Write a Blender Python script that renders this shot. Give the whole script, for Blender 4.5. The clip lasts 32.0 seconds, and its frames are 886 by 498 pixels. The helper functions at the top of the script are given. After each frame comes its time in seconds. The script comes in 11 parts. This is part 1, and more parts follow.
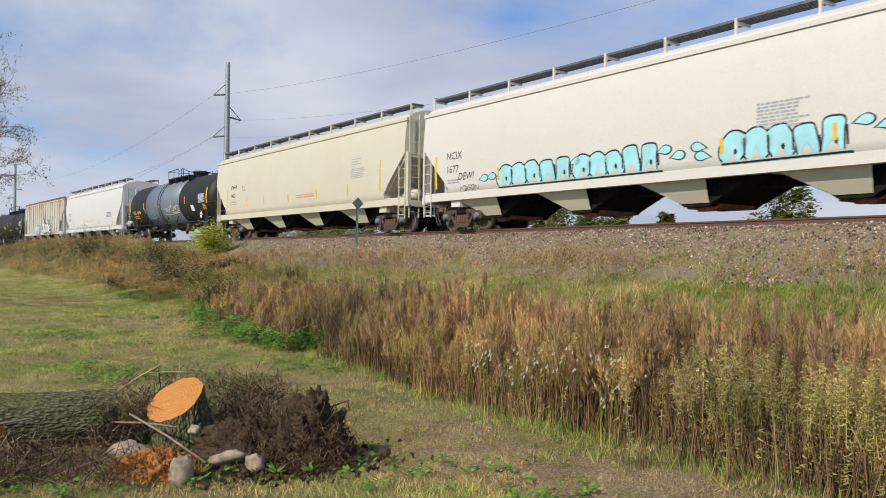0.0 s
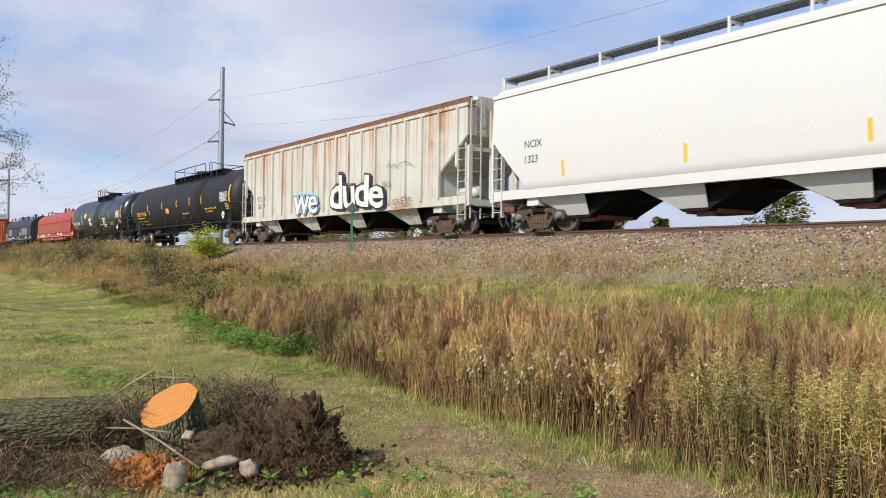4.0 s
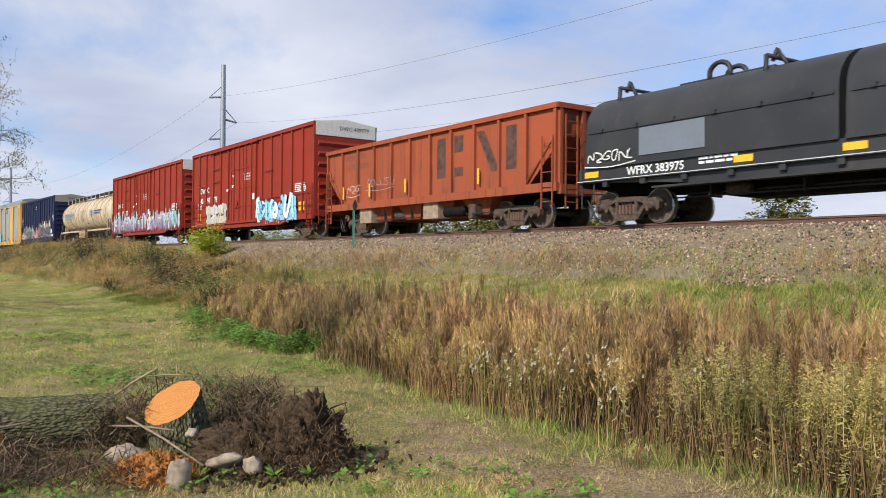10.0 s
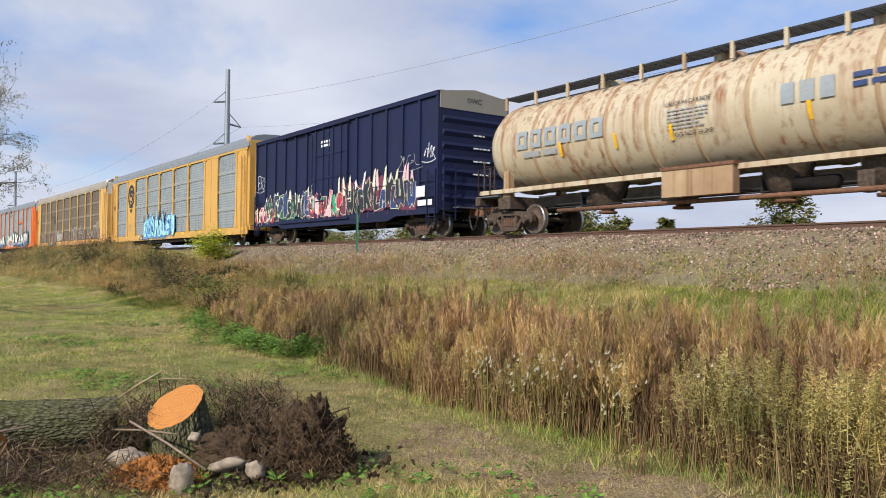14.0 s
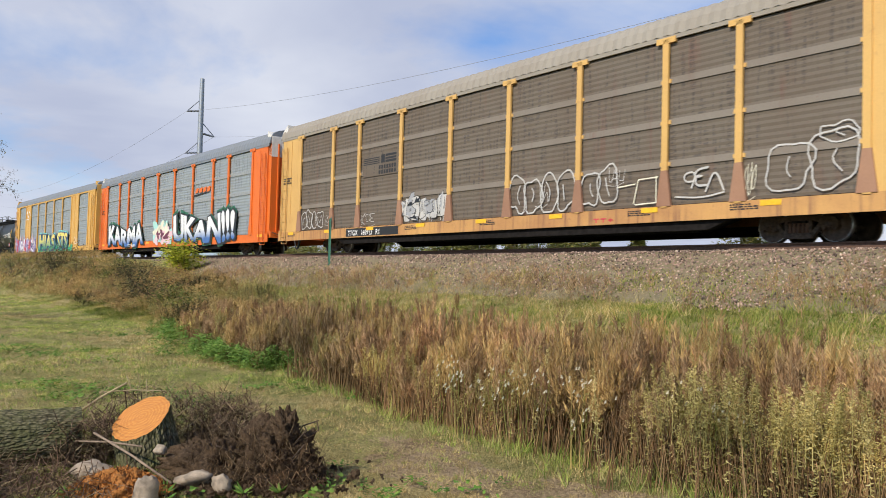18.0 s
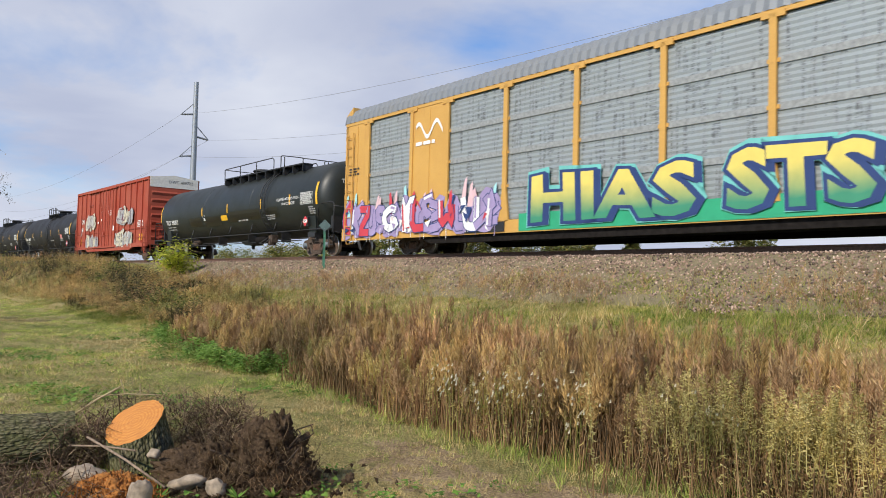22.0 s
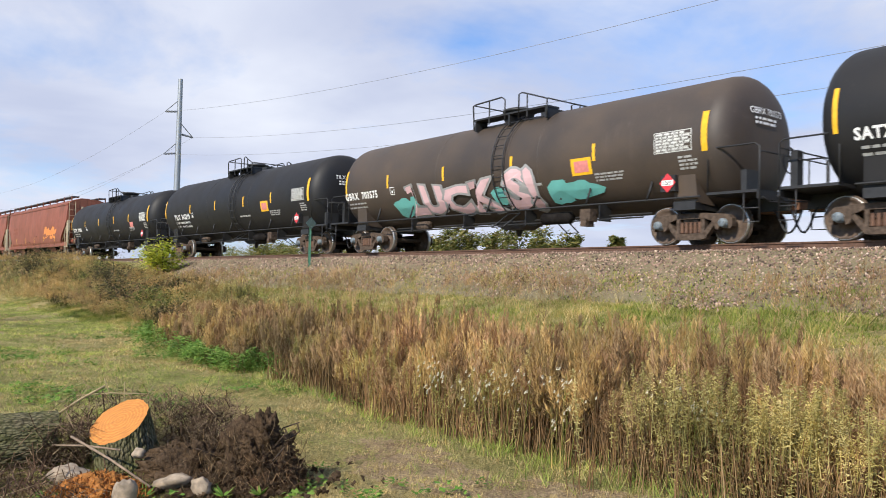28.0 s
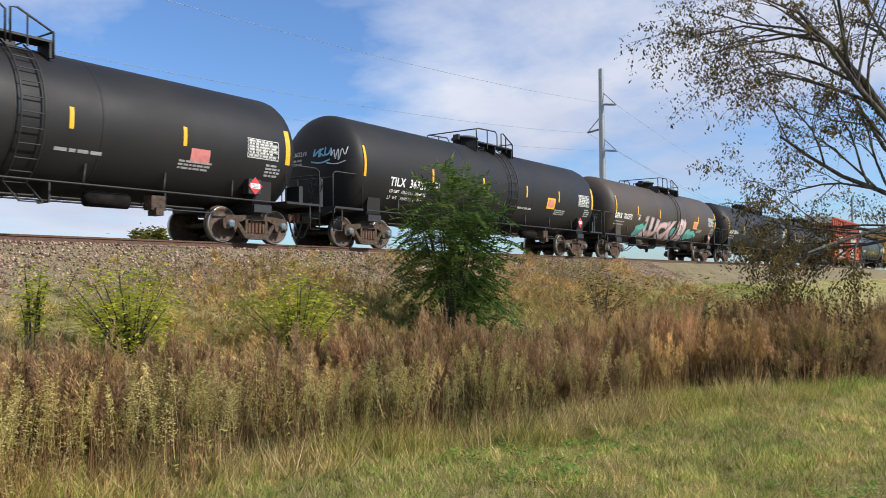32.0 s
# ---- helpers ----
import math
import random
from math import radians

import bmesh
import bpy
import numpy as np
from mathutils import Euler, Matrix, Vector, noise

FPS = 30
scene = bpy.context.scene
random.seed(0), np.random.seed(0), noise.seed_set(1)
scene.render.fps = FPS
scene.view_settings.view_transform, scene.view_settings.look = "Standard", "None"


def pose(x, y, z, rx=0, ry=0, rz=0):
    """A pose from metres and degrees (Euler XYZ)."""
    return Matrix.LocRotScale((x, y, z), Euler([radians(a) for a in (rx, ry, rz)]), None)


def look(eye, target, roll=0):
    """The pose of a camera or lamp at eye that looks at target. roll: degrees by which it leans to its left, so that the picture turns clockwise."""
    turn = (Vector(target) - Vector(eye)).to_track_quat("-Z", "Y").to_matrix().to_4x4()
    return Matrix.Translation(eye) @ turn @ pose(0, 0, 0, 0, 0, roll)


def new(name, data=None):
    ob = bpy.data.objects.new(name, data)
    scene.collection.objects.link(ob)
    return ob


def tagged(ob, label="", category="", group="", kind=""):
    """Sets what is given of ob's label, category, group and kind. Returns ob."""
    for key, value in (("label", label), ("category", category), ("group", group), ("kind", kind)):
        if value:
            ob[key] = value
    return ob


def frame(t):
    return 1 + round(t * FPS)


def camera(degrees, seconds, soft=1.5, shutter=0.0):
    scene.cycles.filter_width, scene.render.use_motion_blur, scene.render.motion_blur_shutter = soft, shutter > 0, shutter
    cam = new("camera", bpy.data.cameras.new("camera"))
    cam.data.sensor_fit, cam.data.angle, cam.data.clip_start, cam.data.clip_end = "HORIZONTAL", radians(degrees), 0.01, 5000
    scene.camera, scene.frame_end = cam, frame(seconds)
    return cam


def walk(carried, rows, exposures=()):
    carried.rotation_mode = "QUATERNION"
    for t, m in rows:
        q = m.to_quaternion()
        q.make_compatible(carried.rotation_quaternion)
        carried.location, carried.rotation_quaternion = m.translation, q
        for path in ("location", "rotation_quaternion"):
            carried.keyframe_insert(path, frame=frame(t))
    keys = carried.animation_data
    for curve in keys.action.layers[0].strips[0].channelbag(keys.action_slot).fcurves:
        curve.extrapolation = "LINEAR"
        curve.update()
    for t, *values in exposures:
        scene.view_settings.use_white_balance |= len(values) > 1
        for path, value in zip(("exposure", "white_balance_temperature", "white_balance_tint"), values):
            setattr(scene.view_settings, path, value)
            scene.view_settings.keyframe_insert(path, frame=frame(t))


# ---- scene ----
import collections
cam = camera(56.7, 32.0, soft=0.9, shutter=0.1)

# The camera is held by hand at one spot: seconds, yaw, pitch, roll.
EYE = (0.0, 0.0, 1.6)
PATH = [
    (0, 55.40, 0.74, -0.77), (0.5, 55.40, 0.72, -0.76), (1, 55.33, 0.71, -0.71), (1.5, 55.26, 0.71, -0.60),
    (2, 55.23, 0.76, -0.68), (2.5, 55.19, 0.90, -0.90), (4.5, 55.05, 1.14, -0.68), (5, 55.29, 1.16, -0.51),
    (5.5, 55.49, 1.08, -0.54), (6, 55.62, 0.78, -0.57), (6.5, 55.65, 0.57, -0.52), (7, 55.67, 0.37, -0.45),
    (7.5, 55.66, 0.32, -0.40), (8, 55.49, 0.40, -0.48), (8.5, 55.33, 0.54, -0.62), (9, 55.17, 0.56, -0.61),
    (9.5, 55.10, 0.66, -0.55), (10, 55.18, 0.84, -0.44), (10.5, 55.17, 1.03, -0.51), (11, 55.23, 1.16, -0.54),
    (11.5, 55.27, 1.17, -0.50), (12, 55.34, 1.16, -0.48), (12.5, 55.38, 1.19, -0.50), (13, 55.43, 1.22, -0.54),
    (13.5, 55.42, 1.20, -0.58), (14, 55.41, 1.18, -0.63), (14.5, 55.55, 1.16, -0.53), (16.5, 55.74, 1.43, -0.79),
    (17, 55.48, 1.60, -0.98), (17.5, 54.83, 1.81, -1.21), (18, 53.48, 2.19, -1.51), (18.5, 52.18, 2.59, -1.64),
    (19, 51.94, 3.07, -1.49), (19.5, 52.10, 3.12, -1.31), (20, 52.45, 2.78, -1.29), (20.5, 52.72, 2.56, -1.49),
    (21, 52.83, 2.45, -1.56), (21.5, 52.93, 2.42, -1.53), (22, 53.10, 2.43, -1.46), (22.5, 53.35, 2.29, -1.45),
    (23, 53.50, 2.24, -1.51), (23.5, 53.53, 2.27, -1.60), (24, 53.51, 2.27, -1.60), (24.5, 53.53, 2.27, -1.47),
    (25, 53.53, 2.29, -1.42), (25.5, 53.35, 2.36, -1.36), (27.5, 52.59, 2.26, -1.32), (28, 52.13, 2.28, -1.30),
    (28.5, 51.51, 2.50, -1.04), (29, 49.38, 2.93, -1.11), (29.4, 42.26, 3.24, -0.80), (29.5, 38.87, 3.47, -0.51),
    (29.8, 25.68, 3.61, -0.35), (30, 14.65, 3.57, -0.22), (30.2, 3.13, 3.31, -0.03), (30.5, -11.01, 2.95, -0.01),
    (30.6, -17.62, 2.61, -0.23), (31, -33.50, 2.30, -0.35), (31.4, -44.60, 2.09, -0.19), (31.5, -46.16, 2.04, 0.13),
    (31.8, -51.66, 2.08, 0.40), (32, -54.63, 2.16, 0.56),
]

walk(cam, [(t, pose(*EYE, 90 + p, r, y)) for t, y, p, r in PATH],
     ((0.0, -0.25), (1.0, -0.1), (2.0, -0.02), (5.0, -0.02), (8.0, 0.1), (9.0, 0.0), (11.0, 0.0), (14.0, -0.06), (17.0, -0.1), (21.0, -0.14), (25.0, 0.0), (28.0, 0.12), (29.0, 0.04), (30.0, 0.05), (31.0, 0.12), (32.0, 0.0)))

# ---------------------------------------------------------------- plan
RAIL_Z = 2.62          # top of rail
TRACK_Y = 17.5         # centre line of the straight part
CURVE = 1 / 2400       # the track bends towards the lawn for x < 0
BEND_END = -170.0
SPEED = 15.8
T0 = 30.2              # the time to which the cars' places refer


def track(s):
    """Place and heading (radians) of the centre line at s metres along it."""
    if s >= 0:
        return s, TRACK_Y, 0.0
    e = max(s, BEND_END)
    x, y, h = math.sin(CURVE * e) / CURVE, TRACK_Y - (1 - math.cos(CURVE * e)) / CURVE, -CURVE * e
    return x + (s - e) * math.cos(h), y + (s - e) * math.sin(h), h


def centre_y(x):
    """y of the centre line, for arrays."""
    e = np.clip(x, BEND_END, 0)
    return TRACK_Y - CURVE * e * e / 2 + np.minimum(x - BEND_END, 0) * (-CURVE * BEND_END)


def smooth(a, b, v):
    u = np.clip((v - a) / (b - a), 0, 1)
    return u * u * (3 - 2 * u)


def ground_z(x, y):
    """Height of the ground."""
    x, y = np.asarray(x, float), np.asarray(y, float)
    off = centre_y(x) - y
    near = np.interp(off, [0, 1.95, 4.7, 6.0, 8.0, 10.0, 11.5], [2.37, 2.36, 1.24, 0.92, 0.42, 0.08, 0.0])
    far = np.interp(-off, [0, 1.95, 4.7, 8.0, 14.0], [2.37, 2.36, 1.3, 0.9, 0.7])
    z = np.where(off >= 0, near, far)
    bank = smooth(-34, -58, x) * smooth(10.5, 4.0, off) * smooth(1.9, 2.9, off)
    z = z + bank * np.maximum(2.5 - z, 0) * 0.9
    bumps = 0.05 * np.sin(x * 0.9 + 1.3 * np.sin(y * 0.7)) * np.cos(y * 0.8 + 0.5) + 0.03 * np.sin(x * 2.3 + y * 1.9)
    return z + bumps * smooth(4.6, 6.0, np.abs(off))


# ---------------------------------------------------------------- light
SUN_DIR = Vector((0.30, -0.95, 0.0)).normalized()      # towards the sun
SUN_EL = radians(36)
sun = new("sun", bpy.data.lights.new("sun", "SUN"))
sun.data.energy, sun.data.angle, sun.data.color = 5.0, radians(0.6), (1.0, 0.915, 0.79)
sun.matrix_world = look((0, 0, 60), Vector((0, 0, 60)) - Vector((SUN_DIR.x * math.cos(SUN_EL), SUN_DIR.y * math.cos(SUN_EL), math.sin(SUN_EL))))

world = bpy.data.worlds.new("sky")
scene.world = world
world.use_nodes = True
wn, wl = world.node_tree.nodes, world.node_tree.links
wn.clear()


def wnode(kind, **values):
    n = wn.new(kind)
    for k, v in values.items():
        n.inputs[k].default_value = v
    return n


sky = wn.new("ShaderNodeTexSky")
sky.sky_type, sky.sun_disc = "NISHITA", False
sky.sun_elevation, sky.sun_rotation = SUN_EL, math.atan2(SUN_DIR.x, SUN_DIR.y)
sky.air_density, sky.dust_density, sky.ozone_density = 1.0, 0.6, 1.6
coord = wn.new("ShaderNodeTexCoord")
sep = wn.new("ShaderNodeSeparateXYZ")
wl.new(coord.outputs["Generated"], sep.inputs[0])
# cloud layer: the view direction is laid on a flat deck overhead
rise = wn.new("ShaderNodeMath")
rise.operation = "ADD"
rise.inputs[1].default_value = 0.16
wl.new(sep.outputs["Z"], rise.inputs[0])
lift = wn.new("ShaderNodeMath")
lift.operation = "MAXIMUM"
lift.inputs[1].default_value = 0.05
wl.new(rise.outputs[0], lift.inputs[0])
over = []
for axis in ("X", "Y"):
    d = wn.new("ShaderNodeMath")
    d.operation = "DIVIDE"
    wl.new(sep.outputs[axis], d.inputs[0])
    wl.new(lift.outputs[0], d.inputs[1])
    over.append(d)
deck = wn.new("ShaderNodeCombineXYZ")
wl.new(over[0].outputs[0], deck.inputs[0])
wl.new(over[1].outputs[0], deck.inputs[1])


def cloud_noise(scale, detail, rough, shift):
    m = wn.new("ShaderNodeMapping")
    m.inputs["Location"].default_value = shift
    wl.new(deck.outputs[0], m.inputs[0])
    n = wnode("ShaderNodeTexNoise", Scale=scale, Detail=detail, Roughness=rough, Distortion=0.25)
    wl.new(m.outputs[0], n.inputs["Vector"])
    return n


cover = cloud_noise(0.62, 7, 0.58, (3.1, 0.4, 0))
cover_ramp = wn.new("ShaderNodeValToRGB")
cover_ramp.color_ramp.elements[0].position, cover_ramp.color_ramp.elements[1].position = 0.40, 0.60
# the deck thins out towards the sun's side and to the east
thin = []
for axis, amount in (("Y", 0.15), ("X", -0.115)):
    d = wn.new("ShaderNodeMath")
    d.operation = "MULTIPLY_ADD"
    d.inputs[1].default_value = amount
    wl.new(sep.outputs[axis], d.inputs[0])
    if thin:
        wl.new(thin[-1].outputs[0], d.inputs[2])
    else:
        d.inputs[2].default_value = -0.035
    thin.append(d)
cover_sum = wn.new("ShaderNodeMath")
wl.new(cover.outputs["Fac"], cover_sum.inputs[0])
wl.new(thin[-1].outputs[0], cover_sum.inputs[1])
# breaks in the deck (and two thicker banks): direction, half-widths along and up, strength
ragged = wnode("ShaderNodeTexNoise", Scale=5.5, Detail=5, Roughness=0.6)
wl.new(coord.outputs["Generated"], ragged.inputs["Vector"])
for way, wide, high, amount in (((-0.76, 0.59, 0.285), 0.18, 0.055, -0.12), ((-0.957, 0.18, 0.235), 0.20, 0.035, -0.07), ((0.36, 0.87, 0.30), 0.52, 0.16, -0.22), ((0.72, 0.66, 0.20), 0.22, 0.06, -0.10),
                                ((0.95, 0.24, 0.25), 0.42, 0.24, 0.15), ((0.83, 0.54, 0.21), 0.20, 0.06, 0.08)):
    place = wn.new("ShaderNodeMapping")
    place.vector_type = "TEXTURE"
    place.inputs["Location"].default_value = way
    place.inputs["Rotation"].default_value = (0, 0, math.atan2(way[1], way[0]))
    place.inputs["Scale"].default_value = (1.0, wide, high)
    wl.new(coord.outputs["Generated"], place.inputs[0])
    patch = wn.new("ShaderNodeTexGradient")
    patch.gradient_type = "SPHERICAL"
    wl.new(place.outputs[0], patch.inputs[0])
    torn = wn.new("ShaderNodeMath")
    torn.operation = "MULTIPLY"
    wl.new(patch.outputs["Fac"], torn.inputs[0])
    wl.new(ragged.outputs["Fac"], torn.inputs[1])
    total = wn.new("ShaderNodeMath")
    total.operation = "MULTIPLY_ADD"
    total.inputs[1].default_value = amount * 2
    wl.new(torn.outputs[0], total.inputs[0])
    wl.new(cover_sum.outputs[0], total.inputs[2])
    cover_sum = total
wl.new(cover_sum.outputs[0], cover_ramp.inputs[0])
shade = cloud_noise(0.9, 5, 0.5, (7.7, 2.0, 0))
shade_ramp = wn.new("ShaderNodeValToRGB")
shade_ramp.color_ramp.elements[0].position, shade_ramp.color_ramp.elements[1].position = 0.35, 0.68
shade_ramp.color_ramp.elements[0].color = (5.3, 5.85, 7.6, 1)
shade_ramp.color_ramp.elements[1].color = (7.9, 8.3, 9.4, 1)
wl.new(shade.outputs["Fac"], shade_ramp.inputs[0])
mixed = wn.new("ShaderNodeMix")
mixed.data_type = "RGBA"
wl.new(cover_ramp.outputs[0], mixed.inputs["Factor"])
blue = wn.new("ShaderNodeMix")
blue.data_type, blue.blend_type = "RGBA", "MULTIPLY"
blue.inputs["Factor"].default_value = 1.0
blue.inputs["B"].default_value = (0.95, 1.25, 1.68, 1)
wl.new(sky.outputs[0], blue.inputs["A"])
wl.new(blue.outputs["Result"], mixed.inputs["A"])
wl.new(shade_ramp.outputs[0], mixed.inputs["B"])
back = wnode("ShaderNodeBackground", Strength=0.1)
wl.new(mixed.outputs["Result"], back.inputs["Color"])
wout = wn.new("ShaderNodeOutputWorld")
wl.new(back.outputs[0], wout.inputs[0])
scene.view_settings.exposure = 0.0

# ---------------------------------------------------------------- mesh helpers
class Shape:
    """Collects vertices and faces of one mesh."""

    def __init__(self):
        self.v, self.f, self.smooth = [], [], []

    def add(self, verts, faces, soft=False):
        n = len(self.v)
        self.v.extend(tuple(p) for p in verts)
        self.f.extend(tuple(n + i for i in q) for q in faces)
        self.smooth.extend([soft] * len(faces))
        return self

    def box(self, x0, x1, y0, y1, z0, z1, m=None):
        p = [(x, y, z) for x in (x0, x1) for y in (y0, y1) for z in (z0, z1)]
        if m is not None:
            p = [m @ Vector(q) for q in p]
        return self.add(p, [(0, 1, 3, 2), (4, 6, 7, 5), (0, 4, 5, 1), (2, 3, 7, 6), (0, 2, 6, 4), (1, 5, 7, 3)])

    def rod(self, a, b, r, r2=None, n=8, caps=True):
        a, b = Vector(a), Vector(b)
        r2 = r if r2 is None else r2
        q = (b - a).to_track_quat("Z", "Y").to_matrix()
        ring = [q @ Vector((math.cos(2 * math.pi * i / n), math.sin(2 * math.pi * i / n), 0)) for i in range(n)]
        p = [a + r * c for c in ring] + [b + r2 * c for c in ring]
        self.add(p, [(i, (i + 1) % n, n + (i + 1) % n, n + i) for i in range(n)], n > 5)
        if caps:
            self.add(p, [tuple(range(n))[::-1], tuple(range(n, 2 * n))])
        return self

    def pipe(self, pts, r, n=6):
        """One bent tube through the points."""
        pts = [Vector(p) for p in pts]
        k, p, f = len(pts), [], []
        side = None
        for i, c in enumerate(pts):
            d = (pts[min(i + 1, k - 1)] - pts[max(i - 1, 0)]).normalized()
            if side is None:
                side = d.orthogonal().normalized()
            side = (side - d * side.dot(d)).normalized() if (side - d * side.dot(d)).length > 1e-4 else d.orthogonal().normalized()
            up = d.cross(side)
            p += [tuple(c + (side * math.cos(6.28319 * j / n) + up * math.sin(6.28319 * j / n)) * r) for j in range(n)]
        for i in range(k - 1):
            f += [(i * n + j, i * n + (j + 1) % n, (i + 1) * n + (j + 1) % n, (i + 1) * n + j) for j in range(n)]
        f += [tuple(range(n))[::-1], tuple((k - 1) * n + j for j in range(n))]
        return self.add(p, f, True)

    def spin(self, prof, axis="x", at=(0, 0, 0), n=32, soft=True, caps=True):
        """A turned shape: prof is a list of (along, radius)."""
        p, f = [], []
        for a, r in prof:
            for i in range(n):
                c, s = r * math.cos(2 * math.pi * i / n), r * math.sin(2 * math.pi * i / n)
                q = {"x": (a, c, s), "y": (s, a, c), "z": (c, s, a)}[axis]
                p.append((q[0] + at[0], q[1] + at[1], q[2] + at[2]))
        for k in range(len(prof) - 1):
            f += [(k * n + i, k * n + (i + 1) % n, (k + 1) * n + (i + 1) % n, (k + 1) * n + i) for i in range(n)]
        self.add(p, f, soft)
        for k in (0, len(prof) - 1):
            if caps and prof[k][1] > 1e-4:
                self.add([p[k * n + i] for i in range(n)], [tuple(range(n))[::-1] if k == 0 else tuple(range(n))])
        return self

    def slab(self, poly, y0, y1):
        """A polygon of (x, z), given thickness from y0 to y1."""
        n = len(poly)
        p = [(x, y0, z) for x, z in poly] + [(x, y1, z) for x, z in poly]
        return self.add(p, [tuple(range(n)), tuple(range(n, 2 * n))[::-1]] + [(i, n + i, n + (i + 1) % n, (i + 1) % n) for i in range(n)])

    def mesh(self, name, material=None):
        me = bpy.data.meshes.new(name)
        me.from_pydata([tuple(p) for p in self.v], [], self.f)
        me.polygons.foreach_set("use_smooth", self.smooth)
        if material:
            me.materials.append(material)
        bm = bmesh.new()
        bm.from_mesh(me)
        bmesh.ops.recalc_face_normals(bm, faces=bm.faces)
        bm.to_mesh(me)
        bm.free()
        me.update()
        return me


def part(name, shape, material, parent, label="", m=None):
    """Links a shape (or a ready mesh) as one mesh object under a thing or part."""
    me = shape if isinstance(shape, bpy.types.Mesh) else shape.mesh(name, material)
    ob = new(name, me)
    ob.parent = parent
    if m is not None:
        ob.matrix_basis = m
    return tagged(ob, label)


def thing(name, label, category, group="", m=None, kind=""):
    ob = new(name)
    ob.empty_display_size = 0.3
    if m is not None:
        ob.matrix_basis = m
    return tagged(ob, label, category, group, kind)


def mesh_from_arrays(name, verts, faces, material, tint=None):
    """A large mesh from arrays; faces all have the same number of corners."""
    verts, faces = np.asarray(verts, np.float32), np.asarray(faces, np.int32)
    me = bpy.data.meshes.new(name)
    me.vertices.add(len(verts))
    me.vertices.foreach_set("co", verts.ravel())
    k = faces.shape[1]
    me.loops.add(faces.size)
    me.loops.foreach_set("vertex_index", faces.ravel())
    me.polygons.add(len(faces))
    me.polygons.foreach_set("loop_start", np.arange(0, faces.size, k, dtype=np.int32))
    me.polygons.foreach_set("loop_total", np.full(len(faces), k, np.int32))
    me.update(calc_edges=True)
    if tint is not None:      # one random value for each plant, 0..1
        a = me.attributes.new("tint", "FLOAT", "POINT")
        a.data.foreach_set("value", np.asarray(tint, np.float32))
    me.materials.append(material)
    return me


# ---------------------------------------------------------------- materials
class Nodes:
    def __init__(self, name):
        self.mat = bpy.data.materials.new(name)
        self.mat.use_nodes = True
        self.n, self.l = self.mat.node_tree.nodes, self.mat.node_tree.links
        self.bsdf = self.n["Principled BSDF"]
        self.tc = self.n.new("ShaderNodeTexCoord")

    def node(self, kind, **values):
        n = self.n.new(kind)
        for k, v in values.items():
            n.inputs[k].default_value = v
        return n

    def vec(self, scale=(1, 1, 1), source="Object"):
        m = self.node("ShaderNodeMapping", Scale=scale)
        self.l.new(self.tc.outputs[source], m.inputs[0])
        return m.outputs[0]

    def noise(self, scale, detail=4, rough=0.55, stretch=(1, 1, 1), source="Object"):
        n = self.node("ShaderNodeTexNoise", Scale=scale, Detail=detail, Roughness=rough)
        self.l.new(self.vec(stretch, source), n.inputs["Vector"])
        return n.outputs["Fac"]

    def ramp(self, fac, lo, hi, a=(0, 0, 0, 1), b=(1, 1, 1, 1)):
        r = self.n.new("ShaderNodeValToRGB")
        e = r.color_ramp.elements
        e[0].position, e[1].position, e[0].color, e[1].color = lo, hi, a, b
        self.l.new(fac, r.inputs[0])
        return r.outputs[0]

    def mix(self, fac, a, b, blend="MIX"):
        m = self.n.new("ShaderNodeMix")
        m.data_type, m.blend_type = "RGBA", blend
        for socket, v in (("Factor", fac), ("A", a), ("B", b)):
            if isinstance(v, (int, float, tuple)):
                m.inputs[socket].default_value = v
            else:
                self.l.new(v, m.inputs[socket])
        return m.outputs["Result"]

    def math(self, op, a, b=0.0):
        m = self.n.new("ShaderNodeMath")
        m.operation = op
        for i, v in enumerate((a, b)):
            if isinstance(v, (int, float)):
                m.inputs[i].default_value = v
            else:
                self.l.new(v, m.inputs[i])
        return m.outputs[0]

    def finish(self, color, rough=0.6, metal=0.0, bump=None, strength=0.3, distance=0.01, **extra):
        for socket, v in (("Base Color", color), ("Roughness", rough), ("Metallic", metal)):
            if isinstance(v, (int, float, tuple)):
                self.bsdf.inputs[socket].default_value = v
            else:
                self.l.new(v, self.bsdf.inputs[socket])
        if bump is not None:
            b = self.node("ShaderNodeBump", Strength=strength, Distance=distance)
            self.l.new(bump, b.inputs["Height"])
            self.l.new(b.outputs[0], self.bsdf.inputs["Normal"])
        for k, v in extra.items():
            self.bsdf.inputs[k.replace("_", " ")].default_value = v
        return self.mat


def rgb(r, g, b):
    return (r, g, b, 1)


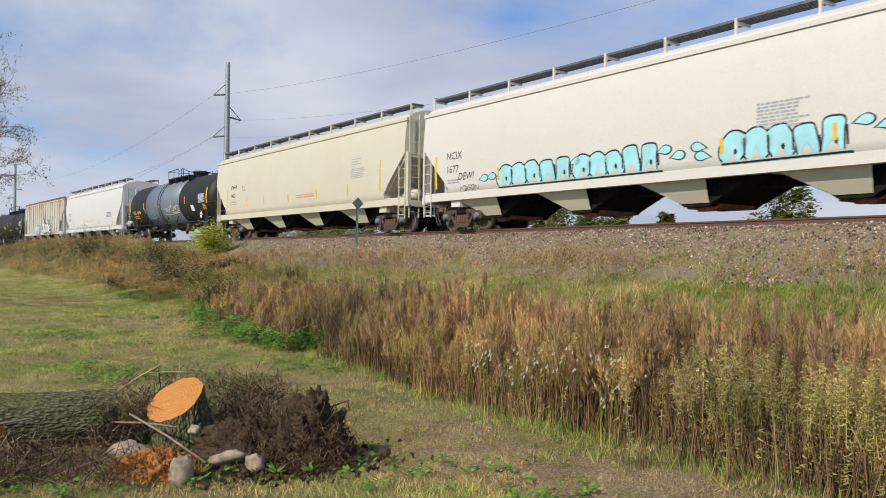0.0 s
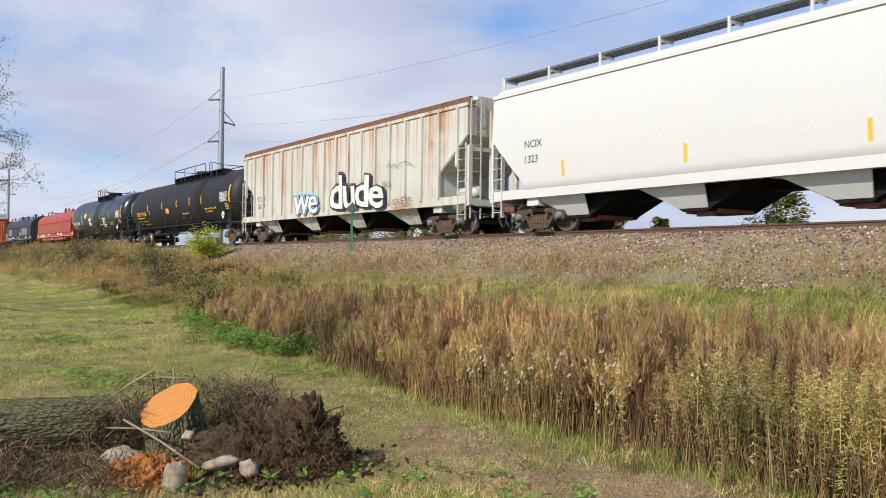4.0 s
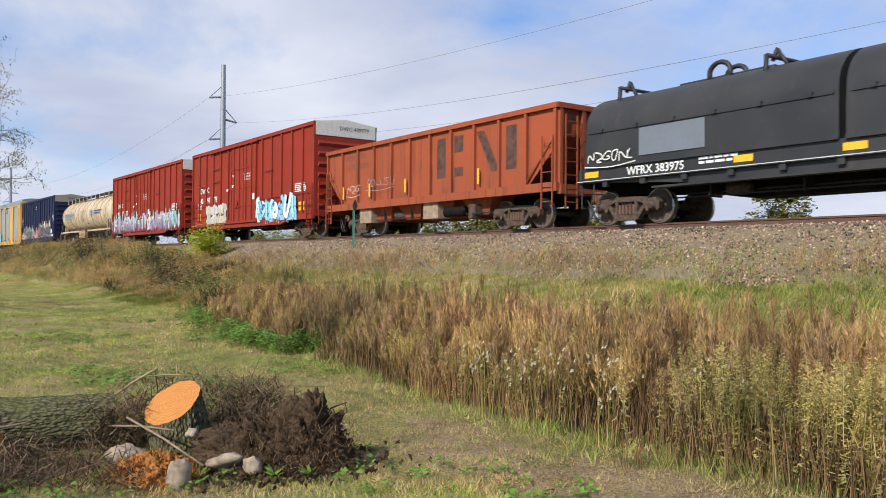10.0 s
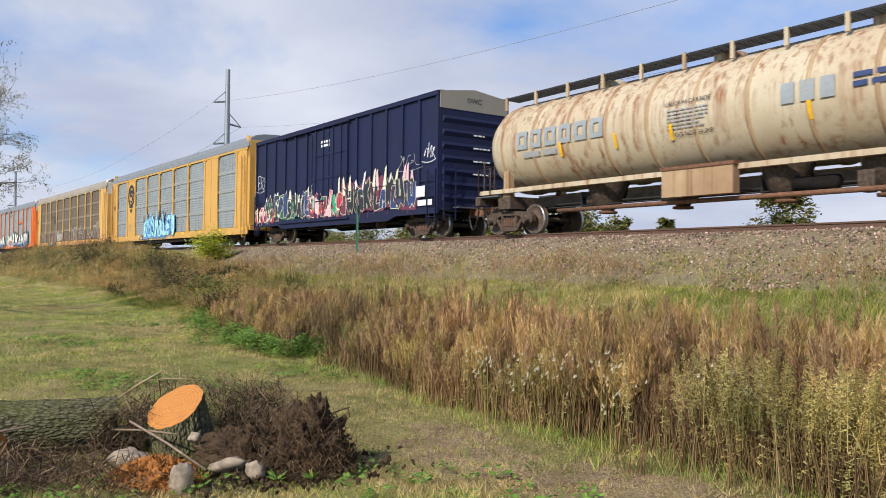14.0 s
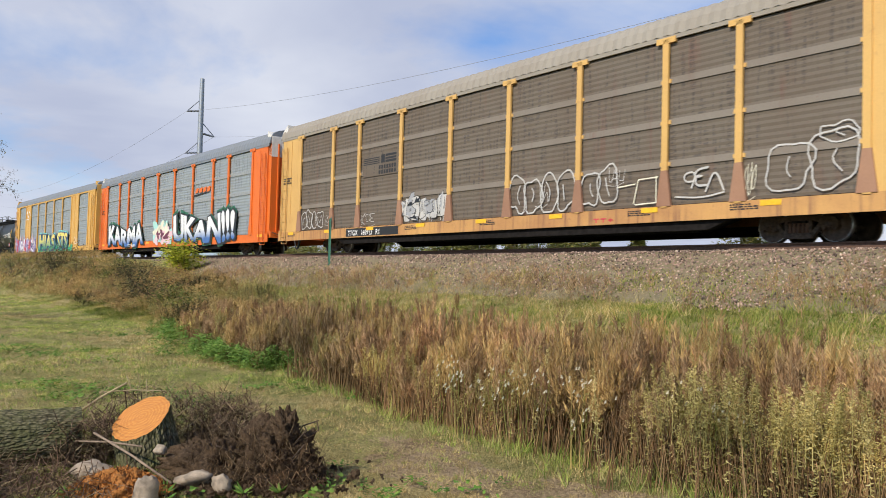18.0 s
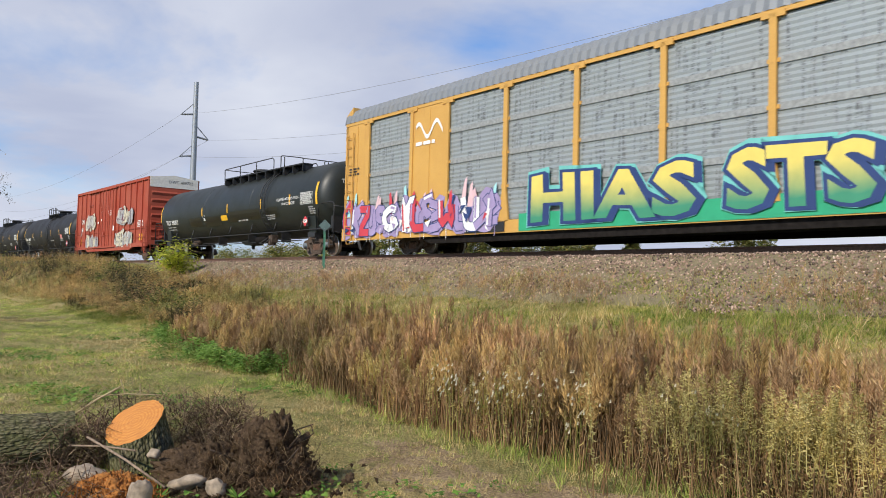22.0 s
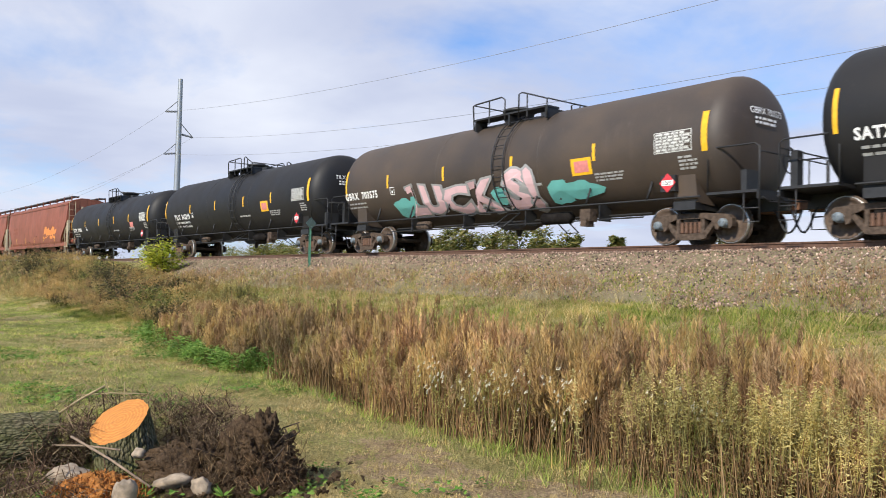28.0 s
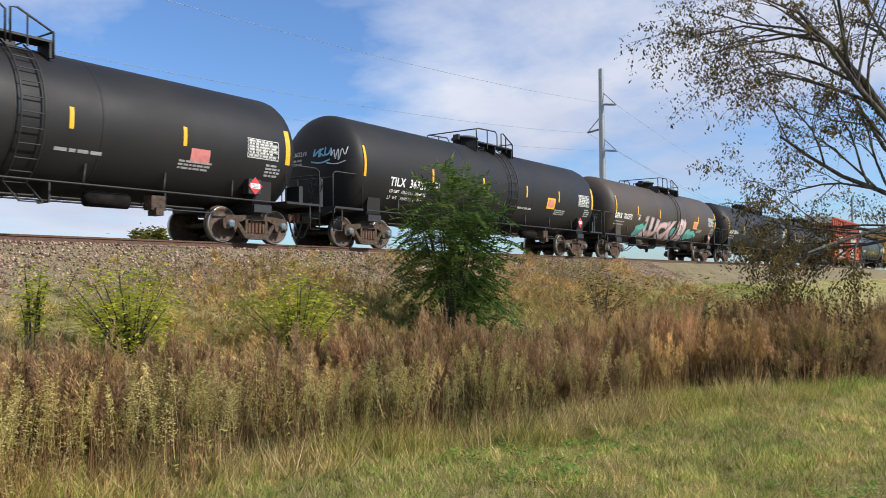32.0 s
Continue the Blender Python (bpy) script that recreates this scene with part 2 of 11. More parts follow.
def paint(name, color, rough=0.5, dirt=(0.16, 0.12, 0.09), amount=0.35, streak=0.3, streak_color=(0.2, 0.09, 0.04), metal=0.0, wave=0.25, heavy=False, spec=0.5, holes=False, rain=None):
    """Weathered paint on steel: fading, dirt and vertical streaks of rust."""
    k = Nodes(name)
    c = rgb(*color)
    big = k.ramp(k.noise(0.45, 5, 0.6), 0.35, 0.7)
    c1 = k.mix(k.math("MULTIPLY", big, amount), c, rgb(*dirt))
    runs = k.ramp(k.noise(1.0, 6, 0.65, (4.5, 4.5, 0.14) if heavy else (2.6, 2.6, 0.16)), 0.50 if heavy else 0.56, 0.66 if heavy else 0.78)
    spots = k.ramp(k.noise(0.7, 3), 0.30 if heavy else 0.42, 0.52 if heavy else 0.62)
    c2 = k.mix(k.math("MULTIPLY", k.math("MULTIPLY", runs, spots), streak), c1, rgb(*streak_color))
    # scuffs and small bare spots
    scuff = k.math("MULTIPLY", k.ramp(k.noise(6.0, 6, 0.7), 0.60, 0.70), 0.4 if heavy else 0.22)
    c2 = k.mix(scuff, c2, rgb(*streak_color))
    if rain:      # rust washed down from the roof's edge
        low, high, rust = rain
        sep = k.n.new("ShaderNodeSeparateXYZ")
        k.l.new(k.tc.outputs["Object"], sep.inputs[0])
        m = k.node("ShaderNodeMapRange")
        m.inputs["From Min"].default_value, m.inputs["From Max"].default_value = low, high
        k.l.new(k.math("ADD", sep.outputs["Z"], k.math("MULTIPLY", k.noise(1.0, 3, 0.5, (1.1, 1.1, 0.05)), 1.6)), m.inputs["Value"])
        wash = k.math("MULTIPLY", k.ramp(k.noise(1.0, 4, 0.6, (7.0, 7.0, 0.06)), 0.53, 0.62), m.outputs["Result"])
        c2 = k.mix(k.math("MULTIPLY", wash, 0.85), c2, rgb(*rust))
    k.bsdf.inputs["Specular IOR Level"].default_value = spec
    if holes:      # rows of small punched holes
        dots = k.math("MULTIPLY", k.ramp(k.noise(1.0, 2, 0.5, (9.0, 9.0, 0.7)), 0.50, 0.62), k.ramp(k.noise(1.0, 2, 0.5, (5.0, 5.0, 26.0)), 0.45, 0.6))
        c2 = k.mix(k.math("MULTIPLY", dots, 0.55), c2, rgb(0.03, 0.03, 0.03))
    grain = k.noise(28, 3)
    c3 = k.mix(0.12, c2, k.ramp(grain, 0.3, 0.7, rgb(0.25, 0.25, 0.25), rgb(1, 1, 1)), "MULTIPLY")
    r = k.math("ADD", k.math("MULTIPLY", big, 0.2), rough - 0.05)
    h = k.math("ADD", k.math("MULTIPLY", k.noise(1.3, 2), 1.0), k.math("MULTIPLY", grain, 0.04))
    return k.finish(c3, r, metal, h, wave, 0.03)


def plain(name, color, rough=0.6, metal=0.0, vary=0.25, scale=9.0, bump=0.0, spec=0.5):
    k = Nodes(name)
    k.bsdf.inputs["Specular IOR Level"].default_value = spec
    n = k.noise(scale, 5)
    d = tuple(v * (1 - vary) for v in color)
    u = tuple(min(v * (1 + vary), 1) for v in color)
    return k.finish(k.ramp(n, 0.3, 0.7, rgb(*d), rgb(*u)), rough, metal, n if bump else None, bump, 0.02)


M_BLACK = paint("tank_black", (0.013, 0.013, 0.014), 0.58, (0.032, 0.028, 0.025), 0.5, 0.25, (0.05, 0.04, 0.034), spec=0.35)
M_BLACK_GLOSS = paint("tank_black_glossy", (0.010, 0.013, 0.018), 0.28, (0.03, 0.03, 0.03), 0.35, 0.15, (0.06, 0.05, 0.045))
M_BLACK_DUSTY = paint("tank_black_dusty", (0.045, 0.034, 0.027), 0.6, (0.10, 0.070, 0.048), 0.8, 0.4, (0.12, 0.09, 0.07))
M_GREEN_BLACK = paint("tank_green_black", (0.012, 0.016, 0.014), 0.48, (0.03, 0.032, 0.028), 0.5, 0.25, (0.08, 0.07, 0.06))
M_PATCH_BLACK = plain("fresh_black_paint", (0.008, 0.008, 0.009), 0.3)
M_BAND_GREY = paint("tank_grey_band", (0.17, 0.20, 0.24), 0.5, (0.10, 0.09, 0.08), 0.4, 0.3)
M_CREAM = paint("hopper_cream", (0.62, 0.575, 0.44), 0.5, (0.50, 0.43, 0.30), 0.3, 0.25, (0.42, 0.30, 0.18))
M_WHITE = paint("hopper_white", (0.66, 0.625, 0.555), 0.5, (0.58, 0.53, 0.45), 0.25, 0.2, (0.45, 0.36, 0.26))
M_WHITE_CLEAN = paint("hopper_clean_white", (0.62, 0.61, 0.575), 0.5, (0.66, 0.64, 0.60), 0.2, 0.12, (0.5, 0.44, 0.36))
M_PALE = paint("hopper_pale_grey", (0.58, 0.59, 0.52), 0.6, (0.40, 0.33, 0.24), 0.5, 0.8, (0.36, 0.13, 0.04), heavy=True, rain=(3.0, 5.0, (0.48, 0.17, 0.035)))
M_RUST_HOPPER = paint("hopper_oxide_red", (0.27, 0.075, 0.04), 0.6, (0.16, 0.07, 0.045), 0.7, 0.7, (0.10, 0.042, 0.026), heavy=True)
M_RED_BOX = paint("boxcar_red", (0.285, 0.031, 0.015), 0.65, (0.195, 0.033, 0.020), 0.6, 0.75, (0.11, 0.030, 0.020), spec=0.2)
M_RED_FADED = paint("boxcar_faded_red", (0.34, 0.060, 0.034), 0.7, (0.40, 0.125, 0.080), 0.6, 0.8, (0.14, 0.042, 0.028), spec=0.2)
M_RED_BOX_DARK = paint("boxcar_dark_red", (0.23, 0.030, 0.018), 0.6, (0.14, 0.04, 0.03), 0.5, 0.4, (0.10, 0.035, 0.025))
M_RED_COIL = paint("coil_red", (0.33, 0.058, 0.037), 0.6, (0.30, 0.075, 0.05), 0.4, 0.3, (0.2, 0.07, 0.04))
M_COIL_BLACK = paint("coil_black", (0.017, 0.018, 0.020), 0.55, (0.06, 0.055, 0.05), 0.5, 0.4, (0.14, 0.10, 0.08))
M_CN_RED = paint("ore_car_red", (0.36, 0.080, 0.032), 0.7, (0.25, 0.075, 0.040), 0.7, 0.8, (0.10, 0.045, 0.03), heavy=True, spec=0.2)
M_BLUE_BOX = paint("boxcar_blue", (0.014, 0.019, 0.060), 0.6, (0.022, 0.024, 0.040), 0.5, 0.4, (0.05, 0.046, 0.05), spec=0.2)
M_PROCOR_BAND = paint("carbide_band_rust", (0.50, 0.36, 0.21), 0.7, (0.24, 0.12, 0.055), 0.8, 0.9, (0.20, 0.08, 0.03), heavy=True)
M_PROCOR = paint("carbide_tank_cream", (0.58, 0.50, 0.355), 0.6, (0.42, 0.29, 0.165), 0.7, 0.95, (0.27, 0.11, 0.04), heavy=True, rain=(3.0, 4.6, (0.25, 0.105, 0.04)))
M_YELLOW = paint("rack_yellow", (0.62, 0.355, 0.085), 0.55, (0.48, 0.25, 0.06), 0.5, 0.35, (0.30, 0.13, 0.05))
M_YELLOW_PALE = paint("rack_pale_yellow", (0.66, 0.40, 0.12), 0.6, (0.45, 0.25, 0.09), 0.5, 0.5, (0.30, 0.15, 0.07))
M_ORANGE = paint("rack_orange", (0.72, 0.15, 0.015), 0.5, (0.5, 0.12, 0.03), 0.35, 0.25, (0.25, 0.08, 0.03))
M_RACK_GREY = paint("rack_panel_grey", (0.35, 0.385, 0.39), 0.5, (0.25, 0.26, 0.255), 0.4, 0.25, (0.25, 0.2, 0.16), 0.35, holes=True)
M_RACK_BROWN = paint("rack_panel_brown", (0.142, 0.114, 0.082), 0.65, (0.115, 0.080, 0.055), 0.6, 0.75, (0.17, 0.050, 0.034), holes=True)
M_SILL_RUSTY = paint("rack_sill_rusty", (0.60, 0.33, 0.105), 0.65, (0.36, 0.17, 0.07), 0.8, 0.95, (0.22, 0.10, 0.055), heavy=True)
M_BROWN_JOINT = paint("rack_joint_brown", (0.225, 0.192, 0.150), 0.65, (0.15, 0.11, 0.08), 0.5, 0.7, (0.17, 0.06, 0.04))
M_POST_FOOT = paint("rusty_post_foot", (0.37, 0.20, 0.115), 0.7, (0.22, 0.11, 0.07), 0.7, 0.6, (0.16, 0.07, 0.045))
M_ROOF_GREY = paint("rack_roof_grey", (0.235, 0.255, 0.27), 0.5, (0.22, 0.21, 0.20), 0.4, 0.2, (0.2, 0.15, 0.1), 0.3)
M_ROOF_DUST = paint("rack_roof_dusty", (0.31, 0.275, 0.22), 0.7, (0.23, 0.19, 0.145), 0.5, 0.3, (0.2, 0.12, 0.07))
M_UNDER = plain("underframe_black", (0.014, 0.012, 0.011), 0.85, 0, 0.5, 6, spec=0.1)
M_GRIME = plain("running_gear_grime", (0.085, 0.062, 0.047), 0.85, 0, 0.5, 12, 0.4, spec=0.15)
M_RUSTY = plain("rusty_steel", (0.16, 0.075, 0.040), 0.85, 0, 0.4, 10, 0.4)
M_WHEEL = plain("wheel_plate", (0.105, 0.072, 0.052), 0.75, 0.1, 0.4, 9, 0.2)
M_TREAD = plain("polished_tread", (0.52, 0.50, 0.47), 0.32, 0.9, 0.15)
M_CAP_BLUE = plain("bearing_cap_blue", (0.15, 0.18, 0.20), 0.5)
M_SPRING = plain("spring_steel", (0.13, 0.07, 0.045), 0.8, 0.1)
M_BLACK_STEEL = plain("black_steel", (0.020, 0.020, 0.021), 0.55)
M_WHITE_STEEL = plain("white_steel", (0.64, 0.61, 0.55), 0.55, 0, 0.12)
M_YEL_TAPE = plain("yellow_reflector", (0.80, 0.44, 0.02), 0.4, 0, 0.12)
M_WHITE_INK = plain("white_lettering", (0.78, 0.78, 0.76), 0.55, 0, 0.1)
M_STENCIL = plain("white_stencil", (0.56, 0.56, 0.53), 0.6, 0, 0.2)
M_FINE_INK = plain("grey_stencil", (0.36, 0.36, 0.35), 0.6, 0, 0.2)
M_YEL_INK = plain("yellow_lettering", (0.72, 0.46, 0.07), 0.55, 0, 0.1)
M_BLACK_INK = plain("black_lettering", (0.02, 0.02, 0.02), 0.55, 0, 0.1)
M_RED_INK = plain("red_placard", (0.62, 0.04, 0.05), 0.45, 0, 0.1)
M_PINK_INK = plain("faded_red_placard", (0.65, 0.22, 0.20), 0.5, 0, 0.15)
M_GATE = plain("faded_red_gate", (0.26, 0.085, 0.055), 0.8, 0, 0.4, 7)
M_BOX_TAN = plain("dusty_tan_box", (0.30, 0.22, 0.15), 0.8, 0, 0.3, 6)
M_GRATE = plain("walkway_grating", (0.13, 0.135, 0.14), 0.6, 0.3)


def spray(name, color, vary=0.12):
    k = Nodes(name)
    n = k.noise(2.2, 5, 0.6)
    c = k.ramp(n, 0.3, 0.75, rgb(*(v * (1 - vary) for v in color)), rgb(*(min(1, v * (1 + vary)) for v in color)))
    return k.finish(c, 0.5)


SPRAY = {n: spray("spray_" + n, c) for n, c in dict(
    cyan=(0.36, 0.68, 0.70), black=(0.02, 0.022, 0.025), white=(0.78, 0.78, 0.76), blue=(0.09, 0.24, 0.55), sky=(0.22, 0.52, 0.72),
    navy=(0.025, 0.05, 0.16), lilac=(0.34, 0.27, 0.46), teal=(0.16, 0.50, 0.46), mint=(0.38, 0.66, 0.58), pink=(0.72, 0.48, 0.50),
    red=(0.56, 0.05, 0.07), green=(0.03, 0.34, 0.17), dark_green=(0.02, 0.12, 0.06), yellow=(0.75, 0.55, 0.14), cream=(0.72, 0.68, 0.52),
    faded_blue=(0.30, 0.33, 0.34), grey=(0.34, 0.34, 0.34), maroon=(0.15, 0.03, 0.06), chalk=(0.50, 0.48, 0.44), chalk_white=(0.66, 0.65, 0.60), pale=(0.56, 0.54, 0.58), old_cream=(0.60, 0.545, 0.40), orange=(0.65, 0.22, 0.04)).items()}


def spray_fade(name, low, high, z0, z1):
    """Spray paint blended from one colour to another up the side of a car."""
    k = Nodes(name)
    sep = k.n.new("ShaderNodeSeparateXYZ")
    k.l.new(k.tc.outputs["Object"], sep.inputs[0])
    m = k.node("ShaderNodeMapRange")
    m.inputs["From Min"].default_value, m.inputs["From Max"].default_value = z0, z1
    k.l.new(k.math("ADD", sep.outputs["Z"], k.math("MULTIPLY", k.noise(1.5, 3), 0.25)), m.inputs["Value"])
    n = k.noise(3.0, 4)
    c = k.mix(m.outputs["Result"], rgb(*low), rgb(*high))
    c = k.mix(0.25, c, k.ramp(n, 0.3, 0.7, rgb(0.7, 0.7, 0.7), rgb(1.1, 1.1, 1.1)), "MULTIPLY")
    return k.finish(c, 0.5)


SPRAY["white_blue"] = spray_fade("spray_white_over_blue", (0.06, 0.15, 0.38), (0.74, 0.75, 0.72), 0.95, 1.50)
SPRAY["lilac_fade"] = spray_fade("spray_lilac_over_violet", (0.17, 0.075, 0.15), (0.50, 0.46, 0.60), 1.0, 2.0)
SPRAY["teal_fade"] = spray_fade("spray_aqua_over_maroon", (0.20, 0.10, 0.16), (0.24, 0.58, 0.55), 0.95, 1.55)
SPRAY["maroon_fade"] = spray_fade("spray_violet_over_maroon", (0.16, 0.035, 0.06), (0.30, 0.22, 0.42), 0.95, 1.35)
SPRAY["yellow_fade"] = spray_fade("spray_yellow_over_gold", (0.05, 0.26, 0.15), (0.74, 0.60, 0.14), 1.05, 1.85)

# ---------------------------------------------------------------- lettering and painted marks
def flat_side(y):
    """The near side of a flat-sided car: (along, height, lift) to a place on it."""
    return lambda u, v, o: (u, -y - o, v)


def round_side(zc, r):
    return lambda u, v, o: (u, -math.sqrt(max((r + o) ** 2 - (v - zc) ** 2, 1e-4)), v)


def split_mark(name, verts, faces, side, lift, material, parent, label=""):
    """One part for each connected piece of a painted mark."""
    root = list(range(len(verts)))

    def find(i):
        while root[i] != i:
            root[i] = root[root[i]]
            i = root[i]
        return i
    for f in faces:
        for i in f[1:]:
            root[find(i)] = find(f[0])
    groups = collections.OrderedDict()
    for f in faces:
        groups.setdefault(find(f[0]), []).append(f)
    ob = None
    for fs in groups.values():
        used = sorted({i for f in fs for i in f})
        at = {i: k for k, i in enumerate(used)}
        ob = mark(name, [verts[i] for i in used], [tuple(at[i] for i in f) for f in fs], side, lift, material, parent, label)
        label = ""
    return ob


def mark(name, verts, faces, side, lift, material, parent, label=""):
    s = Shape()
    s.v, s.f, s.smooth = [side(u, v, lift) for u, v in verts], [tuple(f) for f in faces], [False] * len(faces)
    me = bpy.data.meshes.new(name)
    me.from_pydata(s.v, [], s.f)
    me.materials.append(material)
    return part(name, me, None, parent, label)


def bar(rows, side, lift, material, parent, name="reflector", label="", steps=3):
    """Painted rectangles (x0, x1, z0, z1)."""
    if 1 < len(rows) <= 8 and name != "plate_mark":
        return [bar([row], side, lift, material, parent, name, label, steps) for row in rows][0]
    v, f = [], []
    for x0, x1, z0, z1 in rows:
        n = len(v)
        k = steps
        for i in range(k + 1):
            z = z0 + (z1 - z0) * i / k
            v += [(x0, z), (x1, z)]
        f += [(n + 2 * i, n + 2 * i + 1, n + 2 * i + 3, n + 2 * i + 2) for i in range(k)]
    ob = mark(name, v, f, side, lift, material, parent, label)
    return tagged(ob, label, kind="stuff") if len(rows) > 8 else ob


def fine_print(x, z, w, rows, h, seed=0, gap=1.7):
    """Rectangles that stand for rows of small unreadable print."""
    rng, out = random.Random(seed), []
    for i in range(rows):
        u = x
        while u < x + w * (0.7 + 0.3 * rng.random()):
            d = h * rng.uniform(1.2, 4.5)
            out.append((u, min(u + d, x + w), z - i * h * gap, z - i * h * gap + h))
            u += d + h * 0.7
    return out


def letters(text, x, z, size, side, lift, material, parent, name="lettering", label="", bold=0.0, shear=0.0, spacing=1.0, width=1.0, tilt=0.0, warp=0.0, shift=(0.0, 0.0)):
    cu = bpy.data.curves.new("text", "FONT")
    cu.body, cu.size, cu.offset, cu.shear, cu.space_character, cu.resolution_u = text, size, bold, shear, spacing, 2
    ob = bpy.data.objects.new("text", cu)
    me = bpy.data.meshes.new_from_object(ob)
    bpy.data.objects.remove(ob)
    bpy.data.curves.remove(cu)
    vs = [(v.co.x * width, v.co.y) for v in me.vertices]
    c, s = math.cos(tilt), math.sin(tilt)
    if warp:      # hand-sprayed letters swell, lean and wander
        g = warp * size
        vs = [(u + g * (0.55 * math.sin(2.3 * u / size + 1.7 * v / size) + 0.35 * math.sin(5.1 * v / size + u)), v * (1 + warp * 1.3 * math.sin(1.9 * u / size + 0.6)) + g * (0.6 * math.sin(1.4 * u / size + 0.4) + 0.3 * math.sin(4.7 * u / size))) for u, v in vs]
    vs = [(x + shift[0] + u * c - v * s, z + shift[1] + u * s + v * c) for u, v in vs]
    fs = [tuple(p.vertices) for p in me.polygons]
    bpy.data.meshes.remove(me)
    ob = (split_mark if warp else mark)(name, vs, fs, side, lift, material, parent, label)
    return tagged(ob, label, kind="stuff") if size < 0.2 else ob


def tag_letters(text, x, z, size, side, parent, fill, edge, halo=None, bold=0.05, shear=0.15, width=1.0, spacing=0.9, label="", tilt=0.0, warp=0.09, shadow=None, grow=3.4):
    """Sprayed letters: halo, drop shadow, outline and filling, each a little proud of the one below."""
    lift = 0.006
    if halo:
        letters(text, x, z, size, side, lift, SPRAY[halo], parent, "graffiti_halo", "", bold * grow, shear, spacing, width, tilt, warp * 1.4, (0.04, 0.02))
        lift += 0.004
    if shadow:
        for k in (1, 2, 3):
            letters(text, x, z, size, side, lift, SPRAY[shadow], parent, "graffiti_shadow", "", bold * 1.6, shear, spacing, width, tilt, warp, (0.05 * k, -0.012 * k))
            lift += 0.002
    letters(text, x, z, size, side, lift + 0.002, SPRAY[edge], parent, "graffiti_outline", "", bold * 1.9, shear, spacing, width, tilt, warp)
    return letters(text, x, z, size, side, lift + 0.006, SPRAY[fill], parent, "graffiti", label, bold * 0.85, shear, spacing, width, tilt, warp)


def blob(cx, cz, rx, rz, rng, n=18, rough=0.25, lobes=3):
    ph, am = [rng.uniform(0, 6.28) for _ in range(4)], [rng.uniform(0.3, 1) * rough for _ in range(4)]
    out = []
    for i in range(n):
        a = 2 * math.pi * i / n
        r = 1 + sum(am[j] * math.sin((j + lobes - 1) * a + ph[j]) for j in range(4)) * 0.5
        out.append((cx + rx * r * math.cos(a), cz + rz * r * math.sin(a)))
    return out


def patches(x0, x1, z0, z1, colors, side, parent, seed=1, name="graffiti", label="", count=14, rough=0.7):
    """Interlocked sprayed shapes that cannot be read, layer over layer."""
    rng = random.Random(seed)
    for k, col in enumerate(colors):
        v, f = [], []
        for i in range(count):
            w, h = (x1 - x0) / count, z1 - z0
            cx = x0 + w * (i + 0.5 + rng.uniform(-0.3, 0.3))
            cz = (z0 + z1) / 2 + h * rng.uniform(-0.22, 0.22) * (1 if k else 0.6)
            g = (1.0, 0.75, 0.5, 0.34, 0.25)[min(k, 4)]
            ring = blob(cx, cz, w * rng.uniform(0.5, 0.95) * (0.5 + g / 2), h * 0.5 * g * rng.uniform(0.7, 1.1), rng, 16, rough)
            n = len(v)
            ring = [(u, min(max(q, z0), z1)) for u, q in ring]
            v += [(cx, cz)] + ring
            f += [(n, n + 1 + j, n + 1 + (j + 1) % len(ring)) for j in range(len(ring))]
        split_mark(name, v, f, side, 0.005 + 0.003 * k, SPRAY[col], parent, label if k == 0 else "")


# abstract runs of strokes in a unit box
GLYPHS = (((0, 0), (0.1, 1), (0.9, 0.95), (0.8, 0.5), (0.15, 0.45)), ((0, 1), (0.1, 0), (0.5, 0.4), (0.9, 0), (1, 1)), ((0.9, 0.95), (0.2, 1), (0.1, 0.55), (0.85, 0.45), (0.9, 0), (0, 0.05)),
          ((0, 0), (0.45, 1), (0.95, 0)), ((0.05, 1), (0.1, 0), (0.9, 0.05)), ((0.1, 0), (0.05, 1), (0.9, 0.1), (0.95, 1)), ((0.9, 0.85), (0.3, 1), (0.02, 0.5), (0.3, 0), (0.95, 0.15), (0.9, 0.5), (0.55, 0.5)),
          ((0.05, 1), (0.1, 0.1), (0.5, 0), (0.9, 0.1), (0.95, 1)), ((0, 0.95), (1, 1), (0.05, 0.05), (1, 0)), ((0.9, 1), (0.1, 0.9), (0.15, 0.5), (0.8, 0.5), (0.15, 0.5), (0.1, 0.05), (0.95, 0)),
          ((0.5, 1), (0.05, 0.6), (0.1, 0.1), (0.6, 0), (0.95, 0.4), (0.85, 0.9), (0.4, 1)), ((0.05, 0), (0.1, 1), (0.1, 0.5), (0.9, 1), (0.15, 0.5), (0.95, 0)))
DARK = ("black", "navy", "maroon", "dark_green", "blue")


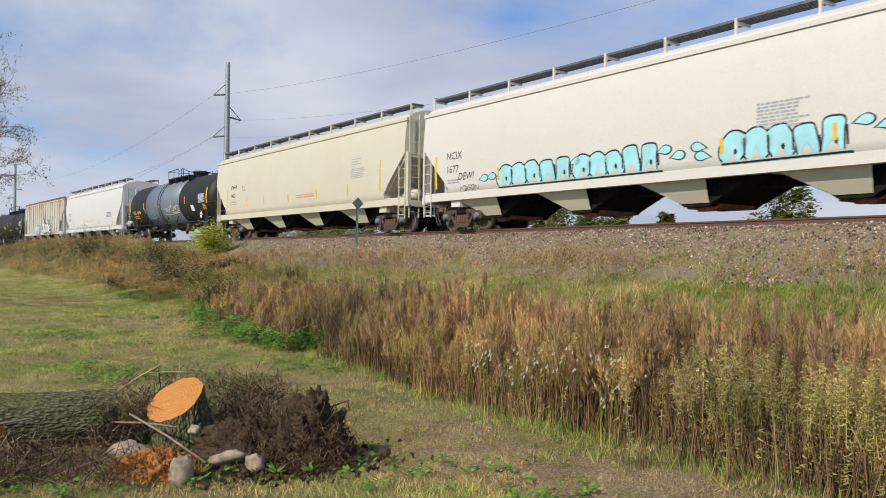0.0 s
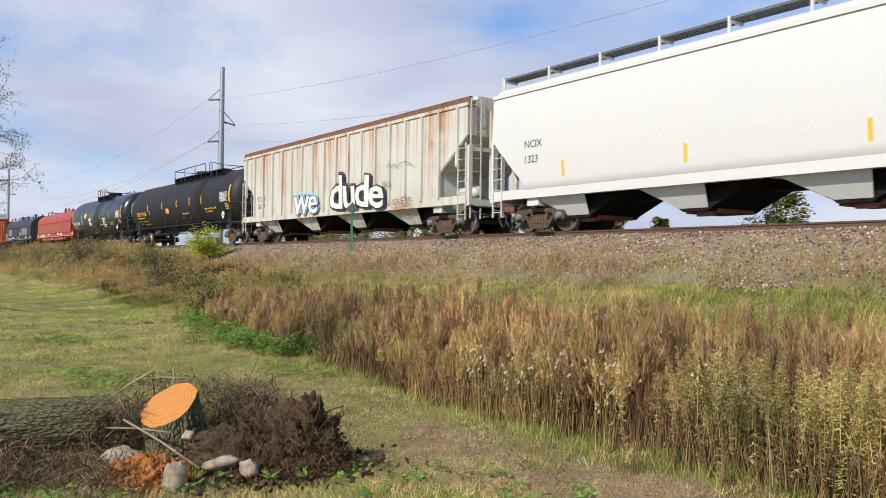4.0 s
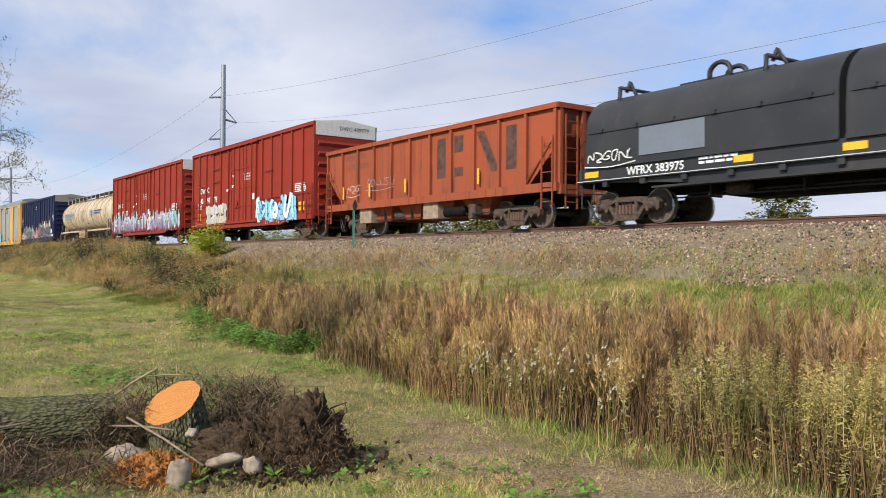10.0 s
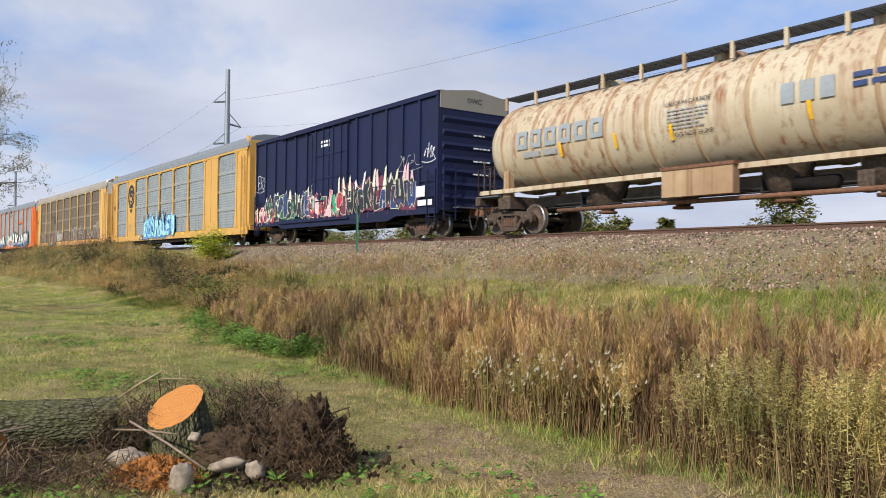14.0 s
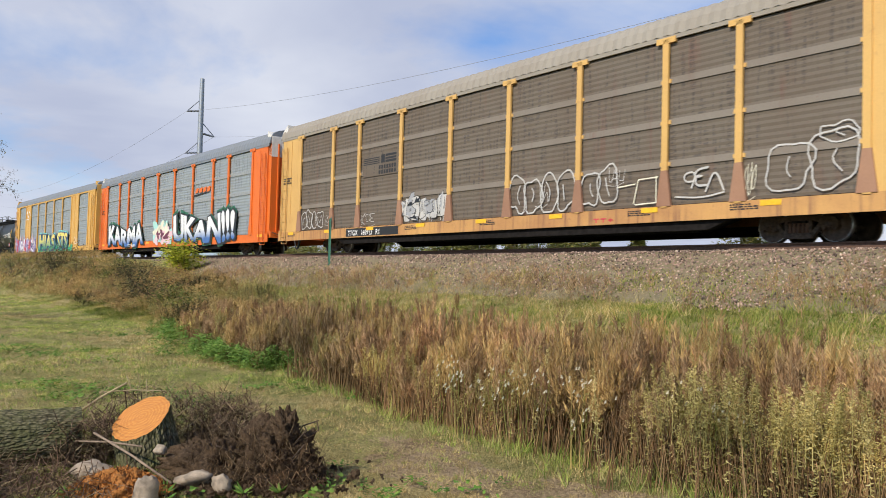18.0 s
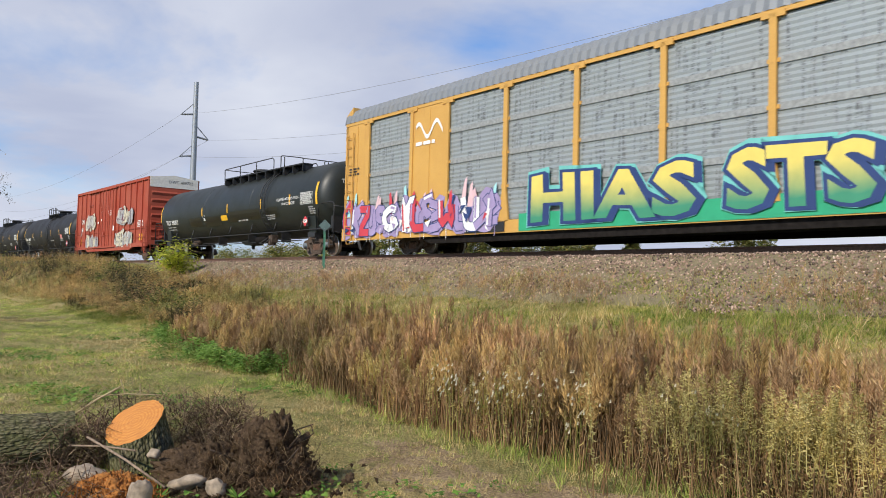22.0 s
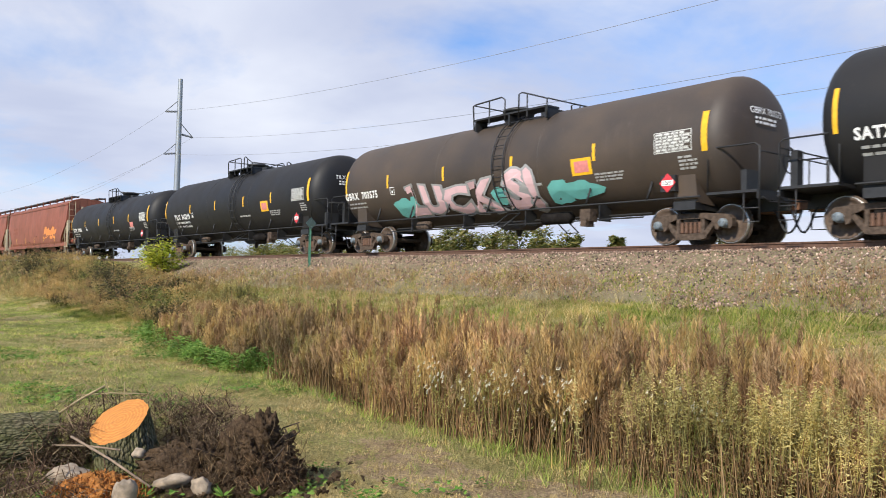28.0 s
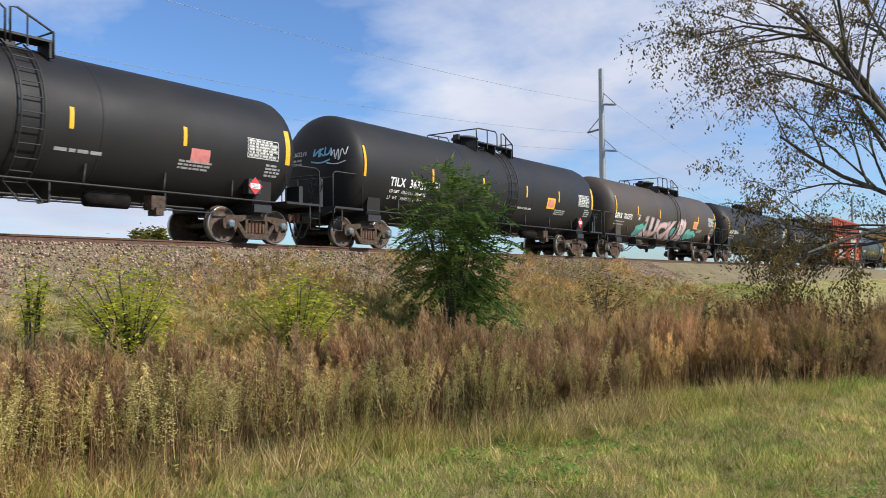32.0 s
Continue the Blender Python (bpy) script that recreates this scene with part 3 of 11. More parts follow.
def stroke_mark(name, strokes, side, material, parent, label=""):
    """Sprayed lines of given width: each stroke (points, width, lift) is one mitred ribbon."""
    for pts, width, lift in strokes:
        line = [pts[0]]
        for a, b in zip(pts, pts[1:]):
            m = max(1, math.ceil(math.hypot(b[0] - a[0], b[1] - a[1]) / 0.35))
            line += [(a[0] + (b[0] - a[0]) * j / m, a[1] + (b[1] - a[1]) * j / m) for j in range(1, m + 1)]
        w, n, v = width * 0.5, len(line), []
        dirs = []
        for a, b in zip(line, line[1:]):
            d = math.hypot(b[0] - a[0], b[1] - a[1]) or 1
            dirs.append(((b[0] - a[0]) / d, (b[1] - a[1]) / d))
        for i, p in enumerate(line):
            d0, d1 = dirs[max(i - 1, 0)], dirs[min(i, n - 2)]
            nx, nz = -(d0[1] + d1[1]), d0[0] + d1[0]
            q = math.hypot(nx, nz) or 1
            nx, nz = nx / q, nz / q
            k = w / max(abs(nx * -d1[1] + nz * d1[0]), 0.6)
            o = lift + 0.0024 * i / n
            v += [side(p[0] + nx * k, p[1] + nz * k, o), side(p[0] - nx * k, p[1] - nz * k, o)]
        me = bpy.data.meshes.new(name)
        me.from_pydata(v, [], [(2 * i, 2 * i + 1, 2 * i + 3, 2 * i + 2) for i in range(n - 1)])
        me.materials.append(material)
        part(name, me, None, parent, label)
        label = ""


def glyph_points(rng, x, z, w, h, lean):
    """One abstract sprayed shape: crossing strokes in a box, bent and leaning."""
    g = rng.choice(GLYPHS)
    if rng.random() < 0.3:
        g = tuple((1 - u, q) for u, q in g)
    return [(x + w * (u + rng.uniform(-0.24, 0.24)) + lean * h * q, z + h * min(max(q + rng.uniform(-0.16, 0.16), 0), 1)) for u, q in g]


def rounded(p, times=1):
    """The polyline with its corners cut."""
    for _ in range(times):
        q = [p[0]]
        for a, b in zip(p, p[1:]):
            q += [(a[0] * 0.75 + b[0] * 0.25, a[1] * 0.75 + b[1] * 0.25), (a[0] * 0.25 + b[0] * 0.75, a[1] * 0.25 + b[1] * 0.75)]
        p = q + [p[-1]]
    return p


def wild_tag(x0, x1, z0, z1, colors, side, parent, seed=1, name="graffiti", label="", rough=0.7, edge=None, peaks=None, dense=1.0):
    """A sprayed piece of interlocked letter shapes that cannot be read, over a cloud of paint."""
    rng = random.Random(seed)
    h = z1 - z0
    n = max(2, round((x1 - x0) / (h * 0.62)))
    w = (x1 - x0) / n
    edge = edge or next((c for c in colors if c in DARK), "black")
    fills = [c for c in colors if c != edge] or [colors[0]]
    # the cloud behind
    ground = fills[-1]
    for i in range(n):
        cx, cz = x0 + w * (i + rng.uniform(0.35, 0.65)), z0 + h * rng.uniform(0.28, 0.5)
        ring = [(min(max(u, x0 - 0.1), x1 + 0.1), max(q, z0 - 0.02)) for u, q in blob(cx, cz, w * rng.uniform(0.6, 0.85), h * rng.uniform(0.28, 0.46), rng, 18, rough * 0.6)]
        mark("graffiti_cloud", [(cx, cz)] + ring, [(0, j + 1, (j + 1) % 18 + 1) for j in range(18)], side, 0.004 + 0.0006 * (i % 3), SPRAY[ground], parent)
    thick = min(0.24 * h, 0.30) / dense ** 0.6
    n = round(n * 1.5 * dense)
    w = (x1 - x0) / n
    for i in range(n):
        hh = h * rng.uniform(0.62, 0.95) - thick * 0.5
        p = glyph_points(rng, x0 + w * (i - 0.15) + thick * 0.4, z0 + thick * 0.5 + h * rng.uniform(0, 0.08), w * 1.4 - thick * 0.5, hh, rng.uniform(-0.2, 0.25))
        p = [(min(max(u, x0 + thick * 0.3), x1 - thick * 0.3), q) for u, q in p]
        p = rounded(p)
        lift = 0.008 + 0.010 * (i % 3)
        stroke_mark("graffiti_outline", [(p, thick * 1.12, lift)], side, SPRAY[edge], parent)
        stroke_mark(name, [(p, thick * 0.92, lift + 0.003)], side, SPRAY[fills[rng.randrange(len(fills))]], parent, label if i == 0 else "")
        if len(fills) > 1:
            q = [(u - thick * 0.2, z + thick * 0.16) for u, z in p[:3]]
            stroke_mark("graffiti_shine", [(q, thick * 0.3, lift + 0.0068)], side, SPRAY[fills[(i + 1) % len(fills)]], parent)
    for i in range(n if peaks else 0):      # flames of paint above the letters
        cx, top = x0 + w * (i + rng.random()), z1 + h * rng.uniform(-0.1, 0.22)
        lean = rng.uniform(-0.15, 0.25)
        mark("graffiti_flame", [(cx - 0.12, z0 + h * 0.55), (cx + 0.16, z0 + h * 0.55), (cx + lean + 0.05, top), (cx + lean - 0.06, top - 0.1)], [(0, 1, 2, 3)], side, 0.0062 + 0.0004 * (i % 3), SPRAY[rng.choice(peaks)], parent)
    # small shards of paint between the strokes
    for i in range(n * 2):
        cx, cz = rng.uniform(x0 + 0.1, x1 - 0.1), z0 + h * rng.uniform(0.1, 0.75)
        p = [(min(max(cx + rng.uniform(-0.22, 0.22), x0), x1), min(max(cz + rng.uniform(-0.16, 0.16) * h, z0), z1)) for _ in range(3)]
        mark("graffiti_shard", p, [(0, 1, 2)], side, 0.046 + 0.0005 * (i % 6), SPRAY[rng.choice(list(colors) + [edge])], parent)
    # runs of paint below the letters
    for i in range(n):
        x = x0 + w * (i + rng.random())
        bar([(x, x + 0.025, z0 - h * rng.uniform(0.02, 0.12), z0 + h * 0.3)], side, 0.007, SPRAY[rng.choice(fills)], parent, "graffiti_drip", "", 2)


def bubble_word(x0, x1, z0, z1, n, side, parent, seed=1, fill="cyan", edge="black", label=""):
    """Fat rounded sprayed letters that cannot be read: each a tall lobed shape edged in a dark line."""
    rng = random.Random(seed)
    w = (x1 - x0) / n
    mids = [x0 + w * (i + 0.5) for i in range(n)]
    v, f, v2, f2 = [], [], [], []
    base = z0 + 0.24 * (z1 - z0)

    def add(vv, ff, ring, c):
        k = len(vv)
        vv += [c] + ring
        ff += [(k, k + 1 + j, k + 1 + (j + 1) % len(ring)) for j in range(len(ring))]
    for i, m in enumerate(mids):
        hgt = (z1 - base) * rng.uniform(0.88, 1.0)
        lean = rng.uniform(0.02, 0.10)
        for grow, vv, ff in ((1.0, v, f), (0.0, v2, f2)):
            e = 0.045 * grow
            ring = []
            for j in range(26):
                a = 2 * math.pi * j / 26
                c, s = math.cos(a), math.sin(a)
                ww = w * (0.50 + 0.14 * math.sin(a * 2 + 0.8 + i))
                u = (abs(c) ** 0.75) * (1 if c > 0 else -1) * ww + e * c
                q = (abs(s) ** 0.8) * (1 if s > 0 else -1) * hgt * 0.52 + e * s
                ring.append((m + u + lean * q, base + hgt * 0.5 + q))
            add(vv, ff, ring, (m, base + hgt * 0.5))
    split_mark("graffiti_outline", v, f, side, 0.006, SPRAY[edge], parent)
    split_mark("graffiti", v2, f2, side, 0.010, SPRAY[fill], parent, label)
    rows = [(x0 - 0.05, x1 + 0.1, z0 - 0.03, base + 0.02)]
    bar(rows, side, 0.0125, SPRAY[edge], parent, "graffiti_shadow_outline", "", 3)
    bar([(x0 - 0.02 + w * 1.02 * i, x0 + w * 1.02 * (i + 1) - 0.05, z0, base - 0.02) for i in range(n)], side, 0.015, SPRAY[fill], parent, "graffiti_shadow", "", 3)
    for i, m in enumerate(mids):
        bar([(m + w * 0.46, m + w * 0.54, base + 0.15, base + (z1 - base) * rng.uniform(0.5, 0.75))], side, 0.013, SPRAY[edge], parent, "graffiti_line", "", 3)
        if i % 2 == 0:
            ring = blob(m + w * 0.1, base + (z1 - base) * 0.35, 0.045, 0.07, rng, 10, 0.2)
            mark("graffiti_eye", [(m + w * 0.1, base + (z1 - base) * 0.35)] + ring, [(0, 1 + j, 1 + (j + 1) % 10) for j in range(10)], side, 0.013, SPRAY[edge], parent)


def outline_bubbles(x0, x1, z0, z1, n, side, parent, seed, width, label=""):
    """Rounded overlapping letter shapes that cannot be read, drawn as one thin sprayed line each."""
    rng = random.Random(seed)
    w, h = (x1 - x0) / n, z1 - z0
    for i in range(n):
        cx, hh = x0 + w * (i + 0.5), h * rng.uniform(0.8, 1.0)
        ring = [(min(max(u, x0 - 0.05), x1 + 0.05), max(q, z0)) for u, q in blob(cx, z0 + hh * 0.5, w * 0.56, hh * 0.5, rng, 22, 0.28, 2)]
        first = rng.randrange(22)
        ring = ring[first:] + ring[:first]
        lift = 0.008 + 0.006 * (i % 2)
        inner = [(cx + w * rng.uniform(-0.2, 0.2), z0 + hh * (0.72 - 0.22 * j) + rng.uniform(-0.04, 0.04)) for j in range(3)]
        stroke_mark("graffiti_line", [(ring + ring[:rng.randrange(1, 3)], width, lift), (rounded(inner, 1), width * 0.8, lift + 0.003)], side, SPRAY["chalk"], parent, label if i == 0 else "")


def drop(x, z, size, side, parent, flip=1):
    """A sprayed drop with a dark edge."""
    def ring(k):
        out = []
        for j in range(18):
            a = 2 * math.pi * j / 18
            r = size
            out.append((x + flip * (r * math.cos(a) * (1.0 if math.cos(a) > 0 else 1.25) * k), z + r * 0.55 * math.sin(a) * (1.0 if math.cos(a) > 0 else 1 + math.cos(a) * 0.95) * k - 0.35 * size * max(0, -math.cos(a)) ** 2))
        return out
    for k, lift, col in ((1.25, 0.006, "black"), (1.0, 0.010, "cyan")):
        mark("graffiti_drop", [(x, z)] + ring(k), [(0, 1 + j, 1 + (j + 1) % 18) for j in range(18)], side, lift, SPRAY[col], parent)


def scrawl(x0, x1, z0, z1, color, side, parent, seed=2, width=0.05, label=""):
    """A quick hand-sprayed tag of thin letter shapes."""
    rng = random.Random(seed)
    h = z1 - z0
    n = max(3, round((x1 - x0) / (h * 0.85)))
    w = (x1 - x0) / n
    strokes = []
    for i in range(n):
        hh = h * rng.uniform(0.65, 1.0)
        p = glyph_points(rng, x0 + w * i, z0 + (h - hh) * rng.random(), w * 0.95, hh, 0.12)
        strokes.append((rounded(p, 2), width * rng.uniform(0.45, 0.7), 0.008 + 0.008 * (i % 2)))
    strokes.append((rounded([(x0 - 0.1, z0 - 0.05), (x0 + (x1 - x0) * 0.5, z0 - 0.12), (x1, z0 - 0.02)], 2), width * 0.5, 0.006))
    stroke_mark("graffiti_line", strokes, side, SPRAY[color], parent, label)


# ---------------------------------------------------------------- running gear
R_WHEEL = 0.457


def build_gear():
    g = {}
    s = Shape()
    top = [(-1.10, 0.56), (-0.98, 0.66), (-0.40, 0.71), (0.40, 0.71), (0.98, 0.66), (1.10, 0.56), (1.10, 0.38), (1.02, 0.31), (1.0, 0.44), (0.78, 0.44),
           (0.74, 0.30), (0.66, 0.34), (0.62, 0.50), (0.40, 0.58), (-0.40, 0.58), (-0.62, 0.50), (-0.66, 0.34), (-0.74, 0.30), (-0.78, 0.44), (-1.0, 0.44),
           (-1.02, 0.31), (-1.10, 0.38)]
    s.slab(top, -0.09, 0.09)
    for k in (-1, 1):
        s.slab([(k * 0.68, 0.48), (k * 0.60, 0.54), (k * 0.34, 0.24), (k * 0.40, 0.13)], -0.08, 0.08)
        s.box(k * 0.335 - 0.045, k * 0.335 + 0.045, -0.085, 0.085, 0.14, 0.60)
    s.slab([(-0.42, 0.12), (-0.36, 0.24), (0.36, 0.24), (0.42, 0.12), (0.3, 0.09), (-0.3, 0.09)], -0.10, 0.10)
    g["side_frame"] = s.mesh("side_frame", M_GRIME)
    s = Shape()
    for i in range(5):
        for row in (-0.05, 0.05):
            prof = []
            for j in range(8):
                z = 0.25 + 0.26 * j / 7
                prof.append((z, 0.052 if j % 2 else 0.040))
            s.spin(prof, "z", (-0.24 + 0.12 * i, row, 0), 8)
    g["suspension_spring"] = s.mesh("suspension_spring", M_SPRING)
    s = Shape().spin([(-0.065, 0.10), (-0.07, 0.16), (-0.03, 0.19), (-0.025, 0.36), (-0.068, 0.385), (-0.07, R_WHEEL - 0.012), (0.05, R_WHEEL), (0.055, 0.485),
                      (0.082, 0.485), (0.085, 0.38), (0.03, 0.36), (0.03, 0.19), (0.085, 0.12)], "y", n=32)
    g["wheel"] = s.mesh("wheel", M_WHEEL)
    s = Shape().spin([(-0.071, 0.436), (-0.074, R_WHEEL - 0.004), (0.048, R_WHEEL + 0.003), (0.048, R_WHEEL - 0.004)], "y", n=32, caps=False)
    g["wheel_rim"] = s.mesh("wheel_rim", M_TREAD)
    g["axle"] = Shape().rod((0, -1.08, 0), (0, 1.08, 0), 0.075, n=12).mesh("axle", M_GRIME)
    s = Shape().spin([(-0.10, 0.0), (-0.10, 0.085), (-0.085, 0.10), (0.0, 0.105), (0.02, 0.12), (0.1, 0.12)], "y", n=14)
    for i in range(3):
        a = 2.1 * i + 0.5
        s.rod((0.055 * math.cos(a), -0.118, 0.055 * math.sin(a)), (0.055 * math.cos(a), -0.09, 0.055 * math.sin(a)), 0.018, n=6)
    g["bearing_cap"] = s.mesh("bearing_cap", M_CAP_BLUE)
    g["bearing_cap_dark"] = s.mesh("bearing_cap", M_GRIME)
    s = Shape().box(-0.20, 0.20, -1.08, 1.08, 0.42, 0.60).box(-0.30, 0.30, -0.30, 0.30, 0.60, 0.72)
    s.box(-0.75, 0.75, -0.55, -0.47, 0.28, 0.36).box(-0.75, 0.75, 0.47, 0.55, 0.28, 0.36)
    for k in (-1, 1):
        s.box(k * 0.40 - 0.04, k * 0.40 + 0.04, -0.80, 0.80, 0.30, 0.40)
        for y in (-0.75, 0.75):
            s.box(k * 0.39 - 0.04, k * 0.39 + 0.05, y - 0.05, y + 0.05, 0.24, 0.52)
    g["truck"] = s.mesh("truck", M_UNDER)
    return g


GEAR = build_gear()


def add_truck(car, x, scale=1.0, blue=True, base=1.78):
    t = part("truck", GEAR["truck"], None, car, "grimy two-axle freight truck", pose(x, 0, 0) @ Matrix.Scale(scale, 4))
    for y in (-1.02, 1.02):
        part("side_frame", GEAR["side_frame"], None, t, "", pose(0, y, 0))
        part("suspension_spring", GEAR["suspension_spring"], None, t, "", pose(0, y, 0))
    for k in (-0.5, 0.5):
        part("axle", GEAR["axle"], None, t, "", pose(k * base, 0, R_WHEEL))
        for y in (-0.76, 0.76):
            turn = 0 if y < 0 else 180
            part("wheel", GEAR["wheel"], None, t, "", pose(k * base, y, R_WHEEL, 0, 0, turn))
            part("wheel_rim", GEAR["wheel_rim"], None, t, "polished wheel tread", pose(k * base, y, R_WHEEL, 0, 0, turn))
            part("bearing_cap", GEAR["bearing_cap" if blue else "bearing_cap_dark"], None, t, "", pose(k * base, y * 1.455, R_WHEEL, 0, 0, turn))
    return t


def add_coupler(car, x, way):
    """Draft gear, coupler head and air hose at one end; way is +1 at the front."""
    s = Shape().box(x - way * 0.75, x, -0.19, 0.19, 0.70, 1.0)
    s.box(x, x + way * 0.45, -0.10, 0.10, 0.76, 0.98)
    part("coupler_shank", s, M_RUSTY, car)
    s = Shape().box(x + way * 0.40, x + way * 0.66, -0.17, 0.15, 0.70, 1.02).box(x + way * 0.55, x + way * 0.72, -0.2, -0.08, 0.74, 0.98)
    part("coupler_head", s, M_RUSTY, car)
    pts = []
    for i in range(9):
        u = i / 8
        pts.append((x + way * (0.10 + 0.62 * u), -0.33 - 0.06 * u, 0.72 - 0.52 * math.sin(math.pi * min(u * 1.05, 1)) + 0.05 * u))
    part("air_hose", Shape().pipe(pts, 0.026, 6), M_BLACK_STEEL, car)
    s = Shape().pipe([(x + way * 0.02, -0.3, 0.9), (x + way * 0.06, -1.15, 0.86), (x + way * 0.05, -1.45, 0.95)], 0.018, 5)
    part("uncoupling_lever", s, M_BLACK_STEEL, car)


def rungs(x, y, z0, z1, n, w=0.42, axis="x", r=0.013):
    """A ladder of n rungs between two stiles."""
    s = Shape()
    for k in (-0.5, 0.5):
        a = (x + k * w, y) if axis == "x" else (x, y + k * w)
        s.box(a[0] - 0.018, a[0] + 0.018, a[1] - 0.018, a[1] + 0.018, z0, z1)
    for i in range(n):
        z = z0 + (z1 - z0) * (i + 0.5) / n
        if axis == "x":
            s.rod((x - w / 2, y, z), (x + w / 2, y, z), r, n=5)
        else:
            s.rod((x, y - w / 2, z), (x, y + w / 2, z), r, n=5)
    return s


def brake_wheel(x, y, z, way):
    s = Shape()
    n = 16
    for i in range(n):
        a, b = 2 * math.pi * i / n, 2 * math.pi * (i + 1) / n
        s.rod((x, y + 0.28 * math.cos(a), z + 0.28 * math.sin(a)), (x, y + 0.28 * math.cos(b), z + 0.28 * math.sin(b)), 0.016, n=5)
    for i in range(4):
        a = math.pi * i / 2 + 0.4
        s.rod((x, y, z), (x, y + 0.28 * math.cos(a), z + 0.28 * math.sin(a)), 0.014, n=5)
    s.rod((x, y, z), (x - way * 0.25, y, z), 0.03, n=8)
    return s


def brake_gear(car, x0, x1, z=0.78, y=-0.9):
    """Rods, reservoir and valves under the floor."""
    part("brake_rod", Shape().rod((x0, y, z), (x1, y, z), 0.022, n=6), M_BLACK_STEEL, car)
    part("train_pipe", Shape().rod((x0, y + 0.35, z + 0.12), (x1, y + 0.35, z + 0.12), 0.03, n=6), M_BLACK_STEEL, car)
    xm = x0 + (x1 - x0) * 0.74
    part("air_reservoir", Shape().spin([(xm - 0.55, 0.05), (xm - 0.5, 0.17), (xm + 0.5, 0.17), (xm + 0.55, 0.05)], "x", (0, y - 0.05, z + 0.10), 14), M_UNDER, car)
    part("brake_valve", Shape().box(xm + 1.0, xm + 1.35, y - 0.25, y + 0.05, z - 0.05, z + 0.28).box(xm + 1.08, xm + 1.28, y - 0.32, y, z - 0.18, z), M_GRIME, car)
    part("brake_cylinder", Shape().spin([(x0 + 1.6, 0.06), (x0 + 1.65, 0.16), (x0 + 2.2, 0.16), (x0 + 2.24, 0.06)], "x", (0, y + 0.1, z + 0.14), 12), M_GRIME, car)
    for k in range(4):
        x = x0 + (x1 - x0) * (k + 0.5) / 4
        part("rod_hanger", Shape().box(x - 0.02, x + 0.02, y - 0.05, y + 0.4, z - 0.04, z + 0.4), M_BLACK_STEEL, car)


CARS = []          # (thing, place of its middle at T0)


def new_car(kind, label, middle, category):
    c = thing(kind, label, category, "cars of the freight train")
    CARS.append((c, middle))
    return c

# ---------------------------------------------------------------- tank cars
def tank_car(middle, label, skin, spacing=14.2, r=1.58, zc=2.43, over=1.34, rail_a=(-0.95, 0.45), rail_b=(1.05, 2.2), ladder=0.75, dome=-0.1, sill=M_BLACK_STEEL):
    car = new_car("tank_car", label, middle, "tank car")
    a = spacing / 2
    e = a + over                       # the tank's end
    head = 0.66
    prof = []
    for i in range(9):
        t = math.pi / 2 * i / 8
        prof.append((-(e - head) - head * math.cos(t), max(r * math.sin(t) ** 0.62, 0.001)))
    prof += [(x, r) for x in np.linspace(-(e - head), e - head, 9)[1:-1]]
    prof += [(-x, q) for x, q in prof[8::-1]]
    part("tank", Shape().spin(prof, "x", (0, 0, zc), 48), skin, car)
    side = round_side(zc, r)
    # weld bands of the shell
    for x in (-a * 0.33, a * 0.33):
        part("weld_seam", Shape().spin([(x - 0.02, r - 0.01), (x - 0.015, r + 0.006), (x + 0.015, r + 0.006), (x + 0.02, r - 0.01)], "x", (0, 0, zc), 48), skin, car)
    o = e + 0.31                       # the platforms reach past the tank
    # stub sills, bolsters and saddles
    for k in (-1, 1):
        s = Shape().box(k * (a - 1.6), k * (o + 0.35), -0.26, 0.26, 0.74, 1.06)
        s.box(k * (a - 0.3), k * (a + 0.3), -1.35, 1.35, 0.78, 0.98)
        part("stub_sill", s, sill, car)
        for y in (-1, 1):
            s = Shape()
            s.add([(k * (a - 0.32), y * 1.28, 0.95), (k * (a + 0.32), y * 1.28, 0.95), (k * (a + 0.28), y * 1.36, zc - 0.62), (k * (a - 0.28), y * 1.36, zc - 0.62),
                   (k * (a - 0.32), y * 0.6, 0.9), (k * (a + 0.32), y * 0.6, 0.9), (k * (a + 0.28), y * 1.2, zc - 0.7), (k * (a - 0.28), y * 1.2, zc - 0.7)],
                  [(0, 1, 2, 3), (4, 7, 6, 5), (0, 4, 5, 1), (1, 5, 6, 2), (2, 6, 7, 3), (3, 7, 4, 0)])
            part("saddle", s, skin, car)
        # end platform with its rails
        x1 = k * (o + 0.32)
        s = Shape().box(k * (o - 0.95), x1, -1.5, 1.5, 1.06, 1.12)
        s.box(x1 - 0.04 * k, x1, -1.5, 1.5, 0.92, 1.12)
        part("end_platform", s, sill, car)
        for y in (-1.46, 1.46):
            s = Shape().pipe([(k * (o - 0.95), y, 1.1), (k * (o - 0.95), y, 2.05), (k * (o - 0.9), y, 2.12), (k * (o + 0.2), y, 2.12), (x1, y, 2.05), (x1, y, 0.45)], 0.021, 6)
            part("end_handrail", s, sill, car)
            s = Shape().pipe([(k * (o - 0.05), y, 1.1), (k * (o - 0.05), y, 0.42), (x1, y, 0.42)], 0.018, 5)
            s.pipe([(k * (o - 0.05), y, 0.72), (x1, y, 0.72)], 0.018, 5)
            part("sill_step", s, sill, car)
        s = Shape().pipe([(x1, -1.46, 1.95), (x1, -0.5, 1.95), (x1, 0.5, 1.95), (x1, 1.46, 1.95)], 0.018, 5)
        for y in (-0.62, 0.62):
            s.rod((x1, y, 1.1), (x1, y, 1.95), 0.018, n=5)
        part("end_grab_rail", s, sill, car)
        add_truck(car, k * a)
        add_coupler(car, k * (o + 0.33), k)
    part("brake_wheel", brake_wheel(-(o + 0.42), -0.85, 1.75, -1), sill, car)
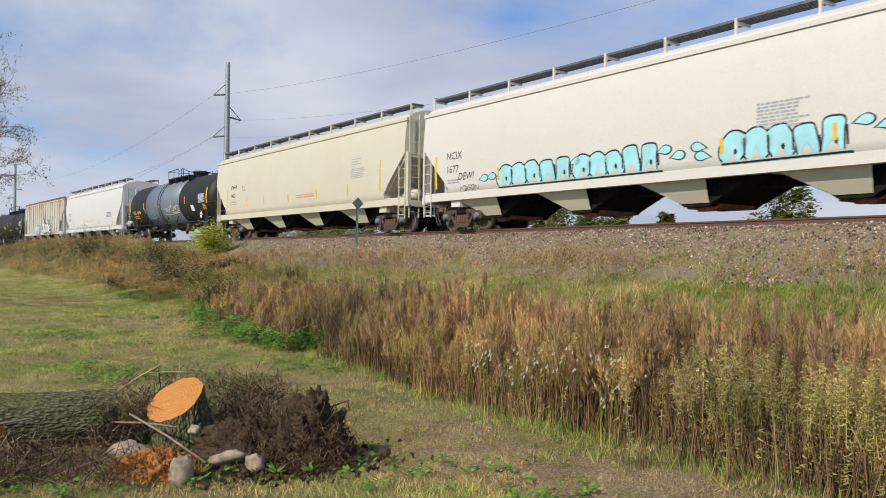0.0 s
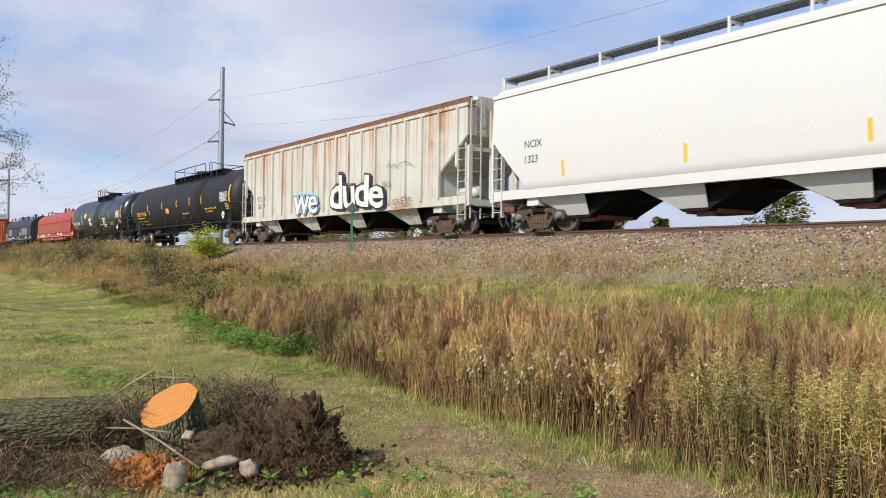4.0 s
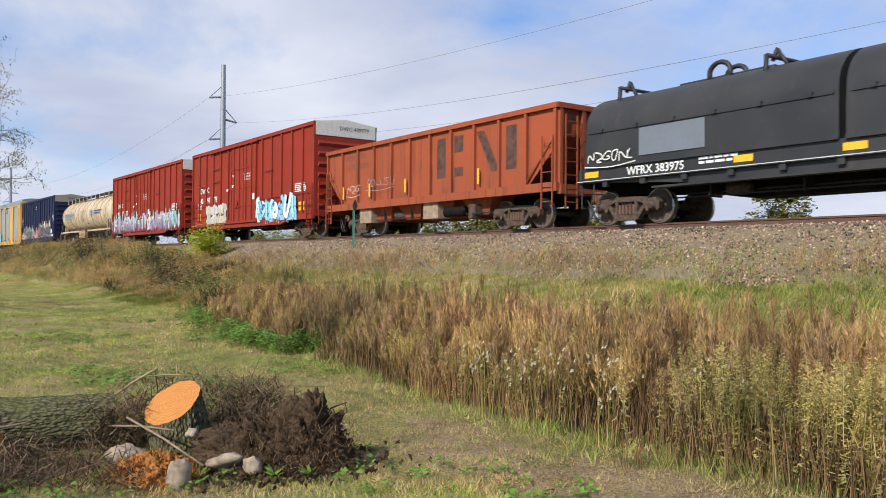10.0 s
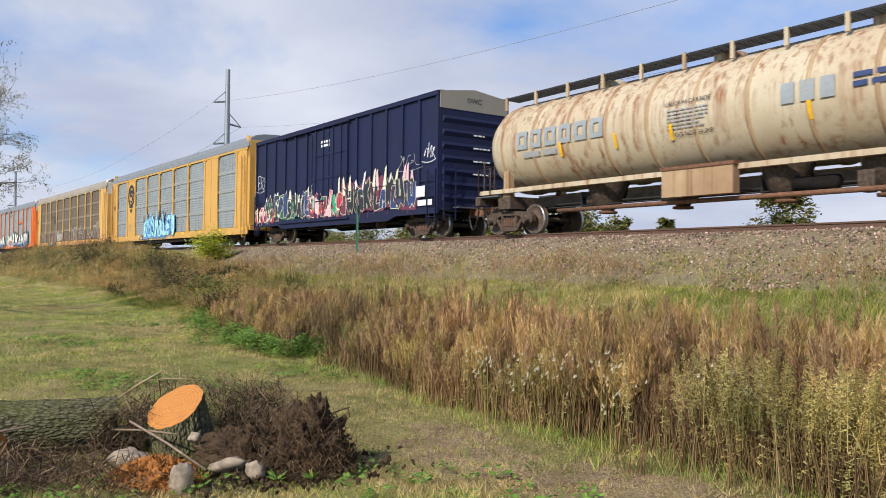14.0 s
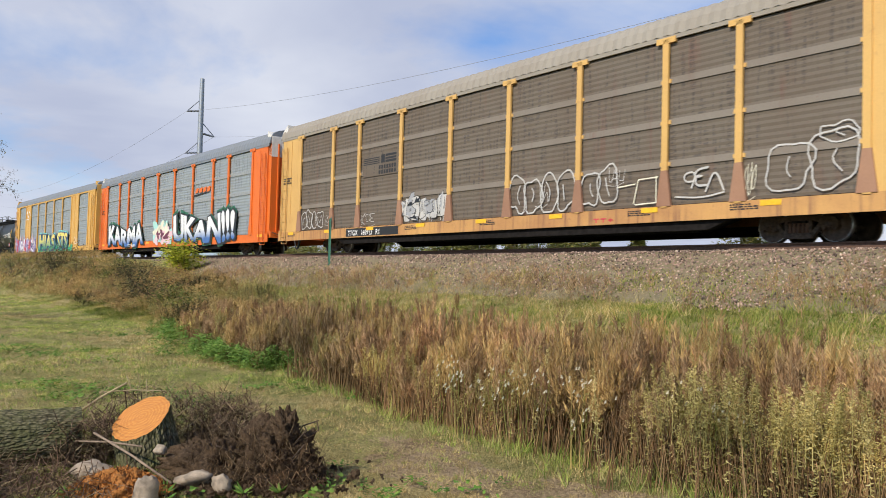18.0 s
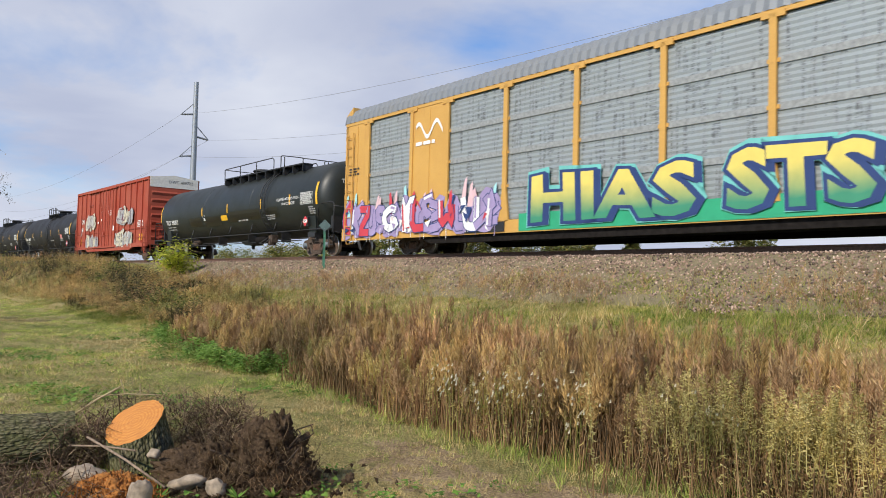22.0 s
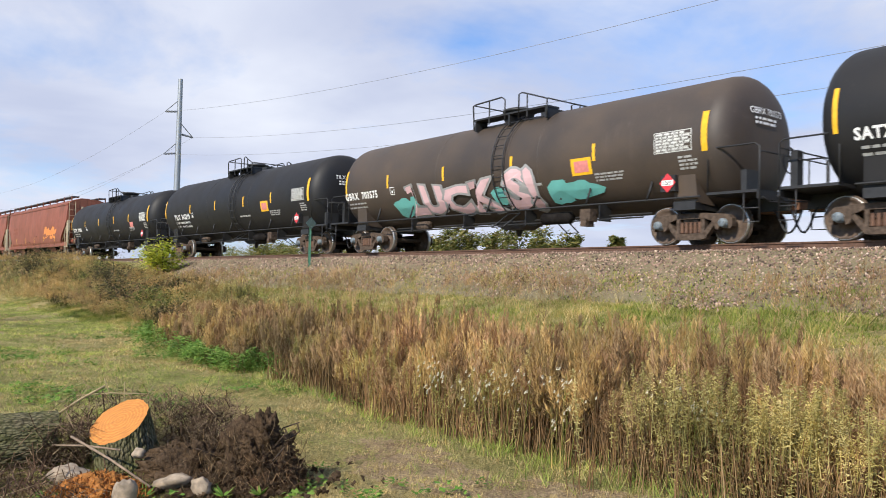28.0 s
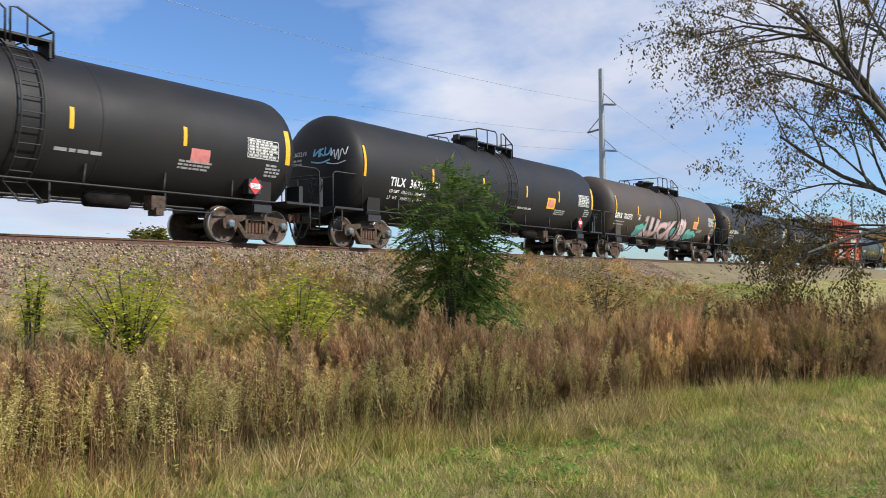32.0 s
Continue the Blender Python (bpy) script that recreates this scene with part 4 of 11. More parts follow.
    part("brake_stand", Shape().box(-(o + 0.36), -(o + 0.2), -0.95, -0.72, 1.1, 1.95), sill, car)
    part("brake_chain_box", Shape().box(o - 0.25, e + 0.2, -1.25, -0.7, 1.12, 1.6), sill, car)
    # side rail under the belly and its brackets
    for y in (-1, 1):
        yr = y * (r - 0.22)
        zr = zc - 1.36
        part("side_safety_rail", Shape().rod((-(e - 0.9), yr, zr), (e - 0.9, yr, zr), 0.026, n=6), sill, car)
        n = 7
        for i in range(n):
            x = -(e - 2.4) + (2 * e - 4.8) * i / (n - 1)
            yb = y * math.sqrt(r * r - 0.9 ** 2) * 0.99
            part("rail_bracket", Shape().pipe([(x, yr, zr), (x + 0.10, yb, zc - 0.9)], 0.03, 4), sill, car)
    part("bottom_outlet", Shape().spin([(zc - r - 0.42, 0.07), (zc - r - 0.25, 0.10), (zc - r - 0.2, 0.22), (zc - r + 0.1, 0.34)], "z", (0.0, 0, 0), 14), sill, car)
    part("outlet_skid", Shape().slab([(-1.1, zc - r + 0.06), (-0.35, zc - r - 0.22), (0.35, zc - r - 0.22), (1.1, zc - r + 0.06)], -0.3, 0.3), skin, car)
    brake_gear(car, -a + 1.4, a - 1.4, 0.70, -1.05)
    # dome, platform, ladder
    top = zc + r
    part("manway", Shape().spin([(top - 0.15, 0.46), (top + 0.28, 0.46), (top + 0.28, 0.52), (top + 0.35, 0.52), (top + 0.40, 0.38), (top + 0.41, 0.001)], "z", (dome, 0, 0), 24), sill, car)
    part("manway_hinge", Shape().box(dome - 0.62, dome - 0.48, -0.12, 0.12, top + 0.22, top + 0.42), sill, car)
    px0, px1 = rail_a[0], rail_b[1]
    for y0 in (-1.12, 0.62):
        for x in np.linspace(px0 + 0.05, px1 - 0.05, max(int((px1 - px0) / 0.8), 3)):
            part("platform_bracket", Shape().box(x - 0.03, x + 0.03, y0 + 0.01, y0 + 0.49, top - 0.34, top - 0.02), sill, car)
        part("top_platform", Shape().box(px0, px1, y0, y0 + 0.5, top - 0.02, top + 0.03), M_BLACK_STEEL, car)
    part("valve_box", Shape().box(rail_b[0] + 0.1, rail_b[0] + 0.55, -0.25, 0.25, top - 0.1, top + 0.14), sill, car)
    h = 0.54
    for y in (-1.12, 1.12):
        (a0, a1), (b0, b1) = rail_a, rail_b
        s = Shape().pipe([(a0, y, top - 0.3), (a0 - 0.06, y, top + h * 0.86), (a0 + 0.06, y, top + h * 0.92), (a1 - 0.14, y, top + h), (a1, y, top + h * 0.82), (a1, y, top - 0.2)], 0.024, 6)
        part("platform_railing", s, sill, car)
        s = Shape().pipe([(b0, y, top - 0.2), (b0, y, top + h * 0.95), (b0 + 0.14, y, top + h), (b1 - 0.1, y, top + h * 0.45), (b1, y, top + h * 0.36), (b1, y, top - 0.35)], 0.024, 6)
        part("platform_railing", s, sill, car)
        for x in np.linspace(a0, a1, max(3, int((a1 - a0) / 1.5) + 1))[1:-1]:
            part("railing_post", Shape().rod((x, y, top - 0.2), (x, y, top + h * 0.96), 0.022, n=6), sill, car)
        part("railing_post", Shape().rod((b0 + 0.35, y, top - 0.2), (b0 + 0.35, y, top + h * 0.86), 0.022, n=6), sill, car)
    for x, q in ((px0, 0.88), (px1, 0.4)):
        part("platform_railing", Shape().pipe([(x, -1.12, top + h * q), (x, 1.12, top + h * q)], 0.022, 6), sill, car)
    for k in (-1, 1):
        s = Shape()
        xl = ladder
        path = []
        for i in range(12):
            t = radians(62 - 118 * i / 11)
            path.append(((r + 0.10) * math.cos(t), zc + (r + 0.10) * math.sin(t)))
        path.append((r + 0.02, 0.60))
        for w in (-0.24, 0.24):
            s.pipe([(xl + w, k * y, z) for y, z in path], 0.022, 5)
        for i in range(1, 13):
            y, z = path[i]
            s.rod((xl - 0.24, k * y, z), (xl + 0.24, k * y, z), 0.014, n=5)
        part("ladder", s, sill, car)
    for w in (-0.3, 0.3):
        part("ladder_band", Shape().spin([(ladder + w - 0.03, r + 0.004), (ladder + w + 0.03, r + 0.008)], "x", (0, 0, zc), 48), skin, car)
    return car, side, e


def tank_marks(car, side, e, code, ink=M_WHITE_INK, tape=M_YEL_TAPE, zc=2.43, r=1.58, size=0.36, placard="red", table=True, sheet="yellow", number="", marks=(-4.5, -1.5, 1.6, 4.4), code_x=None, lines=()):
    zt = zc - 0.26
    for x in marks:
        bar([(x - 0.05, x + 0.05, zt, zt + 0.45)], side, 0.006, tape, car, "reflector", "yellow reflective strip")
    for x, d in ((-e + 0.55, 0.1), (e - 0.75, 0.16)):
        bar([(x, x + d, zc - 0.36, zc + 0.56)], side, 0.006, tape, car, "reflector", "yellow reflective strip", 6)
    code_x = code_x if code_x is not None else -e + 0.95
    letters(code.replace(" ", "  "), code_x, zc - 0.52, size, side, 0.006, ink, car, "car_code", "", 0.011, 0, 1.10, 0.93)
    for i, line in enumerate(lines):
        letters(line, code_x + 0.05, zc - 0.73 - 0.19 * i, 0.135, side, 0.006, ink, car, "load_limit", "", 0.003, 0, 1.08)
    if not lines:
        bar(fine_print(code_x + 0.1, zc - 0.70, 1.5, 2, 0.055, len(code), 2.4), side, 0.006, M_FINE_INK if ink is M_WHITE_INK else ink, car, "fine_print")
    px, pz = marks[0] + 0.12, zc - 0.5
    bar([(px, px + 0.26, pz, pz + 0.02), (px, px + 0.26, pz + 0.24, pz + 0.26), (px, px + 0.02, pz, pz + 0.26), (px + 0.24, px + 0.26, pz, pz + 0.26), (px + 0.09, px + 0.17, pz + 0.05, pz + 0.14)], side, 0.006, ink, car, "plate_mark")
    if table:
        x0, x1, z0, z1 = e - 2.05, e - 1.0, zc - 0.30, zc + 0.20
        rows = [(x0, x1, z0, z0 + 0.02), (x0, x1, z1 - 0.02, z1), (x0, x0 + 0.02, z0, z1), (x1 - 0.02, x1, z0, z1)]
        rows += [(x0 + u, x0 + u + 0.015, z0, z1) for u in (0.34, 0.56, 0.80)]
        for i in range(6):
            z = z0 + 0.05 + i * 0.074
            rows += fine_print(x0 + 0.05, z, x1 - x0 - 0.1, 1, 0.046, i + 3) + [(x0, x1, z - 0.018, z - 0.010)]
        bar(rows, side, 0.006, M_STENCIL, car, "test_table", "white stencilled test table", 2)
        bar(fine_print(e - 1.4, zc - 0.46, 0.5, 4, 0.05, 9), side, 0.006, M_FINE_INK if ink is M_WHITE_INK else ink, car, "fine_print")
    bar((fine_print(4.3, zc - 0.62, 1.0, 3, 0.045, 5) if ink is M_WHITE_INK else []) + fine_print(1.3, zc - 0.72, 1.1, 1, 0.07, 6), side, 0.006, M_FINE_INK if ink is M_WHITE_INK else ink, car, "fine_print")
    if sheet == "yellow":
        bar([(3.55, 4.25, zc - 0.58, zc - 0.14)], side, 0.006, tape, car, "warning_sheet", "yellow warning sheet")
        bar([(3.66, 4.14, zc - 0.51, zc - 0.22)], side, 0.009, M_PINK_INK, car, "warning_panel", "faded red print on the warning sheet")
    elif sheet == "plain":
        bar([(-e + 8.0, -e + 8.6, zc - 0.55, zc - 0.25)], side, 0.006, tape, car, "warning_sheet", "yellow warning sheet")
    elif sheet == "pink":
        bar([(4.6, 5.15, zc - 0.62, zc - 0.28)], side, 0.006, M_PINK_INK, car, "warning_sheet", "faded red warning sheet")
    if placard:
        cx, cz, d = e - 1.72, zc - 1.0, 0.23
        back = {"red": M_RED_INK, "pink": M_PINK_INK}.get(placard, M_WHITE_INK)
        part("placard_holder", Shape().box(cx - 0.2, cx + 0.2, -r + 0.12, -r + 0.34, cz - 0.2, cz + 0.18), M_BLACK_STEEL, car)
        flat = flat_side(r - 0.10)
        mark("placard", [(cx, cz - d), (cx + d, cz), (cx, cz + d), (cx - d, cz)], [(0, 1, 2, 3)], flat, 0.0, back, car, "diamond hazard placard")
        if placard in ("red", "pink"):
            bar([(cx - 0.16, cx + 0.16, cz - 0.065, cz + 0.065)], flat, 0.004, M_WHITE_INK, car, "placard_number_panel", "", 1)
            if number:
                letters(number, cx - 0.145, cz - 0.045, 0.125, flat, 0.007, M_BLACK_INK, car, "placard_number")
        else:
            bar([(cx - 0.1, cx + 0.1, cz - 0.06, cz + 0.02)], flat, 0.004, M_BLACK_INK, car, "placard_mark", "", 1)
    # the code repeated on the forward head
    out = lambda u, v, o: (e - 0.66 + 0.66 * math.sqrt(max(1 - (math.hypot(u, v - zc) / r) ** 3.22, 0.0)) + 0.035, u, v)
    letters(code, -0.75, zc + 0.55, 0.22, out, 0, ink, car, "head_code", "", 0.002)
    bar(fine_print(-0.6, zc + 0.42, 0.9, 2, 0.06, 4), out, 0, ink, car, "fine_print")


# ---------------------------------------------------------------- covered hoppers
def hopper_profile(top, w=1.58, sill=1.06, ribbed=False):
    if ribbed:
        return [(w - 0.12, sill), (w - 0.10, sill + 0.3), (w - 0.10, top - 0.28), (w - 0.12, top - 0.14), (1.0, top + 0.03), (0, top + 0.12)]
    return [(w - 0.22, sill), (w - 0.04, sill + 0.22), (w + 0.01, 1.9), (w, 2.7), (w - 0.03, 3.4), (w - 0.10, top - 0.3), (w - 0.14, top - 0.16), (w - 0.4, top + 0.06), (0.7, top + 0.2), (0, top + 0.24)]


def covered_hopper(middle, label, skin, length, top=4.2, ribbed=False, bays=4, walk_mat=M_GRATE, bay_skin=None, posts=None, spacing=None, slope=True, boards=True):
    car = new_car("covered_hopper_car", label, middle, "hopper car")
    h = length / 2
    prof = hopper_profile(top, ribbed=ribbed)
    # the ends: upright above the knee, sloping in below it, then upright again
    knee, run, fall = (3.25, 1.55, 1.15) if ribbed else (2.85, 1.45, 1.40)
    xs = lambda z: h - 0.06 - (run * min(max(knee - z, 0.0) / fall, 1.0) if slope else 0)
    zs = sorted({z for _, z in prof} | {knee, knee - fall})
    at = lambda z: float(np.interp(z, [p[1] for p in prof], [p[0] for p in prof]))
    prof = [(at(z), z) for z in zs]
    m, cols = len(prof), 9
    body = Shape()
    for k in (-1, 1):
        v = [((-1 + 2 * i / (cols - 1)) * xs(z), k * y, z) for y, z in prof for i in range(cols)]
        f = [(j * cols + i, j * cols + i + 1, (j + 1) * cols + i + 1, (j + 1) * cols + i) for j in range(m - 1) for i in range(cols - 1)]
        body.add(v, f, not ribbed)
    body.add([(-xs(zs[0]), -prof[0][0], zs[0]), (xs(zs[0]), -prof[0][0], zs[0]), (xs(zs[0]), prof[0][0], zs[0]), (-xs(zs[0]), prof[0][0], zs[0])], [(0, 1, 2, 3)])
    part("body", body, skin, car)
    for k in (-1, 1):
        v = [(k * xs(z), q * y, z) for y, z in prof for q in (-1, 1)]
        part("end_sheet", Shape().add(v, [(2 * j, 2 * j + 1, 2 * j + 3, 2 * j + 2) for j in range(m - 1)]), skin, car, "sloping end sheet")

    def side(u, z, o):
        ys = np.interp(z, [p[1] for p in prof], [p[0] for p in prof])
        return (u, -float(ys) - o, z)
    # top chord and side sill
    for k in (-1, 1):
        yc = np.interp(top - 0.22, [p[1] for p in prof], [p[0] for p in prof])
        part("top_chord", Shape().box(-h, h, min(k * yc, k * (yc + 0.06)), max(k * yc, k * (yc + 0.06)), top - 0.26, top - 0.15), skin, car)
        part("side_sill", Shape().box(-h, h, min(k * 1.30, k * 1.50), max(k * 1.30, k * 1.50), 0.98, 1.26), skin, car)
        if ribbed:
            n = int(length / 1.02)
            for i in range(n):
                x = -h + 0.55 + (length - 1.1) * i / (n - 1)
                z0 = 1.2 if abs(x) < h - 1.75 else 2.75 + (abs(x) - h) * 0.95
                part("side_post", Shape().box(x - 0.055, x + 0.055, min(k * 1.47, k * 1.57), max(k * 1.47, k * 1.57), max(z0, 1.2), top - 0.26), skin, car)
    # end frames
    post_mat = posts or skin
    for k in (-1, 1):
        for y in (-1.42, 1.42):
            part("corner_post", Shape().box(k * h - 0.07, k * h + 0.07, y - 0.07, y + 0.07, 1.0, 2.9), post_mat, car)
            part("end_brace", Shape().pipe([(k * (h - run), y, max(knee - fall, 1.25)), (k * (h - 0.1), y, knee)], 0.045, 4), post_mat, car)
        for y in (-0.5, 0.5):
            part("end_post", Shape().box(k * h - 0.05, k * h + 0.05, y - 0.06, y + 0.06, 1.05, top - 0.35), post_mat, car)
        part("end_sill", Shape().box(k * h - 0.10, k * h + 0.10, -1.5, 1.5, 0.92, 1.14), post_mat, car)
        part("end_cross_beam", Shape().box(k * h - 0.05, k * h + 0.05, -1.42, 1.42, 2.72, 2.86), post_mat, car)
        part("ladder", rungs(k * (h + 0.05), -1.2, 0.5, top, 9, 0.42, "y"), post_mat, car)
        part("ladder", rungs(k * (h - 0.28), -1.52, 0.45, 3.0 if ribbed else 2.8, 7, 0.42, "x"), post_mat, car)
        part("end_platform", Shape().box(k * (h - 1.2), k * h, -1.3, 1.3, 1.14, 1.17), M_GRATE, car)
        part("bolster", Shape().box(k * (h - 1.8) - 0.25, k * (h - 1.8) + 0.25, -1.4, 1.4, 0.76, 1.05), skin, car)
        add_truck(car, k * (spacing / 2 if spacing else h - 1.75))
        add_coupler(car, k * (h + 0.08), k)
    part("brake_wheel", brake_wheel(-(h + 0.16), -0.75, 2.2, -1), post_mat, car)
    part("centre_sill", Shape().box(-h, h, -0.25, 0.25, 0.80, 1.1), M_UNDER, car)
    part("air_reservoir", Shape().spin([(h - 1.45, 0.05), (h - 1.4, 0.2), (h - 0.4, 0.2), (h - 0.35, 0.05)], "x", (0, -0.7, 1.42), 14), skin, car)
    # discharge bays
    for i in range(bays):
        step = 3.95 if bays == 4 else 4.9
        x = -0.15 + step * (i - (bays - 1) / 2)
        d = step * 0.5 - 0.10
        # the bay's shade is put into its colour: near-black instead of the car's skin
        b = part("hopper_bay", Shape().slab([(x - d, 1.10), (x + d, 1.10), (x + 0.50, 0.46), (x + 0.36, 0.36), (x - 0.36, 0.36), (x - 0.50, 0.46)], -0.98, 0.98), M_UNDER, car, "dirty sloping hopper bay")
        for y in (-1, 1):
            plate = Shape().add([(x - d * 0.92, y * 1.40, 1.10), (x + d * 0.30, y * 1.40, 1.10), (x + 0.40, y * 1.0, 0.44), (x - 0.42, y * 1.0, 0.44)], [(0, 1, 2, 3)])
            part("bay_side_plate", plate, bay_skin or skin, b)
        s = Shape().box(x - 0.5, x + 0.5, -0.68, 0.68, 0.33, 0.43).rod((x - 0.3, -0.78, 0.38), (x - 0.3, 0.78, 0.38), 0.04, n=8).box(x - 0.1, x + 0.36, -0.78, -0.62, 0.25, 0.46)
        part("outlet_gate", s, M_GATE, b)
    # roof hatches and running boards
    part("hatch_trough", Shape().box(-h + 1.0, h - 1.0, -0.32, 0.32, top + 0.16, top + 0.36), skin, car)
    for y in (-0.95, 0.95) if boards else ():
        s = Shape()
        for q in np.linspace(y - 0.24, y + 0.24, 7):
            s.box(-h + 0.1, h - 0.1, q - 0.012, q + 0.012, top + 0.36, top + 0.42)
        for x in np.linspace(-h + 0.1, h - 0.1, int(length / 0.35)):
            s.box(x - 0.010, x + 0.010, y - 0.25, y + 0.25, top + 0.365, top + 0.415)
        part("running_board", s, walk_mat, car)
        n = 10
        for i in range(n):
            x = -h + 0.2 + (length - 0.4) * i / (n - 1)
            s = Shape().box(x - 0.035, x + 0.035, y - 0.26, y + 0.26, top + 0.30, top + 0.36).box(x - 0.03, x + 0.03, y * 1.26 - 0.03, y * 1.26 + 0.03, top - 0.05, top + 0.44)
            part("board_bracket", s, skin, car)
    if not boards:
        part("roof_edge", Shape().box(-h, h, -1.43, -1.33, top - 0.14, top + 0.06), M_RUSTY, car, "rusty roof edge")
        return car, side, h
    part("roof_end_rail", Shape().pipe([(-h + 0.1, -1.2, top), (-h + 0.1, -1.2, top + 0.5), (-h + 0.1, 1.2, top + 0.5), (-h + 0.1, 1.2, top)], 0.02, 5), post_mat, car)
    return car, side, h


# ---------------------------------------------------------------- boxcars
def boxcar(middle, label, skin, length=15.7, end_skin=None, panel=M_WHITE_STEEL, panel_text="", top=5.10):
    car = new_car("boxcar", label, middle, "boxcar")
    h, w, z0 = length / 2, 1.50, 0.92
    part("body", Shape().box(-h, h, -w, w, z0, top - 0.06), skin, car)
    end_skin = end_skin or skin
    # roof: shallow gable with standing ribs
    s = Shape().add([(-h - 0.02, -w - 0.1, top - 0.06), (h + 0.02, -w - 0.1, top - 0.06), (h + 0.02, 0, top + 0.14), (-h - 0.02, 0, top + 0.14), (-h - 0.02, w + 0.1, top - 0.06), (h + 0.02, w + 0.1, top - 0.06)],
                    [(0, 1, 2, 3), (3, 2, 5, 4), (0, 3, 4), (1, 5, 2), (0, 4, 5, 1)])
    for i in range(12):
        x = -h + length * (i + 0.5) / 12
        s.add([(x - 0.04, -w - 0.09, top - 0.055), (x + 0.04, -w - 0.09, top - 0.055), (x + 0.04, 0, top + 0.17), (x - 0.04, 0, top + 0.17), (x - 0.04, w + 0.09, top - 0.055), (x + 0.04, w + 0.09, top - 0.055)], [(0, 1, 2, 3), (3, 2, 5, 4), (0, 3, 4), (1, 5, 2)])
    part("roof", s, panel, car)
    for k in (-1, 1):
        y0, y1 = sorted((k * w, k * (w + 0.09)))
        part("top_rail", Shape().box(-h, h, y0, y1, top - 0.20, top - 0.04), skin, car)
        part("side_sill", Shape().box(-h, h, y0, y1, z0 - 0.12, z0 + 0.12), skin, car)
        part("fish_belly_sill", Shape().slab([(-h + 2.6, z0 - 0.10), (h - 2.6, z0 - 0.10), (h - 3.3, z0 - 0.28), (-h + 3.3, z0 - 0.28)], y0, y1), skin, car)
        door = (-1.75, 1.55)
        n = 15
        for i in range(n):
            x = -h + 0.06 + (length - 0.12) * i / (n - 1)
            if door[0] - 0.1 < x < door[1] + 0.1:
                continue
            ya, yb = sorted((k * w, k * (w + 0.075)))
            part("side_post", Shape().box(x - 0.06, x + 0.06, ya, yb, z0 + 0.1, top - 0.2), skin, car)
        # plug door with rods, tracks and recesses
        ya, yb = sorted((k * (w - 0.02), k * (w + 0.07)))
        d = part("door", Shape().box(door[0], door[1], ya, yb, z0 + 0.06, top - 0.34), skin, car)
        yc, yd = sorted((k * (w + 0.068), k * (w + 0.10)))
        for z in (1.75, 2.7, 3.7):
            part("door_stiffener", Shape().box(door[0] + 0.06, door[1] - 0.06, yc, yd, z - 0.04, z + 0.04), skin, d)
        for x in (door[0] + 0.05, -0.1, door[1] - 0.05):
            part("door_stile", Shape().box(x - 0.05, x + 0.05, yc, yd + 0.004 if k > 0 else yd, z0 + 0.1, top - 0.4) if k > 0 else Shape().box(x - 0.05, x + 0.05, yc - 0.004, yd, z0 + 0.1, top - 0.4), skin, d)
        for x in (-1.25, -0.55, 0.35, 1.05):
            part("lock_rod", Shape().rod((x, k * (w + 0.12), z0 + 0.05), (x, k * (w + 0.12), top - 0.25), 0.024, n=6), skin, d)
        part("door_crank", Shape().spin([(k * (w + 0.10), 0.15), (k * (w + 0.15), 0.15)], "y", (-0.85, 0, 1.9), 12).box(-1.2, -0.5, min(k * (w + 0.12), k * (w + 0.15)), max(k * (w + 0.12), k * (w + 0.15)), 1.68, 1.73), skin, d)
        for z in (z0 - 0.02, top - 0.22):
            part("door_track", Shape().box(door[0] - 3.2, door[1] + 0.2, min(k * (w + 0.09), k * (w + 0.16)), max(k * (w + 0.09), k * (w + 0.16)), z - 0.04, z + 0.04), skin, car)
        # guide rails low on the side
        for z in (1.42, 1.98):
            for x0, x1 in ((-h + 0.1, door[0] - 0.05), (door[1] + 0.05, h - 0.1)):
                part("guide_rail", Shape().box(x0, x1, min(k * (w + 0.07), k * (w + 0.095)), max(k * (w + 0.07), k * (w + 0.095)), z - 0.016, z + 0.016), skin, car)
        # corner ladders
        for e in (-1, 1):
            part("ladder", rungs(e * (h - 0.32), k * (w + 0.13), 0.5, 2.35, 5, 0.5, "x", 0.015), skin, car)
    for k in (-1, 1):
        # corrugated ends
        xa = k * h
        for i in range(7):
            z = 1.35 + i * 0.46
            s = Shape()
            s.add([(xa, -w + 0.1, z - 0.17), (xa, w - 0.1, z - 0.17), (xa + k * 0.075, w - 0.16, z), (xa + k * 0.075, -w + 0.16, z), (xa, -w + 0.1, z + 0.13), (xa, w - 0.1, z + 0.13)],
                  [(0, 1, 2, 3), (3, 2, 5, 4), (0, 3, 4), (1, 5, 2)])
            part("end_rib", s, end_skin, car)
        part("end_panel", Shape().box(min(xa, xa + k * 0.03), max(xa, xa + k * 0.03), -w, w, top - 0.64, top - 0.02), panel, car, "white top panel of the car's end")
        part("end_sheet", Shape().box(min(xa, xa + k * 0.012), max(xa, xa + k * 0.012), -w, w, z0, top - 0.64), end_skin, car)
        part("end_ladder", rungs(xa + k * 0.15, -1.15, 0.55, 2.5, 5, 0.5, "y", 0.015), end_skin, car)
        part("end_step", Shape().box(min(xa, xa + k * 0.3), max(xa, xa + k * 0.3), -0.9, 0.9, 1.0, 1.04), M_GRATE, car)
        part("sill_step", Shape().pipe([(k * (h - 0.1), -w - 0.05, z0), (k * (h - 0.1), -w - 0.05, 0.42), (k * (h - 0.55), -w - 0.05, 0.42), (k * (h - 0.55), -w - 0.05, z0)], 0.02, 5), skin, car)
        add_truck(car, k * (h - 1.65), blue=False)
        add_coupler(car, k * (h + 0.08), k)
